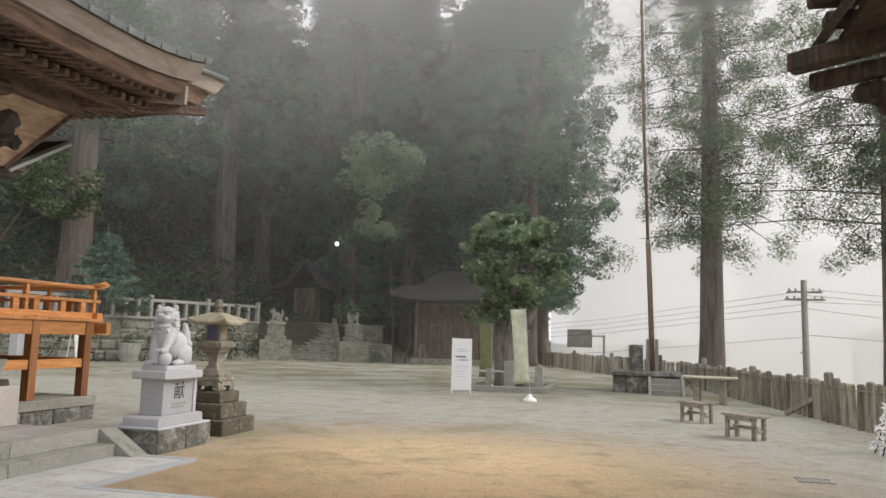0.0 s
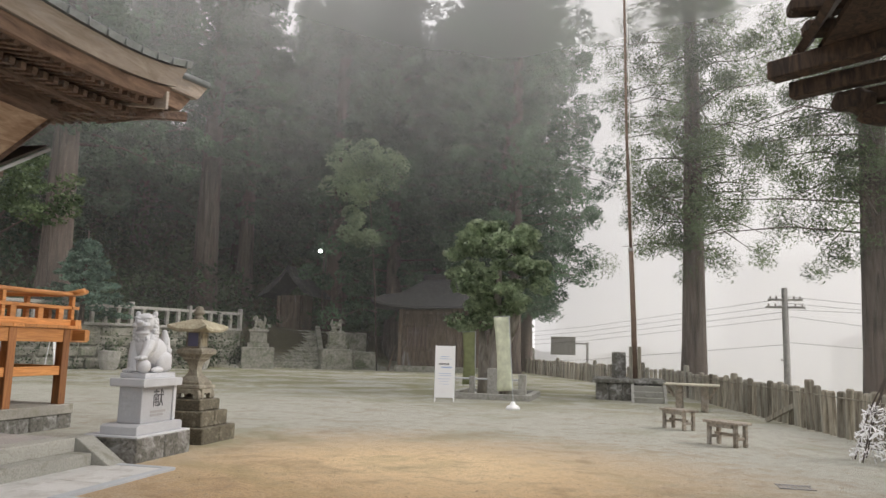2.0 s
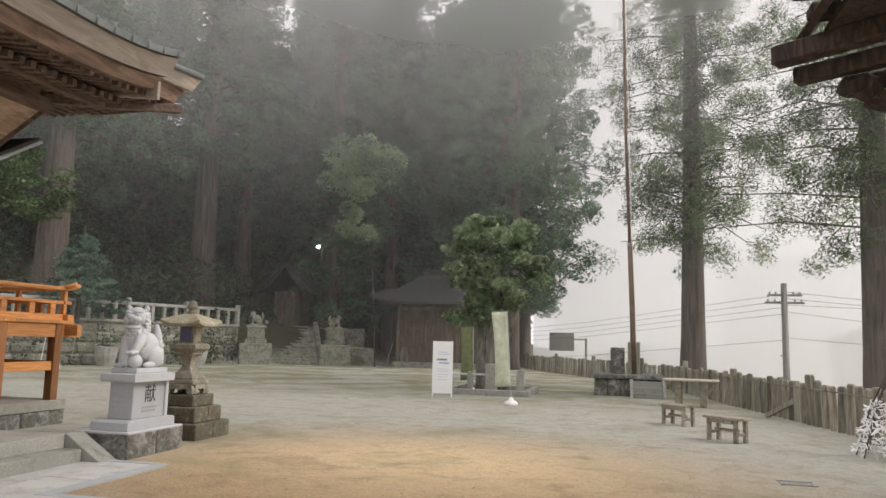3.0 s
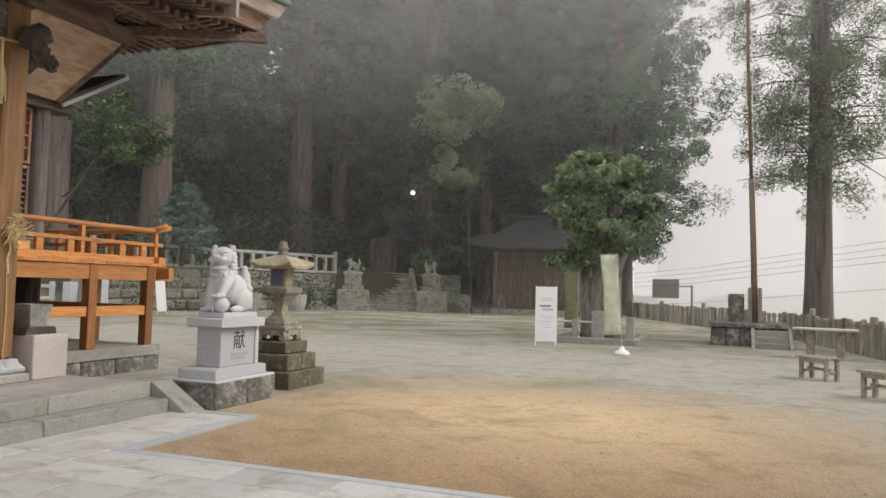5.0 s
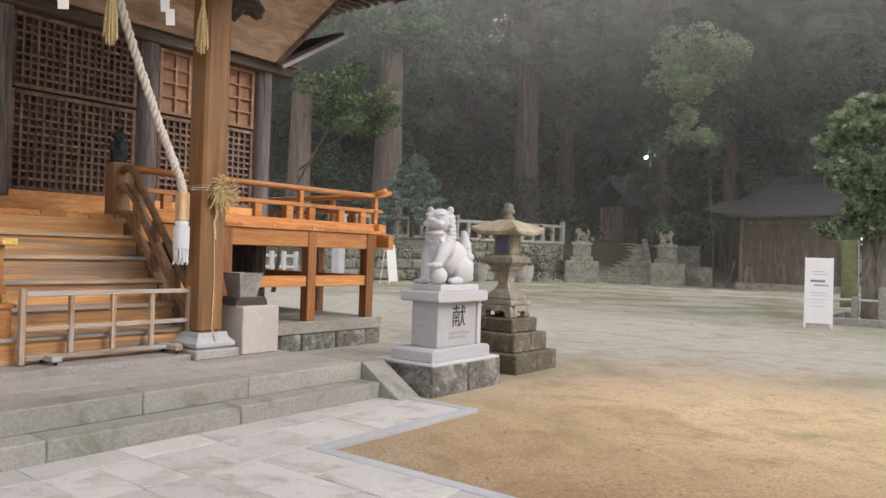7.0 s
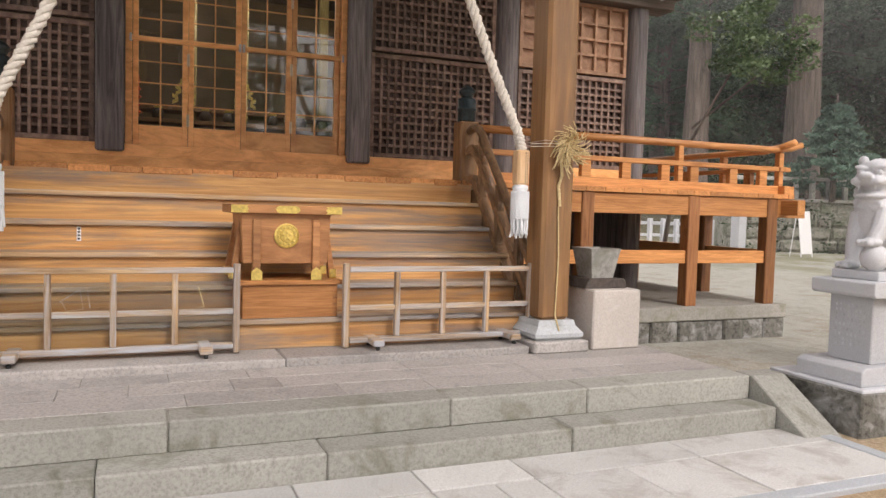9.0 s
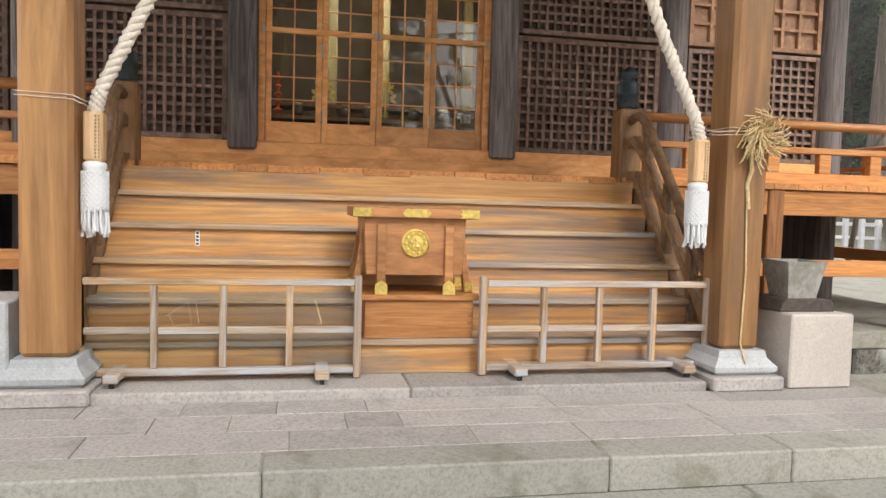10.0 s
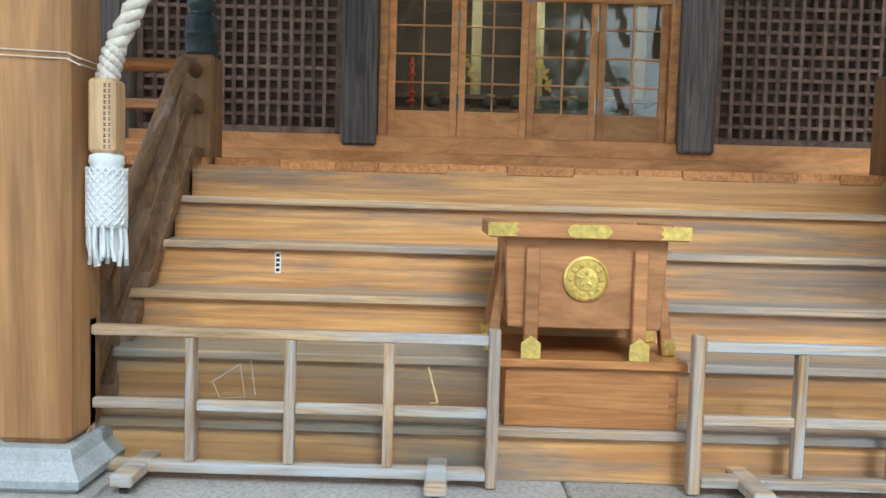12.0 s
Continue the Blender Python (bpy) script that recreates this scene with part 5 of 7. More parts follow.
for y, top in ((7.47, 3.92), (6.5, 3.80), (5.6, 3.80), (4.66, 3.92)):
    paper_streamer(y, top)

blk = thing("stone_block", "cut stone block with white-smeared face beside the pillar", "stone block", (-7.8, 8.7, 0.333), "pillar blocks")
part("block", rumple(box(-8.05, -7.565, 8.475, 8.94, 0.333, 0.825, 0.012), 0.003, 9), "block_stone", blk)
bk = thing("stone_basin", "small tapered grey stone basin on a dark dish", "basin", (-7.85, 8.68, 0.826))
part("dish", prism([(8.46, 0.826), (8.88, 0.826), (8.86, 0.90), (8.83, 0.91), (8.50, 0.91)], "x", -8.0, -7.68, bev=0.006), "carve", bk, "dark dish")
part("bowl", lathe([(0.15, 0.91), (0.20, 1.13), (0.215, 1.16), (0.17, 1.16), (0.13, 1.0)], (-7.84, 8.665, 0), 4, turn=math.pi / 4), "grey_stone", bk)
blk = thing("stone_block", "pale concrete block under the red box", "stone block", (-7.9, 3.45, 0.333), "pillar blocks")
part("block", box(-8.25, -7.76, 3.05, 3.74, 0.333, 0.875, 0.012), "pillar_stone", blk)
rb = thing("red_box", "tall vermilion lacquered fortune box with white notice", "box", (-8.0, 3.27, 0.876))
part("body", box(-8.2, -7.83, 3.10, 3.45, 0.90, 1.66, 0.01), "red_box", rb)
part("lid", box(-8.23, -7.80, 3.07, 3.48, 1.66, 1.70, 0.01), "red_box", rb)
part("base", box(-8.22, -7.81, 3.08, 3.47, 0.876, 0.90, 0.004), "red_box", rb)
part("notice", box(-7.8295, -7.826, 3.19, 3.34, 1.30, 1.56, 0), "paper", rb, "white paper notice")


# ---------------------------------------------------------------- guardian statue and stone lantern
SX, SY = -6.20, 10.06


def lion_mesh():
    b = bmesh.new()
    rr = random.Random(3)
    blob((0, 0.09, 0.27), (0.15, 0.21, 0.21), b, 3, m=Matrix.Rotation(radians(24), 4, "X"))
    blob((0, -0.10, 0.38), (0.155, 0.135, 0.23), b, 3)
    blob((0, -0.15, 0.47), (0.12, 0.10, 0.11), b, 3)
    for s in (-1, 1):
        blob((s * 0.11, 0.17, 0.15), (0.085, 0.15, 0.145), b, 3)
        blob((s * 0.13, 0.02, 0.04), (0.058, 0.12, 0.045), b, 2)
        blob((s * 0.125, -0.10, 0.40), (0.06, 0.085, 0.13), b, 2)
    tube([(-0.10, -0.14, 0.40), (-0.105, -0.19, 0.22), (-0.105, -0.20, 0.05)], [0.085, 0.068, 0.06], 12, b)
    tube([(0.10, -0.14, 0.40), (0.125, -0.21, 0.31), (0.12, -0.27, 0.22)], [0.085, 0.066, 0.052], 12, b)
    for x, y, z in ((-0.105, -0.235, 0.035), (0.12, -0.29, 0.205)):
        blob((x, y, z), (0.072, 0.08, 0.036), b, 2)
        for k in (-1, 0, 1):
            blob((x + 0.042 * k, y - 0.065, z - 0.004), (0.022, 0.03, 0.026), b, 2)
    blob((0.12, -0.25, 0.095), (0.098, 0.098, 0.095), b, 3)
    # upright flame tail with curls at its foot
    tube([(0, 0.28, 0.12), (0, 0.325, 0.28), (0, 0.315, 0.44), (0, 0.29, 0.58)], [0.085, 0.082, 0.068, 0.030], 12, b)
    for s in (-1, 1):
        for k in range(4):
            blob((s * (0.075 - 0.008 * k), 0.315 + 0.008 * k, 0.07 + 0.075 * k), (0.052, 0.055, 0.048), b, 2)
            tube([(s * 0.05, 0.30, 0.18 + 0.07 * k), (s * 0.055, 0.335, 0.26 + 0.07 * k)], [0.030, 0.012], 8, b)
    # broad head with short muzzle, open mouth and curled mane
    h = bmesh.new()
    blob((0, 0.0, 0.01), (0.15, 0.145, 0.145), h, 3)
    blob((0, -0.05, 0.085), (0.125, 0.09, 0.055), h, 3)
    blob((0, -0.135, -0.012), (0.112, 0.085, 0.048), h, 3)
    blob((0, -0.215, 0.022), (0.058, 0.034, 0.032), h, 2)
    blob((0, -0.115, -0.125), (0.105, 0.095, 0.032), h, 3)
    blob((0, -0.10, -0.165), (0.075, 0.07, 0.035), h, 2)
    box(-0.085, 0.085, -0.10, 0.0, -0.13, -0.03, 0.02, h)
    for s in (-1, 1):
        blob((s * 0.125, 0.01, 0.135), (0.042, 0.03, 0.045), h, 2)
        blob((s * 0.068, -0.13, 0.082), (0.056, 0.032, 0.022), h, 2, m=Matrix.Rotation(radians(-12 * s), 4, "Y"))
        blob((s * 0.066, -0.145, 0.048), (0.028, 0.02, 0.02), h, 2)
        blob((s * 0.072, -0.175, -0.018), (0.052, 0.048, 0.036), h, 2)
        tube([(s * 0.06, -0.19, -0.04), (s * 0.06, -0.19, -0.085)], [0.015, 0.006], 8, h)
    for z, q, n in ((0.10, 0.115, 12), (0.055, 0.138, 14), (0.01, 0.146, 15), (-0.035, 0.15, 15), (-0.08, 0.154, 15), (-0.125, 0.156, 15), (-0.17, 0.156, 15), (-0.215, 0.15, 14), (-0.255, 0.14, 12)):
        for k in range(n):
            a = radians(-22 + 224 * (k + 0.5 * rr.random()) / (n - 1))
            blob((q * math.cos(a), 0.02 + 0.9 * q * math.sin(a), z + rr.uniform(-0.01, 0.01)), (0.031, 0.031, 0.027), h, 2)
    for k in range(5):
        blob((-0.08 + 0.04 * k, -0.10, -0.20 - 0.02 * (k % 2)), (0.028, 0.05, 0.035), h, 2)
    bmesh.ops.transform(h, matrix=pose(0.005, -0.12, 0.655, 2, 0, 16) @ Matrix.Diagonal((0.95, 0.95, 0.95, 1)), verts=h.verts)
    return join(b, h)


lion = lion_mesh()
bmesh.ops.transform(lion, matrix=pose(SX, SY - 0.02, 1.10, 0, 0, -4) @ Matrix.Diagonal((0.98, 0.98, 1.0, 1)), verts=lion.verts)
lion_ob = part("guardian_lion_statue", lion, "statue", smooth=True)
rm = lion_ob.modifiers.new("fuse", "REMESH")
rm.mode, rm.voxel_size, rm.use_smooth_shade = "VOXEL", 0.0065, True
tagged(lion_ob, "white granite guardian lion seated with a ball under its paw", "statue")

ped = thing("statue_pedestal", "white granite pedestal with carved writing on rough base stones", "pedestal", (SX, SY, 0))
for a, b in ((9.47, 9.475 + 0.60), (10.08, 10.69)):
    part("base_stone", rumple(box(-6.70, -5.885, a, b - 0.004, -0.08, 0.30, 0.012), 0.007, 6), "base_stone", ped, "rough split base stone")
part("base_edge", box(-6.69, -5.895, 9.485, 10.68, 0.295, 0.325, 0.008), "granite", ped)
part("foot", prism([(9.55, 0.325), (10.57, 0.325), (10.57, 0.43), (10.52, 0.455), (9.60, 0.455), (9.55, 0.43)], "x", -6.50, -5.96, bev=0.006), "granite", ped)
body = part("body", box(-6.385, -6.035, 9.72, 10.40, 0.455, 0.93, 0.008), "granite", ped)
part("pilaster", box(-6.38, -6.015, 10.402, 10.47, 0.455, 0.93, 0.006), "granite", ped)
part("cap", prism([(9.60, 0.95), (9.62, 0.93), (10.46, 0.93), (10.48, 0.95), (10.48, 1.03), (10.46, 1.04), (9.62, 1.04), (9.60, 1.03)], "x", -6.45, -5.94, bev=0.005), "granite", ped)
part("plinth", box(-6.39, -6.01, 9.72, 10.40, 1.04, 1.105, 0.006), "granite", ped)


def lettering(text, size, m, material, parent, name="writing"):
    cu = bpy.data.curves.new(name, "FONT")
    cu.body, cu.size, cu.align_x, cu.align_y, cu.extrude, cu.resolution_u = text, size, "CENTER", "CENTER", 0.0012, 3
    tmp = bpy.data.objects.new("tmp", cu)
    scene.collection.objects.link(tmp)
    dg = bpy.context.evaluated_depsgraph_get()
    me = bpy.data.meshes.new_from_object(tmp.evaluated_get(dg))
    bpy.data.objects.remove(tmp)
    me.materials.clear()
    me.materials.append(M[material])
    ob = new(name, me)
    ob.parent = parent
    ob.matrix_basis = Matrix.Translation(-base_of(parent)) @ m
    return ob


lettering("\u732e", 0.25, pose(-6.0335, 10.08, 0.755, 90, 0, 90), "ink", ped)
for k in range(2):
    for j in range(7 - k):
        a = 9.92 + 0.05 * j
        part("small_writing", box(-6.036, -6.0335, a, a + 0.034, 0.58 - 0.045 * k, 0.61 - 0.045 * k, 0), "pole_grey", ped)
for j in range(8):
    for k in range(9):
        part("small_writing", box(-6.33 + 0.032 * j, -6.33 + 0.032 * j + 0.014, 9.7185, 9.7205, 0.56 + 0.035 * k, 0.582 + 0.035 * k, 0), "pillar_stone", ped)

LX, LY = -6.55, 11.79
lan = thing("stone_lantern", "old mossy stone lantern with curved roof on stepped base", "lantern", (LX, LY, 0))


def square_stone(h, z0, z1, m="lantern_step", name="base_stone", jit=0.006, halves=False):
    if halves:
        part(name, rumple(box(LX - h, LX + h, LY - h, LY - 0.005, z0, z1, 0.015), jit, 5), m, lan)
        part(name, rumple(box(LX - h, LX + h, LY + 0.005, LY + h, z0, z1, 0.015), jit, 5), m, lan)
    else:
        part(name, rumple(box(LX - h, LX + h, LY - h, LY + h, z0, z1, 0.015), jit, 5), m, lan)


square_stone(0.49, -0.05, 0.24, halves=True)
square_stone(0.39, 0.242, 0.47, halves=True)
square_stone(0.30, 0.472, 0.645)
Q, QT = 1.414, math.pi / 4
legs = [(-0.235, 0.70), (-0.225, 0.648), (-0.15, 0.648), (-0.125, 0.675), (-0.16, 0.70), (-0.14, 0.735), (-0.07, 0.75), (-0.03, 0.72), (0.0, 0.705), (0.03, 0.72), (0.07, 0.75), (0.14, 0.735), (0.16, 0.70), (0.125, 0.675), (0.15, 0.648), (0.225, 0.648), (0.235, 0.70), (0.215, 0.77), (0.19, 0.80), (-0.19, 0.80), (-0.215, 0.77)]
for s in (-1, 1):
    part("foot_apron", prism([(LX + u, v) for u, v in legs], "y", LY + s * 0.195 - 0.04, LY + s * 0.195 + 0.04, bev=0.01), "lantern", lan, "carved cabriole foot with arched cut-outs")
    part("foot_apron", prism([(LY + u * 0.66, v) for u, v in legs], "x", LX + s * 0.195 - 0.037, LX + s * 0.195 + 0.037, bev=0.01), "lantern", lan, "carved cabriole foot with arched cut-outs")
part("foot_slab", rumple(lathe([(0.225 * Q, 0.80), (0.235 * Q, 0.82), (0.225 * Q, 0.855), (0.19 * Q, 0.865)], (LX, LY, 0), 4, turn=QT), 0.004, 6), "lantern", lan)
part("shaft", lathe([(0.186 * Q, 0.866), (0.188 * Q, 0.90), (0.155 * Q, 0.945), (0.105 * Q, 1.00), (0.077 * Q, 1.06), (0.070 * Q, 1.10), (0.078 * Q, 1.16), (0.105 * Q, 1.22), (0.15 * Q, 1.262)], (LX, LY, 0), 4, turn=QT), "lantern", lan)
part("platform", lathe([(0.15 * Q, 1.263), (0.152 * Q, 1.285), (0.205 * Q, 1.335), (0.222 * Q, 1.345), (0.222 * Q, 1.40), (0.17 * Q, 1.437)], (LX, LY, 0), 4, turn=QT), "lantern", lan)
fb = part("fire_box", box(LX - 0.125, LX + 0.125, LY - 0.125, LY + 0.125, 1.435, 1.70, 0.012), "lantern", lan)
k = Nodes("blue_violet_paper", 0.8)
k.b.inputs["Base Color"].default_value = (0.12, 0.13, 0.22, 1)
M["blue_paper"] = k.m
part("window", box(LX - 0.09, LX + 0.09, LY - 0.131, LY - 0.124, 1.46, 1.67, 0.004), "blue_paper", fb, "dull blue paper window")
part("window", box(LX + 0.124, LX + 0.131, LY - 0.07, LY + 0.07, 1.47, 1.66, 0.004), "lantern_cap", fb)


def lantern_roof():
    bm = bmesh.new()
    rows = []
    n = 24
    for q, z, lift in ((0.15, 1.69, 0), (0.31, 1.685, 0.045), (0.338, 1.695, 0.055), (0.342, 1.73, 0.06), (0.28, 1.775, 0.035), (0.21, 1.825, 0.012), (0.12, 1.87, 0), (0.08, 1.885, 0)):
        row = []
        for k in range(n):
            a = 2 * math.pi * k / n + math.pi / 4
            c, s = math.cos(a), math.sin(a)
            f = 1 / max(abs(c), abs(s))
            u = (f - 1) / 0.414
            row.append(bm.verts.new((LX + q * c * f, LY + q * s * f, z + lift * u ** 2)))
        rows.append(row)
    for a, b in zip(rows, rows[1:]):
        for k in range(n):
            bm.faces.new((a[k], a[(k + 1) % n], b[(k + 1) % n], b[k]))
    bm.faces.new(rows[0][::-1])
    bm.faces.new(rows[-1])
    return bm


part("roof", rumple(lantern_roof(), 0.006, 8), "lantern_cap", lan, "lichened curved roof stone")
part("finial", lathe([(0.07, 1.88), (0.085, 1.91), (0.055, 1.935), (0.05, 1.95), (0.085, 1.975), (0.09, 2.0), (0.06, 2.03), (0.07, 2.05), (0.05, 2.085), (0.01, 2.10)], (LX, LY, 0), 14), "lantern", lan, smooth=True)


# ---------------------------------------------------------------- courtyard things
def board_sign(m, h, w, blue):
    s = thing("a_board_sign", "white standing notice board with printed text", "sign")
    lean = 0.10
    for sy in (-1, 1):
        for a in (-w / 2 + 0.02, w / 2 - 0.02):
            part("leg", beam((a, sy * 0.24, 0), (a, sy * 0.02, h), 0.035, 0.03), "paper", s, local=True)
    b = box(-w / 2, w / 2, -0.012, 0.012, 0.12, h, 0.004)
    bmesh.ops.transform(b, matrix=pose(0, -0.245, 0, -7.2, 0, 0), verts=b.verts)
    pn = part("panel", b, "paper", s, local=True)
    rr = random.Random(2)
    if blue:
        for z, ww, hh, mt, off in ((h - 0.32, 0.26, 0.016, "blue_ink", 0), (h - 0.38, 0.34, 0.012, "blue_ink", 0.03), (h - 0.55, 0.30, 0.05, "ink", -0.02), (h - 0.64, 0.30, 0.04, "blue_ink", 0.05), (h - 0.8, 0.36, 0.012, "blue_ink", 0), (h - 0.86, 0.32, 0.012, "blue_ink", 0.02), (h - 0.95, 0.36, 0.010, "blue_ink", 0), (h - 1.02, 0.24, 0.010, "blue_ink", -0.02), (h - 1.1, 0.26, 0.010, "blue_ink", 0.0)):
            n = max(4, int(ww / 0.04))
            for i in range(n):
                a = off - ww / 2 + ww * i / n
                c = box(a, a + ww / n * 0.72, -0.0145, -0.012, z, z + hh, 0)
                bmesh.ops.transform(c, matrix=pose(0, -0.245, 0, -7.2, 0, 0), verts=c.verts)
                part("print_bar", c, mt, pn, local=True)
    s.matrix_basis = m
    return s


board_sign(pose(-4.92, 22.35, 0, 0, 0, 13), 1.60, 0.58, True)
board_sign(pose(-23.5, 28.6, 0, 0, 0, 100), 1.75, 0.75, False)


def banner(m, lean, cloth="pale_flag", label="faded pale green banner on a pole with white plastic foot"):
    b = thing("banner_flag", label, "banner")
    part("foot", lathe([(0.20, 0), (0.21, 0.04), (0.17, 0.09), (0.08, 0.13), (0.05, 0.20)], (0, 0, 0), 20), "paper", b, "white plastic foot", local=True, smooth=True)
    part("pole", tube([(0, 0, 0.2), (-lean * 0.5, 0, 1.3), (-lean, 0, 2.42)], 0.014, 8), "pillar_stone", b, local=True)
    bm = bmesh.new()
    rows = []
    for i in range(15):
        t = i / 14
        z = 2.40 - 1.92 * t
        row = []
        for j in range(6):
            u = j / 5
            row.append(bm.verts.new((-lean * (z / 2.42) - u * 0.46 + 0.05 * math.sin(3 * t) * u, 0.03 * math.sin(5 * t + 3 * u), z - 0.03 * u)))
        rows.append(row)
    for p, q in zip(rows, rows[1:]):
        for j in range(5):
            bm.faces.new((p[j], p[j + 1], q[j + 1], q[j]))
    cl = part("cloth", bm, cloth, b, local=True, smooth=True)
    sd = cl.modifiers.new("thick", "SOLIDIFY")
    sd.thickness = 0.004
    part("arm", tube([(-lean, 0, 2.41), (-lean - 0.48, 0, 2.38)], 0.008, 6), "pillar_stone", b, local=True)
    b.matrix_basis = m
    return b


banner(pose(-2.68, 20.6, 0, 0, 0, 6) @ Matrix.Diagonal((0.88, 1, 1, 1)), 0.16)
banner(pose(-4.45, 24.6, 0.0, 0, 0, 10) @ Matrix.Diagonal((0.9, 0.9, 0.86, 1)), 0.02, "old_flag", "dull olive green banner behind the notice board")


def bench(m, l, w, h, group):
    b = thing("wooden_bench", "weathered grey plank bench on trestle legs", "bench", group=group)
    for i in range(3):
        a = -w / 2 + i * w / 3
        part("plank", box(-l / 2, l / 2, a + 0.004, a + w / 3 - 0.004, h - 0.045, h, 0.006), "bench_wood", b, local=True)
    for sx in (-1, 1):
        for sy in (-1, 1):
            part("leg", box(sx * (l / 2 - 0.10) - 0.035, sx * (l / 2 - 0.10) + 0.035, sy * (w / 2 - 0.06) - 0.03, sy * (w / 2 - 0.06) + 0.03, 0, h - 0.046, 0.006), "bench_wood", b, local=True)
        part("cross_bar", box(sx * (l / 2 - 0.10) - 0.02, sx * (l / 2 - 0.10) + 0.02, -w / 2 + 0.095, w / 2 - 0.095, 0.12, 0.17, 0.004), "bench_wood", b, local=True)
    part("stretcher", box(-l / 2 + 0.125, l / 2 - 0.125, -0.02, 0.02, 0.17, 0.22, 0.004), "bench_wood", b, local=True)
    part("apron", box(-l / 2 + 0.14, l / 2 - 0.14, -w / 2 + 0.02, -w / 2 + 0.045, h - 0.11, h - 0.047, 0.004), "bench_wood", b, local=True)
    b.matrix_basis = m
    return b


bench(pose(1.82, 15.0, 0, 0, 0, -48), 0.76, 0.36, 0.42, "benches by the fence")
bench(pose(1.2, 17.5, 0, 0, 0, -52), 0.78, 0.36, 0.42, "benches by the fence")
tb = thing("outdoor_table", "pale slab table on thick grey-brown legs by the fence", "table")
part("top", box(-0.72, 0.72, -0.40, 0.40, 0.69, 0.74, 0.012), "table_top", tb, local=True)
for sx in (-1, 1):
    part("leg", box(sx * 0.33 - 0.09, sx * 0.33 + 0.09, -0.25, 0.25, 0, 0.689, 0.02), "bench_wood", tb, local=True)
part("brace", prism([(-0.70, 0.685), (-0.60, 0.685), (-0.42, 0.35), (-0.48, 0.35)], "y", -0.05, 0.05), "bench_wood", tb, local=True)
part("brace", prism([(0.70, 0.685), (0.60, 0.685), (0.42, 0.35), (0.48, 0.35)], "y", -0.05, 0.05), "bench_wood", tb, local=True)
tb.matrix_basis = pose(1.95, 22.9, 0, 0, 0, -8)

drain = thing("drain_cover", "small iron drain grate set in the gravel", "drain", (2.05, 10.97, 0))
part("rim", box(1.86, 2.26, 10.82, 10.86, -0.02, 0.012, 0), "pole_grey", drain)
part("rim", box(1.86, 2.26, 11.10, 11.14, -0.02, 0.012, 0), "pole_grey", drain)
for k in range(8):
    part("bar", box(1.87 + 0.05 * k, 1.89 + 0.05 * k, 10.862, 11.098, -0.02, 0.010, 0), "pole_grey", drain)

# log fence along the courtyard's edge
fence = thing("log_fence", "weathered stake fence with taller posts and a rail", "fence", (3.0, 25, 0))
rf = random.Random(8)
st = [mesh_of(rumple(tube([(0, 0, -0.1), (0, 0, 0.5), (0, 0, 0.97), (0, 0, 1.01)], [0.088, 0.082, 0.08, 0.055], 9), 0.01, 3, i), "stake", "stake") for i in range(4)]
po = mesh_of(tube([(0, 0, -0.1), (0, 0, 1.16), (0, 0, 1.2)], [0.105, 0.10, 0.075], 10), "post", "stake")
y, i = 6.0, 0
rail_pts = []
while y < 52:
    x = fence_line(y)
    post_here = i % 15 == 7
    piece("post" if post_here else "stake", po if post_here else rf.choice(st), fence, pose(x - 3, y - 25, 0, rf.uniform(-2, 2), rf.uniform(-2, 2), rf.uniform(0, 360)) @ Matrix.Diagonal((1, 1, rf.uniform(0.86, 0.96), 1)))
    rail_pts.append((x - 0.085, y, 0.78))
    y += 0.35 if y < 33 else 0.36
    i += 1
part("rail", tube(rail_pts, 0.014, 6), "stake", fence)
part("rail", tube([(a + 0.17, b, 0.3) for a, b, c in rail_pts], 0.03, 6), "stake", fence)
part("prop", beam((3.4, 20.3, 0.05), (4.05, 19.7, 0.55), 0.12, 0.1), "stake", fence)

pl = thing("flagpole_plinth", "dark mossy stone plinth with steps for the flagpole", "plinth", (0.3, 27.2, 0))
for k in range(5):
    a = -0.75 + 0.42 * k
    part("stone", rumple(box(a, a + 0.41, 26.2, 28.4, -0.1, 0.55, 0.03), 0.015, 3), "base_stone", pl)
part("slab", rumple(box(-0.85, 1.45, 26.1, 28.5, 0.55, 0.68, 0.02), 0.01, 2), "base_stone", pl)
for k in range(3):
    part("step", box(0.45, 1.35, 25.95 - 0.27 * k - 0.02, 26.2 - 0.27 * k, -0.05, 0.50 - 0.17 * k, 0.012), "step_stone", pl)
for x in (0.37, 1.36):
    part("cheek", prism([(26.2, 0.62), (25.2, 0.0), (25.5, 0.0), (26.2, 0.40)], "x", x, x + 0.09, bev=0.006), "grey_stone", pl)
part("stele", box(-0.25, 0.22, 27.4, 27.6, 0.68, 1.55, 0.02), "base_stone", pl)

fp = thing("flagpole", "tall brown painted flagpole between short posts", "flagpole", (0.52, 27.3, 0.68))
for s in (-1, 1):
    part("clamp_post", box(0.52 + s * 0.14 - 0.06, 0.52 + s * 0.14 + 0.06, 27.2, 27.4, 0.68, 1.75, 0.015), "stake", fp)
part("lower_pole", tube([(0.52, 27.3, 0.68), (0.48, 27.3, 2.5), (0.40, 27.3, 5.1)], [0.095, 0.088, 0.08], 12), "rust_pole", fp, smooth=True)
part("upper_pole", tube([(0.40, 27.3, 5.05), (0.28, 27.3, 9), (0.2, 27.3, 15.5)], [0.056, 0.05, 0.04], 12), "rust_pole", fp, smooth=True)
part("collar", tube([(0.40, 27.3, 5.0), (0.40, 27.3, 5.12)], 0.09, 12), "pole_grey", fp)
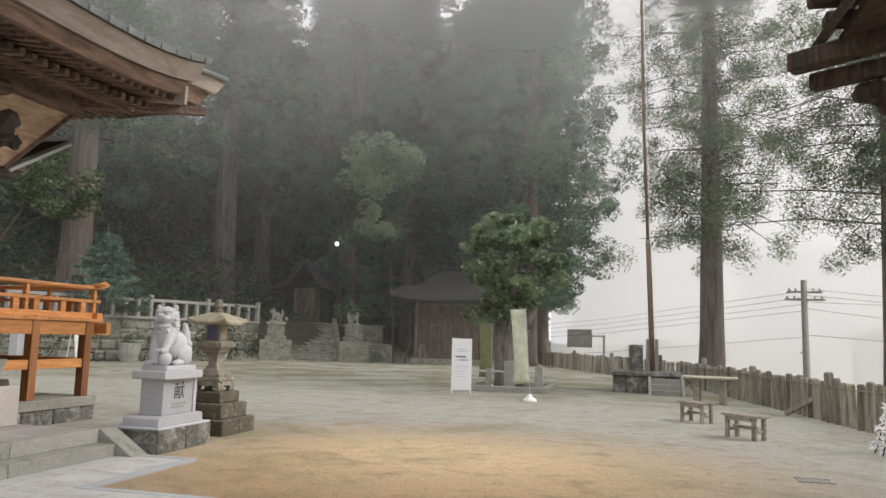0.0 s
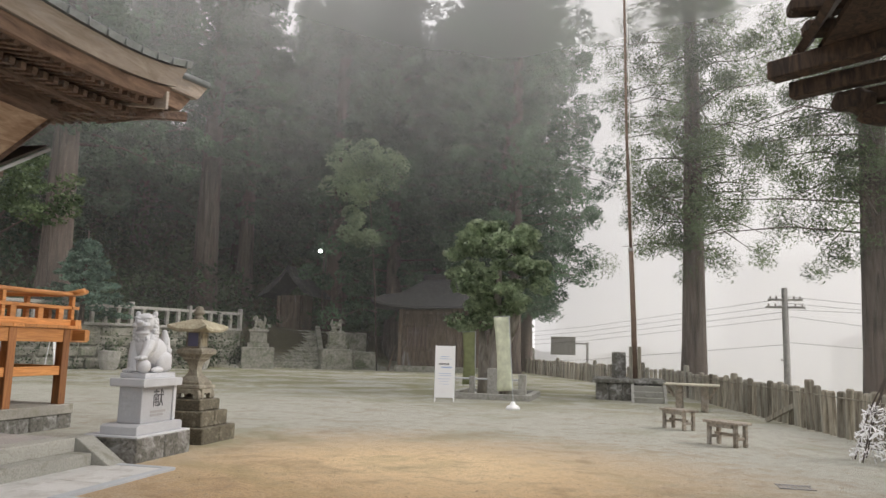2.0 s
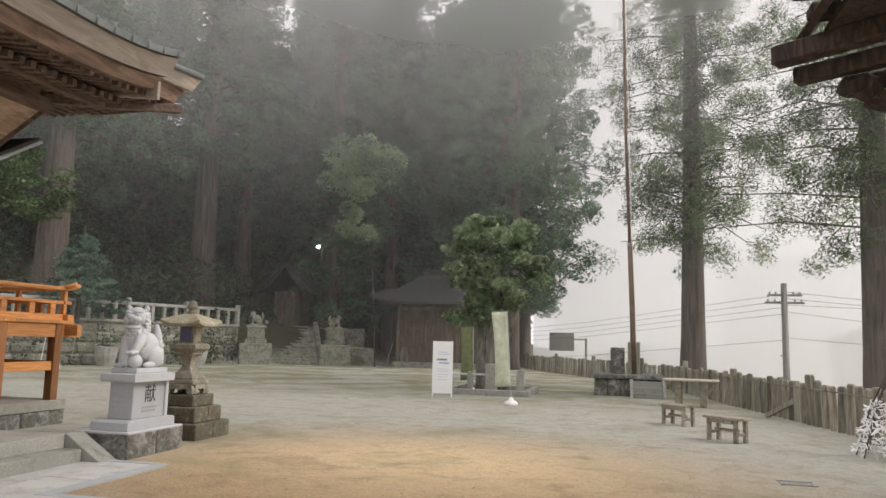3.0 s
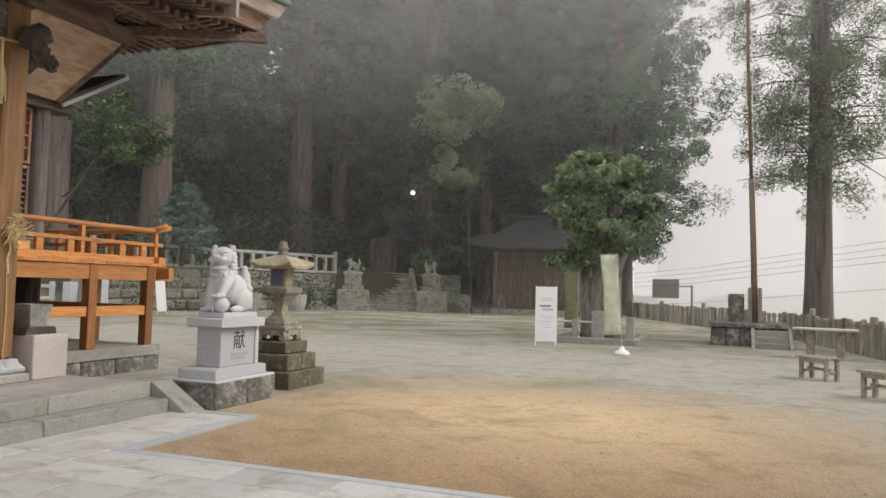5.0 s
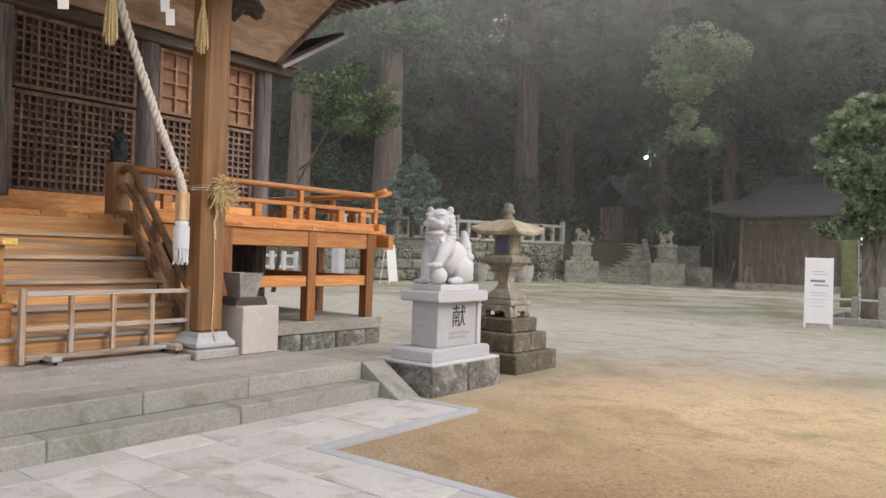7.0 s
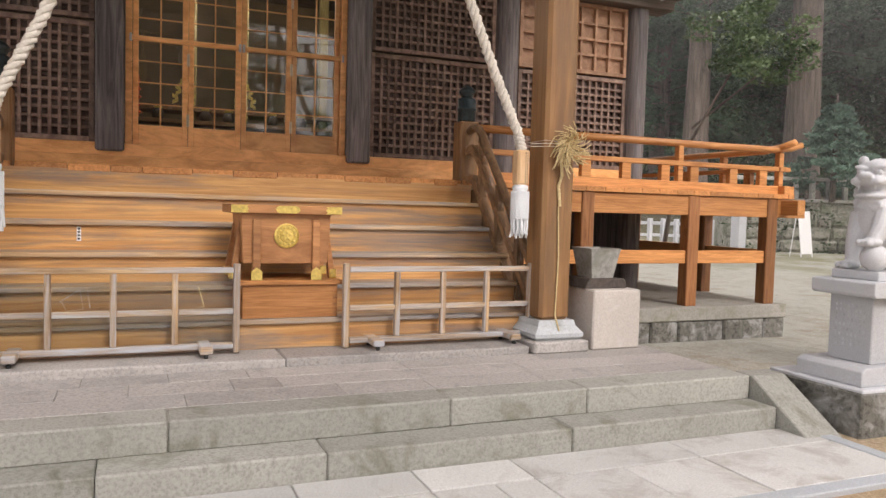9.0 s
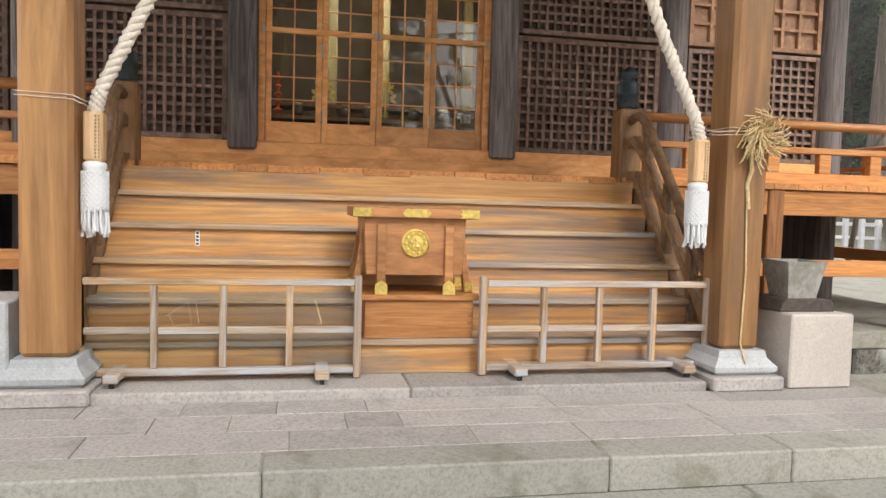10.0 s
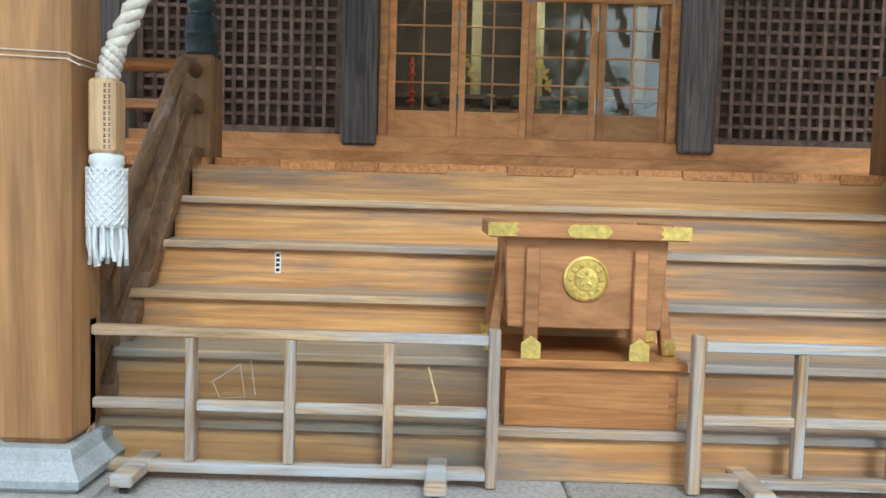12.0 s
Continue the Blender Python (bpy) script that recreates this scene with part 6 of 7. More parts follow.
part("halyard", tube([(0.62, 27.25, 1.2), (0.45, 27.25, 6), (0.27, 27.25, 15.3)], 0.008, 5), "rope", fp)

RX, RY = 4.10, 13.9
paper_bush = thing("tied_paper_rack", "cone of dark rods hung thick with tied white paper fortunes", "paper rack", (RX, RY, 0))
rp = random.Random(4)
for k in range(9):
    c, s = math.cos(2 * math.pi * k / 9), math.sin(2 * math.pi * k / 9)
    part("rod", tube([(RX + 0.56 * c, RY + 0.56 * s, 0), (RX + 0.34 * c, RY + 0.34 * s, 0.75), (RX + 0.10 * c, RY + 0.10 * s, 1.27)], 0.011, 6), "carve", paper_bush)
for q, z in ((0.105, 1.26), (0.34, 0.75), (0.50, 0.22)):
    part("hoop", tube([(RX + q * math.cos(a), RY + q * math.sin(a), z) for a in (math.pi * n / 10 for n in range(21))], 0.009, 6, closed=False), "carve", paper_bush)
strips = bmesh.new()
for k in range(560):
    z = 0.05 + 0.8 * rp.random() ** 1.2
    q = 0.60 - 0.32 * z + rp.uniform(-0.06, 0.06)
    a = rp.uniform(0, 2 * math.pi)
    c = Vector((RX + q * math.cos(a), RY + q * math.sin(a), z))
    u = Vector((rp.gauss(0, 1), rp.gauss(0, 1), rp.gauss(0, 1.4))).normalized()
    w = u.orthogonal().normalized() * 0.012
    u = u * rp.uniform(0.035, 0.075)
    strips.faces.new([strips.verts.new(c + d) for d in (-u - w, u - w, u + w, -u + w)])
part("paper_strips", strips, "paper", paper_bush, "white folded paper strips")["kind"] = "stuff"


# ---------------------------------------------------------------- far wall, stairs and small buildings
def far_wall():
    (ax, ay), (bx, by) = (-27.4, 28.6), (-21.9, 41.8)
    d = Vector((bx - ax, by - ay, 0))
    L = d.length
    yaw = math.degrees(math.atan2(d.y, d.x))
    w = thing("retaining_wall", "mossy rough stone retaining wall below the forest", "wall", kind="structure")
    rr = random.Random(21)
    part("core", box(0, L, 0.1, 2.2, -0.2, 2.15, 0), "far_stone", w, local=True)
    for row in range(4):
        x = -0.3 * (row % 2)
        while x < L:
            l = rr.uniform(0.6, 1.1)
            b = rumple(box(max(0, x) + 0.02, min(L, x + l) - 0.02, -0.10 + 0.05 * row + rr.uniform(-0.03, 0.03), 0.3, row * 0.54 + 0.02, row * 0.54 + 0.52, 0.1), 0.075, 2.2, x + row)
            if min(L, x + l) - max(0, x) > 0.15:
                part("stone", b, "far_stone", w, local=True)
            x += l
    w.matrix_basis = pose(ax, ay, 0, 0, 0, yaw)
    b = thing("stone_balustrade", "pale stone balustrade along the top of the wall", "balustrade")
    part("coping", box(0, L, -0.05, 0.30, 2.16, 2.30, 0.02), "grey_stone", b, local=True)
    part("top_rail", box(0, L, 0.02, 0.22, 3.08, 3.24, 0.02), "grey_stone", b, local=True)
    x = 0.1
    i = 0
    while x < L + 0.05:
        tall = i % 5 == 0
        part("post", box(x - 0.09, x + 0.09, 0.02 - 0.03 * tall, 0.22 + 0.03 * tall, 2.30, 3.45 if tall else 3.08, 0.015), "grey_stone", b, local=True)
        x += (L - 0.2) / 20
        i += 1
    b.matrix_basis = pose(ax, ay, 0, 0, 0, yaw)


far_wall()


def far_stairs():
    s = thing("far_stone_stairs", "dark mossy stone stairs climbing into the forest", "stairs", kind="structure")
    for k in range(13):
        part("step", box(-1.45, 1.45, 0.36 * k, 0.36 * k + 0.40, -0.1, 0.185 * (k + 1), 0.02), "far_stone", s, local=True)
    for sx in (-1, 1):
        part("cheek", prism([(-0.1, -0.1), (4.8, -0.1), (4.8, 2.75), (-0.1, 0.30)], "x", sx * 1.62 - 0.16, sx * 1.62 + 0.16, bev=0.02), "far_stone", s, local=True)
    part("landing", box(-4, 5, 4.7, 12, -0.1, 2.36, 0), "far_stone", s, local=True)
    part("flank_wall", rumple(box(1.9, 5.0, 0.3, 2.0, -0.1, 1.1, 0.05), 0.05, 1), "far_stone", s, local=True)
    s.matrix_basis = pose(-19.2, 43.8, 0, 0, 0, 28)


far_stairs()


def far_guardian(x, y, yaw, flip):
    p = thing("tall_stone_pedestal", "tall weathered stone pedestal beside the far stairs", "pedestal", group="far pedestals")
    part("footing", rumple(box(-0.95, 0.95, -0.8, 0.8, -0.1, 1.25, 0.06), 0.03, 2), "far_stone", p, local=True)
    part("step", box(-0.62, 0.62, -0.5, 0.5, 1.25, 1.5, 0.03), "far_stone", p, local=True)
    part("block", box(-0.5, 0.5, -0.4, 0.4, 1.5, 2.15, 0.03), "far_stone", p, local=True)
    part("cap", box(-0.58, 0.58, -0.46, 0.46, 2.15, 2.3, 0.03), "far_stone", p, local=True)
    p.matrix_basis = pose(x, y, 0, 0, 0, yaw)
    b = bmesh.new()
    f = -1 if flip else 1
    blob((0, 0, 0.38), (0.22, 0.16, 0.22), b, 2)
    blob((-0.22 * f, 0, 0.62), (0.16, 0.13, 0.17), b, 2)
    blob((-0.33 * f, 0, 0.58), (0.09, 0.09, 0.07), b, 2)
    for sy in (-1, 1):
        tube([(-0.2 * f, sy * 0.09, 0.45), (-0.24 * f, sy * 0.09, 0.0)], [0.07, 0.06], 8, b)
        blob((0.18 * f, sy * 0.1, 0.14), (0.16, 0.07, 0.14), b, 2)
    tube([(0.26 * f, 0, 0.2), (0.36 * f, 0, 0.5), (0.30 * f, 0, 0.78)], [0.08, 0.10, 0.03], 8, b)
    box(-0.38, 0.42, -0.2, 0.2, -0.02, 0.06, 0.01, b)
    bmesh.ops.transform(b, matrix=pose(x, y, 2.32, 0, 0, yaw), verts=b.verts)
    ob = part("small_lion_statue", b, "far_stone", smooth=True)
    rmod = ob.modifiers.new("fuse", "REMESH")
    rmod.mode, rmod.voxel_size, rmod.use_smooth_shade = "VOXEL", 0.03, True
    tagged(ob, "weathered grey guardian lion on a far pedestal", "statue", "far lions")


far_guardian(-21.0, 42.2, 28, False)
far_guardian(-17.2, 45.2, 28, True)


def hut():
    h = thing("wooden_hut", "old dark timber hut with shuttered window and curved roof", "hut", (-10.9, 48.0, 0))
    x0, x1, y0, y1 = -13.4, -8.2, 45.9, 50.0
    part("wall", box(x0 + 0.1, x1 - 0.1, y0 + 0.08, y1, 0.35, 4.2, 0), "hut_wood", h)
    part("footing", box(x0 - 0.15, x1 + 0.15, y0 - 0.15, y1, -0.1, 0.35, 0.03), "far_stone", h)
    for x in (x0, -11.2, -9.6, x1 - 0.2):
        part("post", box(x, x + 0.22, y0 - 0.02, y0 + 0.2, 0.35, 4.2, 0.01), "hut_wood", h)
    for z in (1.25, 2.75, 3.55):
        part("rail", box(x0 + 0.22, x1 - 0.2, y0 + 0.02, y0 + 0.1, z, z + 0.16, 0.01), "hut_wood", h)
    wd = part("window", box(-12.9, -11.5, y0 + 0.03, y0 + 0.07, 1.5, 2.7, 0.01), "backing", h)
    for k in range(6):
        part("bar", box(-12.85 + 0.26 * k, -12.79 + 0.26 * k, y0 - 0.01, y0 + 0.028, 1.5, 2.7, 0.005), "hut_wood", wd)
    for z in (1.75, 2.05, 2.35):
        part("bar", box(-12.9, -11.5, y0 - 0.012, y0 + 0.026, z, z + 0.05, 0.004), "hut_wood", wd)
    part("plank_leaning", beam((-13.9, 45.6, 0.0), (-13.6, 45.85, 1.5), 0.15, 0.05), "hut_wood", h)
    rows = [(1.45, 3.85), (1.4, 3.98), (0.8, 4.35), (0.0, 4.85), (-1.0, 5.6), (-2.05, 5.95)]
    bm = bmesh.new()
    grid = []
    for o, z in rows:
        a, b, c, d = x0 - o, x1 + o, y0 - o, y1 + o
        if o < -2:
            c = d = (y0 + y1) / 2
            a, b = x0 + 1.2, x1 - 1.2
        elif o < -0.9:
            a, b = x0 + 1.0, x1 - 1.0
        ring_pts = []
        for p, q in (((a, c), (b, c)), ((b, c), (b, d)), ((b, d), (a, d)), ((a, d), (a, c))):
            for k in range(6):
                s = k / 6
                lift = 0.35 * abs(2 * s - 1) ** 4 if o > 0.5 else 0
                ring_pts.append(bm.verts.new((p[0] + (q[0] - p[0]) * s, p[1] + (q[1] - p[1]) * s, z + lift)))
        grid.append(ring_pts)
    for p, q in zip(grid, grid[1:]):
        for k in range(24):
            bm.faces.new((p[k], p[(k + 1) % 24], q[(k + 1) % 24], q[k]))
    bm.faces.new(grid[0])
    part("roof", bm, "hut_roof", h, "dark curved shingle roof")
    part("ridge", box(x0 + 1.0, x1 - 1.0, 47.75, 48.15, 5.85, 6.2, 0.05), "hut_roof", h)


hut()

gate = thing("small_shrine", "small dark shrine roof half hidden in the forest", "shrine", (-22.3, 50.5, 2.3))
part("body", box(-23.3, -21.6, 49.8, 51.5, 2.3, 4.9, 0.02), "hut_wood", gate)
part("roof", prism([(-24.6, 4.7), (-23.8, 5.0), (-23.0, 5.8), (-22.5, 6.5), (-22.0, 5.8), (-21.2, 5.0), (-20.4, 4.7), (-20.5, 4.95), (-22.0, 6.2), (-22.5, 6.9), (-23.0, 6.2), (-24.5, 4.95)], "y", 48.8, 52.0), "hut_roof", gate, "grey roof")
for x in (-23.2, -21.7):
    part("post", box(x - 0.12, x + 0.12, 49.2, 49.44, 2.3, 4.8, 0.02), "hut_wood", gate)

lamp = thing("yard_lamp", "lit yard lamp on a pole at the forest stairs", "lamp", (-19.7, 48.6, 2.3))
part("pole", tube([(-19.7, 48.6, 2.3), (-19.7, 48.6, 7.8)], 0.05, 8), "carve", lamp)
part("arm", tube([(-19.7, 48.6, 7.7), (-19.75, 48.1, 7.85)], 0.03, 6), "carve", lamp)
part("bulb", blob((-19.75, 48.0, 7.78), (0.10, 0.10, 0.09), sub=2), "lamp_glow", lamp, "glowing white bulb")

for x, y, h in ((-25.1, 27.0, 1.7), (-26.4, 26.6, 1.3)):
    sp = thing("stone_pillar", "pale upright stone marker pillar on a base", "stone pillar", (x, y, 0), "marker pillars")
    part("shaft", box(x - 0.22, x + 0.22, y - 0.2, y + 0.2, 0.2, h, 0.02), "granite", sp)
    part("base", box(x - 0.4, x + 0.4, y - 0.35, y + 0.35, -0.05, 0.2, 0.03), "grey_stone", sp)
ff = thing("low_stone_fence", "low pale stone fence on the grass bank", "fence", (-28, 25, 0))
for k in range(7):
    a = Vector((-29.3, 24.0, 0)).lerp(Vector((-27.2, 26.4, 0)), k / 6)
    part("post", box(a.x - 0.09, a.x + 0.09, a.y - 0.09, a.y + 0.09, 0, 1.3, 0.02), "granite", ff)
part("rail", beam((-29.4, 23.9, 1.1), (-27.1, 26.5, 1.1), 0.14, 0.14), "granite", ff)
part("rail", beam((-29.4, 23.9, 0.6), (-27.1, 26.5, 0.6), 0.12, 0.12), "granite", ff)
for x, y, q in ((-24.3, 33.2, 0.5), (-23.9, 36.2, 0.45), (-22.0, 37.6, 0.5)):
    pot = thing("stone_planter", "stone planter pot before the retaining wall", "planter", (x, y, 0), "stone planters")
    part("bowl", lathe([(q * 0.75, 0), (q, 0.45), (q * 1.05, 0.9), (q * 0.85, 0.92), (q * 0.7, 0.8)], (x, y, 0), 12), "grey_stone", pot)

# pavilion whose roof corner reaches in from above; unseen peak raised to darken door reflections
pav = thing("pavilion_roof", "dark open pavilion with projecting carved beam ends", "pavilion", (3.7, 5.4, 0))
for x in (2.75, 5.0):
    for y in (3.6, 7.3):
        part("post", box(x - 0.1, x + 0.1, y - 0.1, y + 0.1, 0, 3.5, 0.012), "pavilion_wood", pav)
part("hip_beam", beam((1.20, 7.16, 3.80), (3.6, 5.3, 3.80), 0.15, 0.15, bev=0.012), "pavilion_wood", pav)
part("bracket_arm", beam((1.36, 7.22, 3.66), (3.6, 5.5, 3.60), 0.12, 0.13, bev=0.012), "pavilion_wood", pav)
part("bracket_arm", beam((1.75, 7.12, 3.54), (3.6, 5.7, 3.48), 0.11, 0.11, bev=0.012), "pavilion_wood", pav)
part("carved_end", blob((1.76, 7.0, 3.49), (0.16, 0.09, 0.10), sub=4, amount=0.05, scale=11), "pavilion_wood", pav)
part("carved_end", blob((1.92, 7.0, 3.38), (0.15, 0.09, 0.08), sub=4, amount=0.04, scale=11), "pavilion_wood", pav)
part("deck", prism([(1.40, 3.88), (1.9, 4.55), (4.0, 7.2), (5.7, 4.5), (6.2, 3.9), (6.2, 4.0), (4.0, 7.35), (1.86, 4.68), (1.36, 3.92)], "y", 3.0, 7.0), "pavilion_wood", pav)
part("barge", prism([(1.38, 3.86), (1.92, 4.52), (4.0, 7.18), (4.0, 7.4), (1.84, 4.70), (1.33, 3.90)], "y", 7.02, 7.06), "pavilion_wood", pav)
part("ceiling", box(1.5, 5.6, 3.1, 6.95, 3.87, 3.92, 0), "pavilion_wood", pav)
for z, x in ((4.16, 1.26), (3.99, 1.36)):
    part("rafter_end", box(x, x + 0.6, 6.7, 6.86, z - 0.05, z + 0.05, 0.02), "pavilion_wood", pav)

# beyond the fence
up = thing("utility_pole", "concrete utility pole with cross-arms and cables", "utility pole", (7.5, 38.2, -4))
part("pole", tube([(7.5, 38.2, -5), (7.45, 38.2, 4.7)], [0.19, 0.13], 12), "pole_grey", up, smooth=True)
for z, w in ((4.1, 0.75), (3.75, 0.85)):
    part("cross_arm", box(7.46 - w, 7.46 + w, 38.1, 38.2, z, z + 0.1, 0.01), "pole_grey", up)
    for s in (-0.85, -0.5, 0.5, 0.85):
        part("insulator", tube([(7.46 + s * w, 38.15, z + 0.1), (7.46 + s * w, 38.15, z + 0.22)], 0.04, 8), "pole_grey", up)
part("bracket", box(7.2, 7.45, 38.1, 38.2, 1.35, 1.43, 0), "pole_grey", up)
for z, dx, dz in ((4.3, 30, -1.0), (4.0, 30, -0.8), (3.7, 34, 0.4), (3.4, 30, -2.0), (2.2, 30, -0.8)):
    part("cable", tube([(7.46, 38.15, z), (7.46 + dx * 0.5, 38.15 + 6, z + dz * 0.5 - 0.4), (7.46 + dx, 38.15 + 14, z + dz)], 0.009, 5), "wire", up)
    part("cable", tube([(7.46, 38.15, z - 0.1), (-2.0, 50, z - 1.2), (-16, 66, z - 2.2)], 0.009, 5), "wire", up)

rs = thing("road_sign", "grey-blue road sign on a bent steel post in the fog", "road sign", (-3.3, 60, -4))
part("post", tube([(-2.4, 60, -5), (-2.4, 60, 2.2)], 0.09, 8), "pole_grey", rs)
part("arm", tube([(-2.4, 60, 2.1), (-4.6, 60, 2.1)], 0.06, 8), "pole_grey", rs)
part("plate", box(-5.2, -3.3, 59.9, 59.95, 1.2, 2.6, 0.01), "pole_grey", rs)


def house(x, y, z, w, d, h, rise, roof_mat, floors, cols, yaw=0, label="pale house in the fog below the courtyard"):
    b = thing("house", label, "house", group="houses in the fog")
    part("wall", box(-w / 2, w / 2, -d / 2, d / 2, 0, h, 0), "far_wall", b, local=True)
    part("roof", prism([(-w / 2 - 0.5, h), (w / 2 + 0.5, h), (w / 2 + 0.5, h + 0.15), (0, h + rise), (-w / 2 - 0.5, h + 0.15)], "y", -d / 2 - 0.5, d / 2 + 0.5), roof_mat, b, local=True)
    for f in range(floors):
        for c in range(cols):
            cx = -w / 2 + w * (c + 0.5) / cols
            cz = h * (f + 0.5) / floors
            wdw = part("window", box(cx - 0.7, cx + 0.7, -d / 2 - 0.03, -d / 2 + 0.02, cz - 0.6, cz + 0.6, 0), "far_glass", b, local=True)
            part("frame", join(box(cx - 0.75, cx + 0.75, -d / 2 - 0.06, -d / 2 - 0.03, cz - 0.66, cz - 0.6, 0), box(cx - 0.03, cx + 0.03, -d / 2 - 0.06, -d / 2 - 0.03, cz - 0.6, cz + 0.6, 0)), "pale_metal", wdw, local=True)
    b.matrix_basis = pose(x, y, z, 0, 0, yaw)


house(9.6, 41.5, -5, 3.8, 5, 4.3, 0.5, "pale_metal", 1, 1, 12, "low shed with a pale tin roof below the fence")
house(20, 92, -5, 16, 12, 16.5, 0.8, "far_wall", 5, 5, -8, "tall pale apartment block lost in the fog")
house(9, 88, -5, 12, 9, 6.0, 1.4, "far_roof", 2, 4, -6, "tile-roofed house in the fog")
house(22, 70, -5, 8, 8, 7.5, 2.0, "far_roof", 2, 3, -6, "tile-roofed house in the fog")
house(2, 88, -5, 9, 8, 5.5, 1.8, "far_roof", 1, 3, 4, "tile-roofed house in the fog")


# ---------------------------------------------------------------- trees
def sprays(centres, sizes, rng, aspect=0.45, droop=0.0):
    """Small pointed leaf blades, one at each centre."""
    n = len(centres)
    u = rng.normal(size=(n, 3))
    u[:, 2] = u[:, 2] * 0.7 - droop
    u /= np.linalg.norm(u, axis=1)[:, None]
    r = rng.normal(size=(n, 3))
    w = np.cross(u, r)
    w /= np.linalg.norm(w, axis=1)[:, None] + 1e-9
    s = sizes[:, None]
    a, b = centres - u * s * 0.5, centres + u * s * 0.5
    l, q = centres + w * s * aspect * 0.5 - u * s * 0.08, centres - w * s * aspect * 0.5 - u * s * 0.08
    v = np.stack([a, l, b, q], 1).reshape(-1, 3)
    f = np.arange(4 * n).reshape(-1, 4)
    return v, f


def leaf_mesh(name, v, f, material):
    me = bpy.data.meshes.new(name)
    me.vertices.add(len(v))
    me.vertices.foreach_set("co", v.astype(np.float32).ravel())
    me.loops.add(f.size)
    me.loops.foreach_set("vertex_index", f.astype(np.int32).ravel())
    me.polygons.add(len(f))
    me.polygons.foreach_set("loop_start", np.arange(0, f.size, 4, dtype=np.int32))
    me.update(calc_edges=True)
    me.materials.append(M[material])
    return me


def in_clumps(clumps, per, rng, size, aspect, droop, shell=0.55):
    cs, ss = [], []
    for c, rad in clumps:
        d = rng.normal(size=(per, 3))
        d /= np.linalg.norm(d, axis=1)[:, None]
        q = (shell + (1 - shell) * rng.random(per)) ** 0.6
        cs.append(np.array(c) + d * q[:, None] * np.array(rad))
        ss.append(size * (0.6 + 0.8 * rng.random(per)))
    return sprays(np.concatenate(cs), np.concatenate(ss), rng, aspect, droop)


def cedar(seed, height, base, reach, limbs, per, leaf_size, radius, material="cedar", sparse=0.0, fluffy=0, bulge=0.0, blade=0.30):
    """Meshes of one tall cedar: trunk with limbs, and crown."""
    rng = np.random.default_rng(seed)
    rr = random.Random(seed)
    pts, rad = [], []
    for k in range(9):
        t = k / 8
        pts.append((0.12 * math.sin(3 * t + seed), 0.12 * math.cos(2 * t + seed), -0.5 + (height + 0.5) * t))
        rad.append(radius * (1 - 0.88 * t) * (1.35 if k == 0 else 1.0))
    pts.insert(1, (pts[0][0], pts[0][1], 0.9))
    rad.insert(1, radius * 1.05)
    bm = tube(pts, rad, 14)
    clumps = []
    for i in range(limbs):
        t = (i + rr.random()) / limbs
        z = base + (height - base) * t
        out = reach * (1 - t ** 1.6) * rr.uniform(0.55, 1.1) + 0.5
        if bulge:
            out *= 0.48 + 0.57 * min(1.0, t / 0.22)
        a = i * 2.4 + rr.uniform(-0.4, 0.4)
        c, s = math.cos(a), math.sin(a)
        dz = rr.uniform(-0.9, 0.35)
        limb = [(0, 0, z), (c * out * 0.5, s * out * 0.5, z + 0.25), (c * out, s * out, z + dz)]
        tube(limb, [0.045, 0.03, 0.012] if fluffy or bulge else [0.08, 0.05, 0.02], 5, bm)
        n = (2 if out < 2.2 else 3) + fluffy
        for k in range(n):
            u = (k + 0.9) / n
            if rr.random() < sparse:
                continue
            q = (0.55 + 0.45 * rr.random()) * (1 - 0.04 * fluffy)
            clumps.append(((c * out * u + rr.uniform(-0.3, 0.3) * (1 + fluffy), s * out * u + rr.uniform(-0.3, 0.3) * (1 + fluffy), z + dz * u + rr.uniform(-0.1 - 0.45 * fluffy, 0.5 + 0.2 * fluffy)), (q, q, q * rr.uniform(0.7, 1.1))))
    clumps.append(((0, 0, height), (0.7, 0.7, 1.2)))
    v, f = in_clumps(clumps, per, rng, leaf_size, blade, 0.35, 0.02 if fluffy else 0.45)
    return mesh_of(bm, "trunk", "bark", True), leaf_mesh("crown", v, f, material)


def plant(kind, label, meshes, x, y, z, turn, scale=1.0, group="cedars of the forest"):
    t = thing(kind, label, "tree", group=group)
    piece("trunk", meshes[0], t, Matrix.Identity(4))
    piece("crown", meshes[1], t, Matrix.Identity(4))
    t.matrix_basis = pose(x, y, z, 0, 0, turn) @ Matrix.Diagonal((scale, scale, scale, 1))
    return t


CEDARS = [
    cedar(1, 34, 9.5, 5.2, 92, 150, 0.33, 0.85),
    cedar(2, 30, 8.0, 4.8, 84, 150, 0.33, 0.70),
    cedar(3, 36, 11, 5.6, 96, 150, 0.33, 0.90),
    cedar(4, 27, 2.2, 5.8, 110, 150, 0.36, 0.60),
    cedar(5, 42, 4.4, 6.6, 150, 190, 0.28, 0.55, bulge=1.0),
]
rt = random.Random(14)
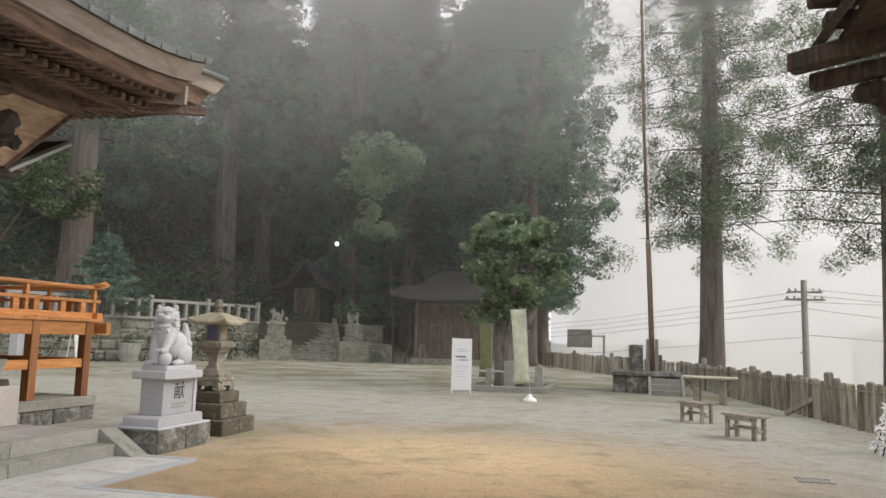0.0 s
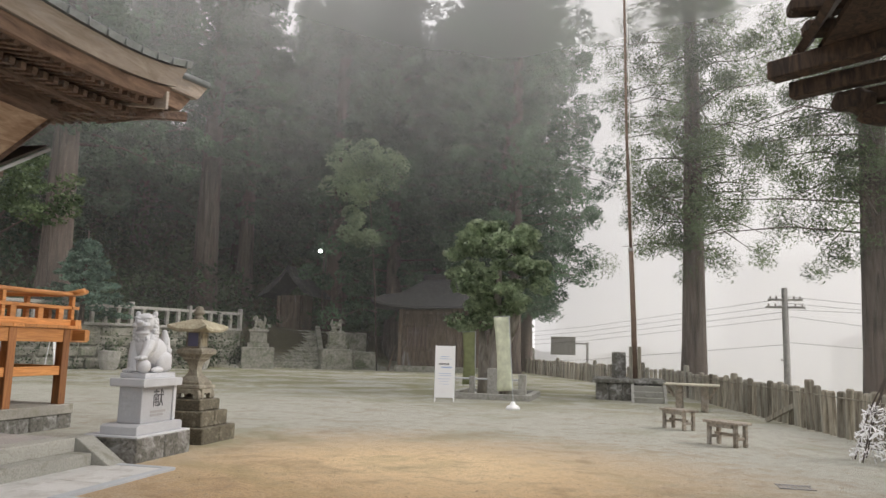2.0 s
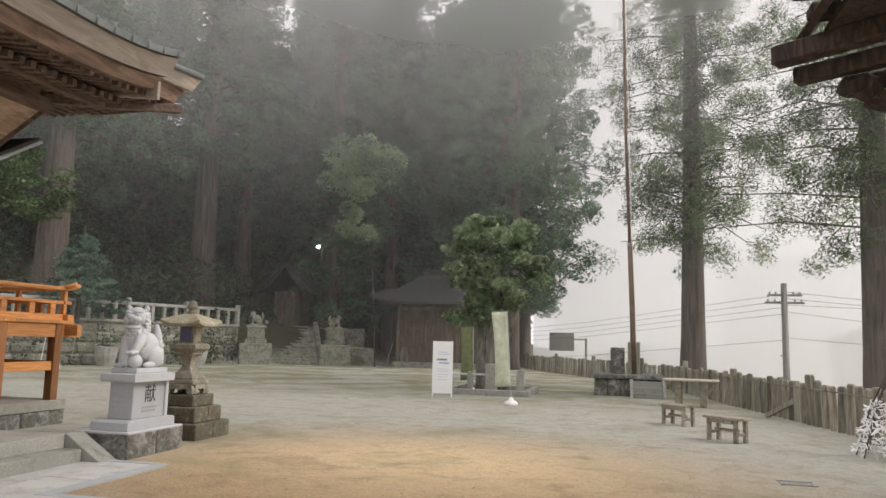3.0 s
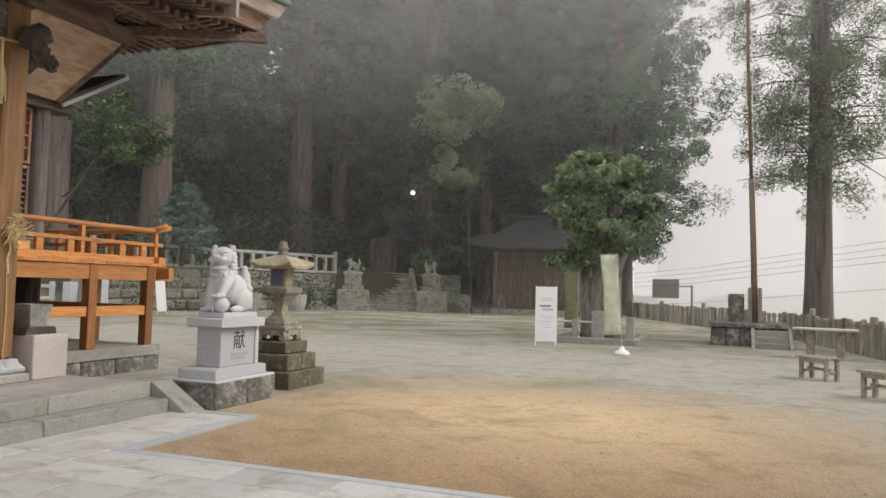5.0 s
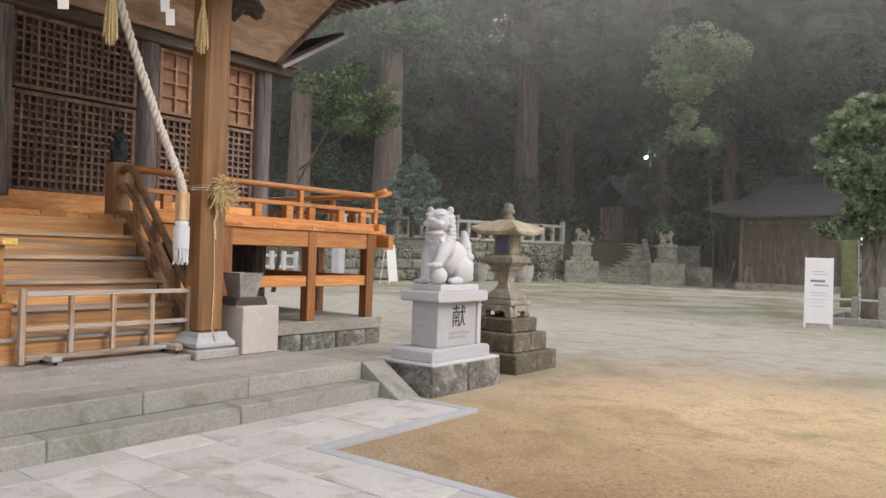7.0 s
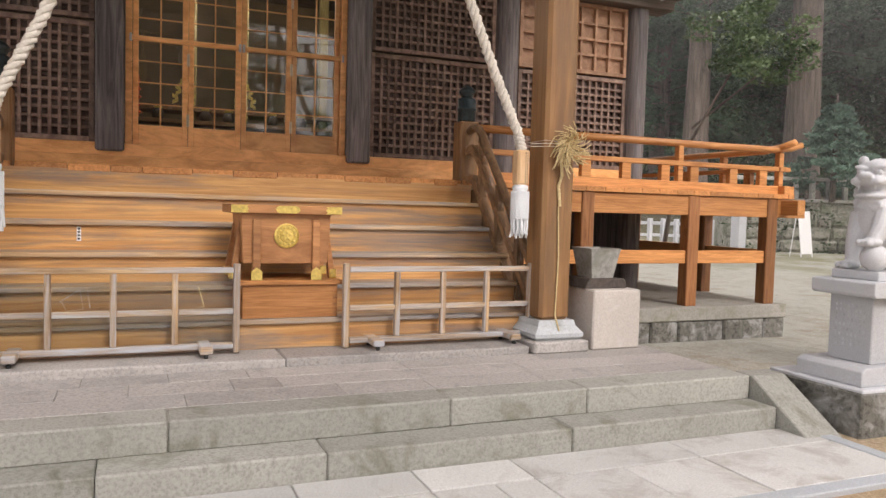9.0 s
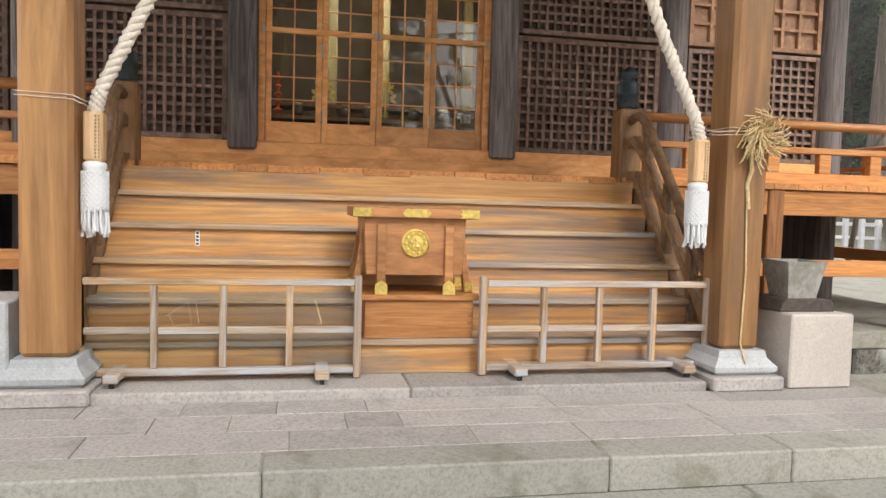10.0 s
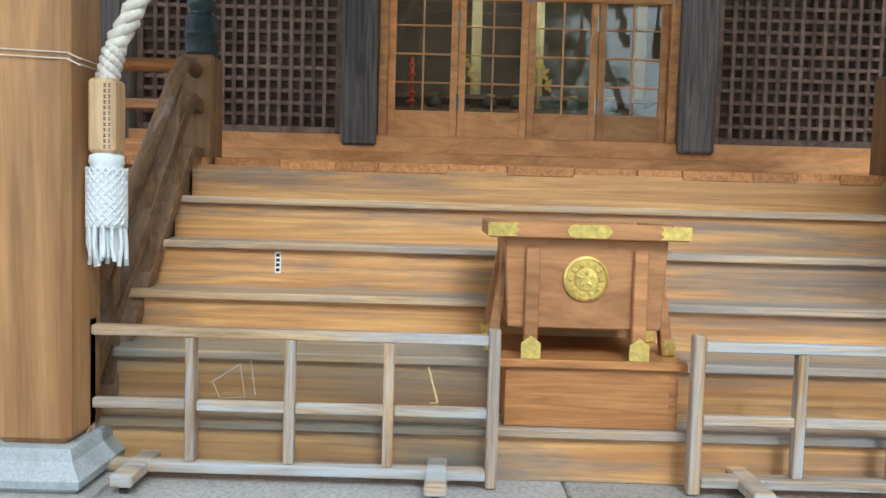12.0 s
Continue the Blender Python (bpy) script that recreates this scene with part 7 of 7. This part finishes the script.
SPOTS = [(-28.9, 34.1, 0), (-27.3, 46.4, 0), (-28.5, 53.7, 1), (-20.6, 53.3, 0), (-18.5, 60.1, 2), (-11.3, 59.9, 0), (-7.6, 51.5, 4), (-6.6, 48.8, 4), (-16.0, 52.8, 3), (-9.6, 54.6, 4),
         (-36.5, 51.5, 3), (-43.0, 46.0, 3), (-38.0, 43.5, 3), (-41.0, 37.0, 3), (-37.5, 33.0, 3), (-31.0, 57.5, 3), (-34.5, 61, 3), (-25.0, 60.5, 3), (-23.5, 66, 3), (-19.5, 67, 3), (-14.5, 62, 3), (-12.5, 67, 3), (-7.0, 59.0, 4), (-45, 54, 3), (-30.0, 67, 3), (-49, 40, 3), (-39.5, 57, 3), (-27.5, 63, 3), (-33.0, 31.5, 1)]
for x, y, i in SPOTS:
    z = terrain(x, y)
    plant("cedar_tree", "tall dark cedar with reddish trunk standing in fog", CEDARS[i], x, y, z - 0.2, rt.uniform(0, 360), rt.uniform(0.92, 1.08))
OPEN = [cedar(7, 30, 7.1, 4.1, 104, 330, 0.15, 0.58, "cedar_backlit", 0.12, 2, blade=0.24), cedar(8, 30, 7.4, 5.0, 116, 330, 0.15, 0.62, "cedar_backlit", 0.05, 2, blade=0.24)]
plant("cedar_tree", "tall slender cedar behind the log fence", OPEN[0], 3.1, 34.8, -1.2, 40, 1.0, "cedars by the fence")
plant("cedar_tree", "tall slender cedar behind the log fence", OPEN[1], 8.75, 29.2, -1.6, 200, 1.0, "cedars by the fence")
# added cedars out of view; the near ones darken what the door panes reflect
for x, y, i in ((17, 0.5, 3), (18, 6.0, 3), (21, 8.8, 3), (34, 28, 1), (21, -9, 2), (30, 4, 3), (10, -20, 1)):
    plant("cedar_tree", "unseen cedar added on the open side for the door reflections", CEDARS[i], x, y, -0.3, rt.uniform(0, 360), 0.9)


def broadleaf(name, label, x, y, z, trunk_lines, clumps, per, size, material, bark="pale_bark", seed=1, aspect=0.55, group=""):
    rng = np.random.default_rng(seed)
    t = thing(name, label, "tree", (x, y, z), group)
    bm = bmesh.new()
    for pts, rad in trunk_lines:
        tube(pts, rad, 10, bm)
    part("trunk", rumple(bm, 0.04, 2.0), bark, t, local=True, smooth=True)
    v, f = in_clumps(clumps, per, rng, size, aspect, 0.15, 0.5)
    me = leaf_mesh("crown", v, f, material)
    piece("crown", me, t, Matrix.Identity(4))
    return t


rb2 = random.Random(6)
cl = []
for k in range(72):
    a, h = rb2.uniform(0, 2 * math.pi), rb2.uniform(0, 1)
    q = 1.58 * math.sin(math.pi * (0.06 + 0.80 * h)) ** 0.8 * rb2.uniform(0.45, 1.12)
    cl.append(((q * math.cos(a), q * math.sin(a), 2.65 + 2.95 * h), (rb2.uniform(0.26, 0.48), rb2.uniform(0.26, 0.48), rb2.uniform(0.16, 0.30))))
for c in ((-1.3, 0, 2.45), (-0.9, -0.3, 2.3), (-0.4, -0.4, 2.4), (1.5, 0.1, 3.6)):
    cl.append((c, (0.42, 0.35, 0.28)))
broadleaf("evergreen_tree", "round-headed glossy evergreen in a stone-edged bed", -3.95, 25.4, 0.0,
          [([(0, 0, -0.1), (-0.1, 0, 0.9), (0.0, 0, 2.2), (0.1, 0, 4.4)], [0.30, 0.22, 0.18, 0.06]), ([(0.25, 0.1, -0.1), (0.2, 0, 1.2), (0.62, 0, 2.5), (0.95, 0, 3.2)], [0.22, 0.16, 0.15, 0.08]), ([(-0.3, -0.1, -0.1), (-0.35, 0, 1.0), (-0.5, 0, 2.4)], [0.26, 0.2, 0.08]), ([(0.5, -0.05, 2.0), (0.85, -0.1, 2.9)], [0.13, 0.08])],
          cl, 210, 0.15, "broad", seed=31)
bed = thing("tree_bed", "low stone-edged bed with short stone posts round the tree", "tree bed", (-3.9, 25.2, 0))
part("edge", join(join(box(-5.25, -2.6, 23.75, 23.95, -0.05, 0.18, 0.02), box(-5.25, -2.6, 26.6, 26.8, -0.05, 0.18, 0.02)), join(box(-5.25, -5.05, 23.96, 26.59, -0.05, 0.18, 0.02), box(-2.8, -2.6, 23.96, 26.59, -0.05, 0.18, 0.02))), "grey_stone", bed)
for x, h, w in ((-3.75, 0.95, 0.17), (-2.85, 0.80, 0.12), (-5.1, 0.8, 0.10), (-4.4, 0.7, 0.08)):
    part("post", box(x - w, x + w, 23.78, 23.92, 0.15, h, 0.015), "grey_stone", bed)
part("rail", tube([(-5.1, 23.85, 0.62), (-2.85, 23.85, 0.62)], 0.03, 8), "granite", bed)

# lighter young tree before the forest edge
cl = [((rb2.uniform(-1.9, 1.9), rb2.uniform(-1.5, 1.5), 11.6 + rb2.uniform(-1.5, 1.7)), (0.8, 0.8, 0.6)) for k in range(30)]
cl += [((rb2.uniform(-1.2, 0.7), rb2.uniform(-0.8, 0.8), 8.6 + rb2.uniform(-1.0, 1.0)), (0.55, 0.55, 0.5)) for k in range(9)]
broadleaf("young_tree", "pale young tree with tufted crown at the forest edge", -14.6, 42.6, 0.0, [([(0.3, 2.0, 0), (0.3, 1.0, 5), (0, 0, 11.5)], [0.05, 0.045, 0.02])], cl, 190, 0.24, "cedar_light", "bark", 33, 0.4)
# conifer shrub above the wall
cl = []
for k in range(26):
    h = k / 25
    for s in range(4):
        a = rb2.uniform(0, 2 * math.pi)
        q = 2.3 * (1 - h) ** 0.8 * rb2.uniform(0.5, 1.0)
        cl.append(((q * math.cos(a), q * math.sin(a), 0.4 + 3.6 * h), (0.5, 0.5, 0.12)))
broadleaf("spreading_conifer", "layered blue-green conifer shrub above the wall", -25.6, 32.6, 2.2, [([(0, 0, 0), (0, 0, 4.6)], [0.14, 0.03])], cl, 60, 0.26, "teal", "bark", 35, 0.35)
# evergreen beside the hall
cl = [((rb2.uniform(-1.2, 1.5), rb2.uniform(-1.2, 1.2), 6.1 + rb2.uniform(-0.9, 1.0)), (0.5, 0.5, 0.20)) for k in range(34)]
broadleaf("camellia_tree", "dark glossy evergreen leaning out beside the hall", -18.3, 20.6, 0.0, [([(-2.2, -1.0, 0), (-1.9, -0.8, 3.0), (-0.2, 0, 6.2)], [0.08, 0.06, 0.02]), ([(-1.6, -0.6, 4), (0.7, 0.4, 5.8)], [0.035, 0.012])], cl, 120, 0.13, "camellia", "bark", 37)

# undergrowth on the slope, past counting
rng = np.random.default_rng(5)
cs = []
for k in range(420):
    x, y = rng.uniform(-46, -8), rng.uniform(24, 66)
    back = (-24.6 - x) * 0.85 + (y - 36.5) * 0.52
    if back < 2.2 or (-21.5 < x < -15.5 and y < 52):
        continue
    z = terrain(x, y)
    q = rng.uniform(0.5, 1.3)
    n = 70
    d = rng.normal(size=(n, 3)) * np.array([q, q, q * 0.55])
    d[:, 2] = np.abs(d[:, 2])
    cs.append(np.array([x, y, z]) + d)
cs = np.concatenate(cs)
v, f = sprays(cs, 0.28 + 0.3 * rng.random(len(cs)), rng, 0.4)
ug = new("undergrowth", leaf_mesh("undergrowth", v, f, "under"))
tagged(ug, "dark fern and shrub undergrowth on the wooded slope", "undergrowth", kind="stuff")

cs = []
for k in range(170):
    x, y = rng.uniform(-50, -9), rng.uniform(24, 68)
    back = (-24.6 - x) * 0.85 + (y - 36.5) * 0.52
    if back < 5.5 or (-21.5 < x < -16.5 and y < 52):
        continue
    z = terrain(x, y)
    h = rng.uniform(2.5, 7.0)
    n = 260
    d = rng.normal(size=(n, 3)) * np.array([1.3, 1.3, 0.0])
    d[:, 2] = rng.uniform(0.3, h, n)
    d[:, :2] *= (1 - 0.75 * d[:, 2] / h)[:, None] + 0.15
    cs.append(np.array([x, y, z]) + d)
cs = np.concatenate(cs)
v, f = sprays(cs, 0.3 + 0.3 * rng.random(len(cs)), rng, 0.35, 0.2)
us = new("understory", leaf_mesh("understory", v, f, "under"))
tagged(us, "dense dark saplings under the forest cedars", "undergrowth", kind="stuff")

# ivy and weeds on the retaining wall
cs = []
for k in range(60):
    s, z = rng.uniform(0, 1), rng.uniform(0.0, 2.0)
    c = np.array([-27.4 + 5.5 * s + 0.15, 28.6 + 13.2 * s - 0.12, z])
    cs.append(c + rng.normal(size=(60, 3)) * np.array([0.25, 0.3, 0.28]))
cs = np.concatenate(cs)
cs[:, 2] = np.maximum(cs[:, 2], 0.02)
v, f = sprays(cs, 0.10 + 0.12 * rng.random(len(cs)), rng, 0.5)
iv = new("wall_ivy", leaf_mesh("wall_ivy", v, f, "under"))
tagged(iv, "ivy and weeds clinging to the retaining wall", "ivy", kind="stuff")

# twigs and dead leaves lying about
rng = np.random.default_rng(9)
n = 2600
c = np.stack([rng.uniform(-6, 5, n), rng.uniform(7.6, 22, n), np.full(n, 0.008)], 1)
keep = ~((c[:, 0] < -5.0) & (c[:, 1] < 12.6))
c = c[keep]
n = len(c)
a = rng.uniform(0, 2 * np.pi, n)
s = 0.007 + 0.022 * rng.random(n) ** 2.5
u = np.stack([np.cos(a) * s, np.sin(a) * s, rng.uniform(-0.004, 0.006, n)], 1)
w = np.stack([-np.sin(a) * s * 0.5, np.cos(a) * s * 0.5, np.zeros(n)], 1)
v = np.stack([c - u, c + w, c + u, c - w], 1).reshape(-1, 3)
lt = new("fallen_leaves", leaf_mesh("fallen_leaves", v, np.arange(4 * n).reshape(-1, 4), "rail_brown"))
tagged(lt, "scattered dead leaves and twigs on the bare earth", "litter", kind="stuff")

# pebbles on the bare earth
rng = np.random.default_rng(19)
n = 4500
c = np.stack([rng.uniform(-5.1, 4, n), 7.5 + 9 * rng.random(n) ** 1.5, np.zeros(n)], 1)
s = rng.uniform(0.003, 0.011, n)[:, None]
oct_v = np.array([(1, 0, 0), (0, 1, 0), (-1, 0, 0), (0, -1, 0), (0, 0, 0.7), (0, 0, -0.4)])
v = (c[:, None, :] + oct_v[None] * s[:, None, :] * rng.uniform(0.7, 1.3, (n, 1, 3))).reshape(-1, 3)
tri = np.array([(0, 1, 4), (1, 2, 4), (2, 3, 4), (3, 0, 4), (1, 0, 5), (2, 1, 5), (3, 2, 5), (0, 3, 5)])
f = (tri[None] + 6 * np.arange(n)[:, None, None]).reshape(-1, 3)
pb = raw("pebbles", v.tolist(), f.tolist(), "pebble")
tagged(pb, "small pale pebbles strewn on the bare earth", "pebbles", kind="stuff")
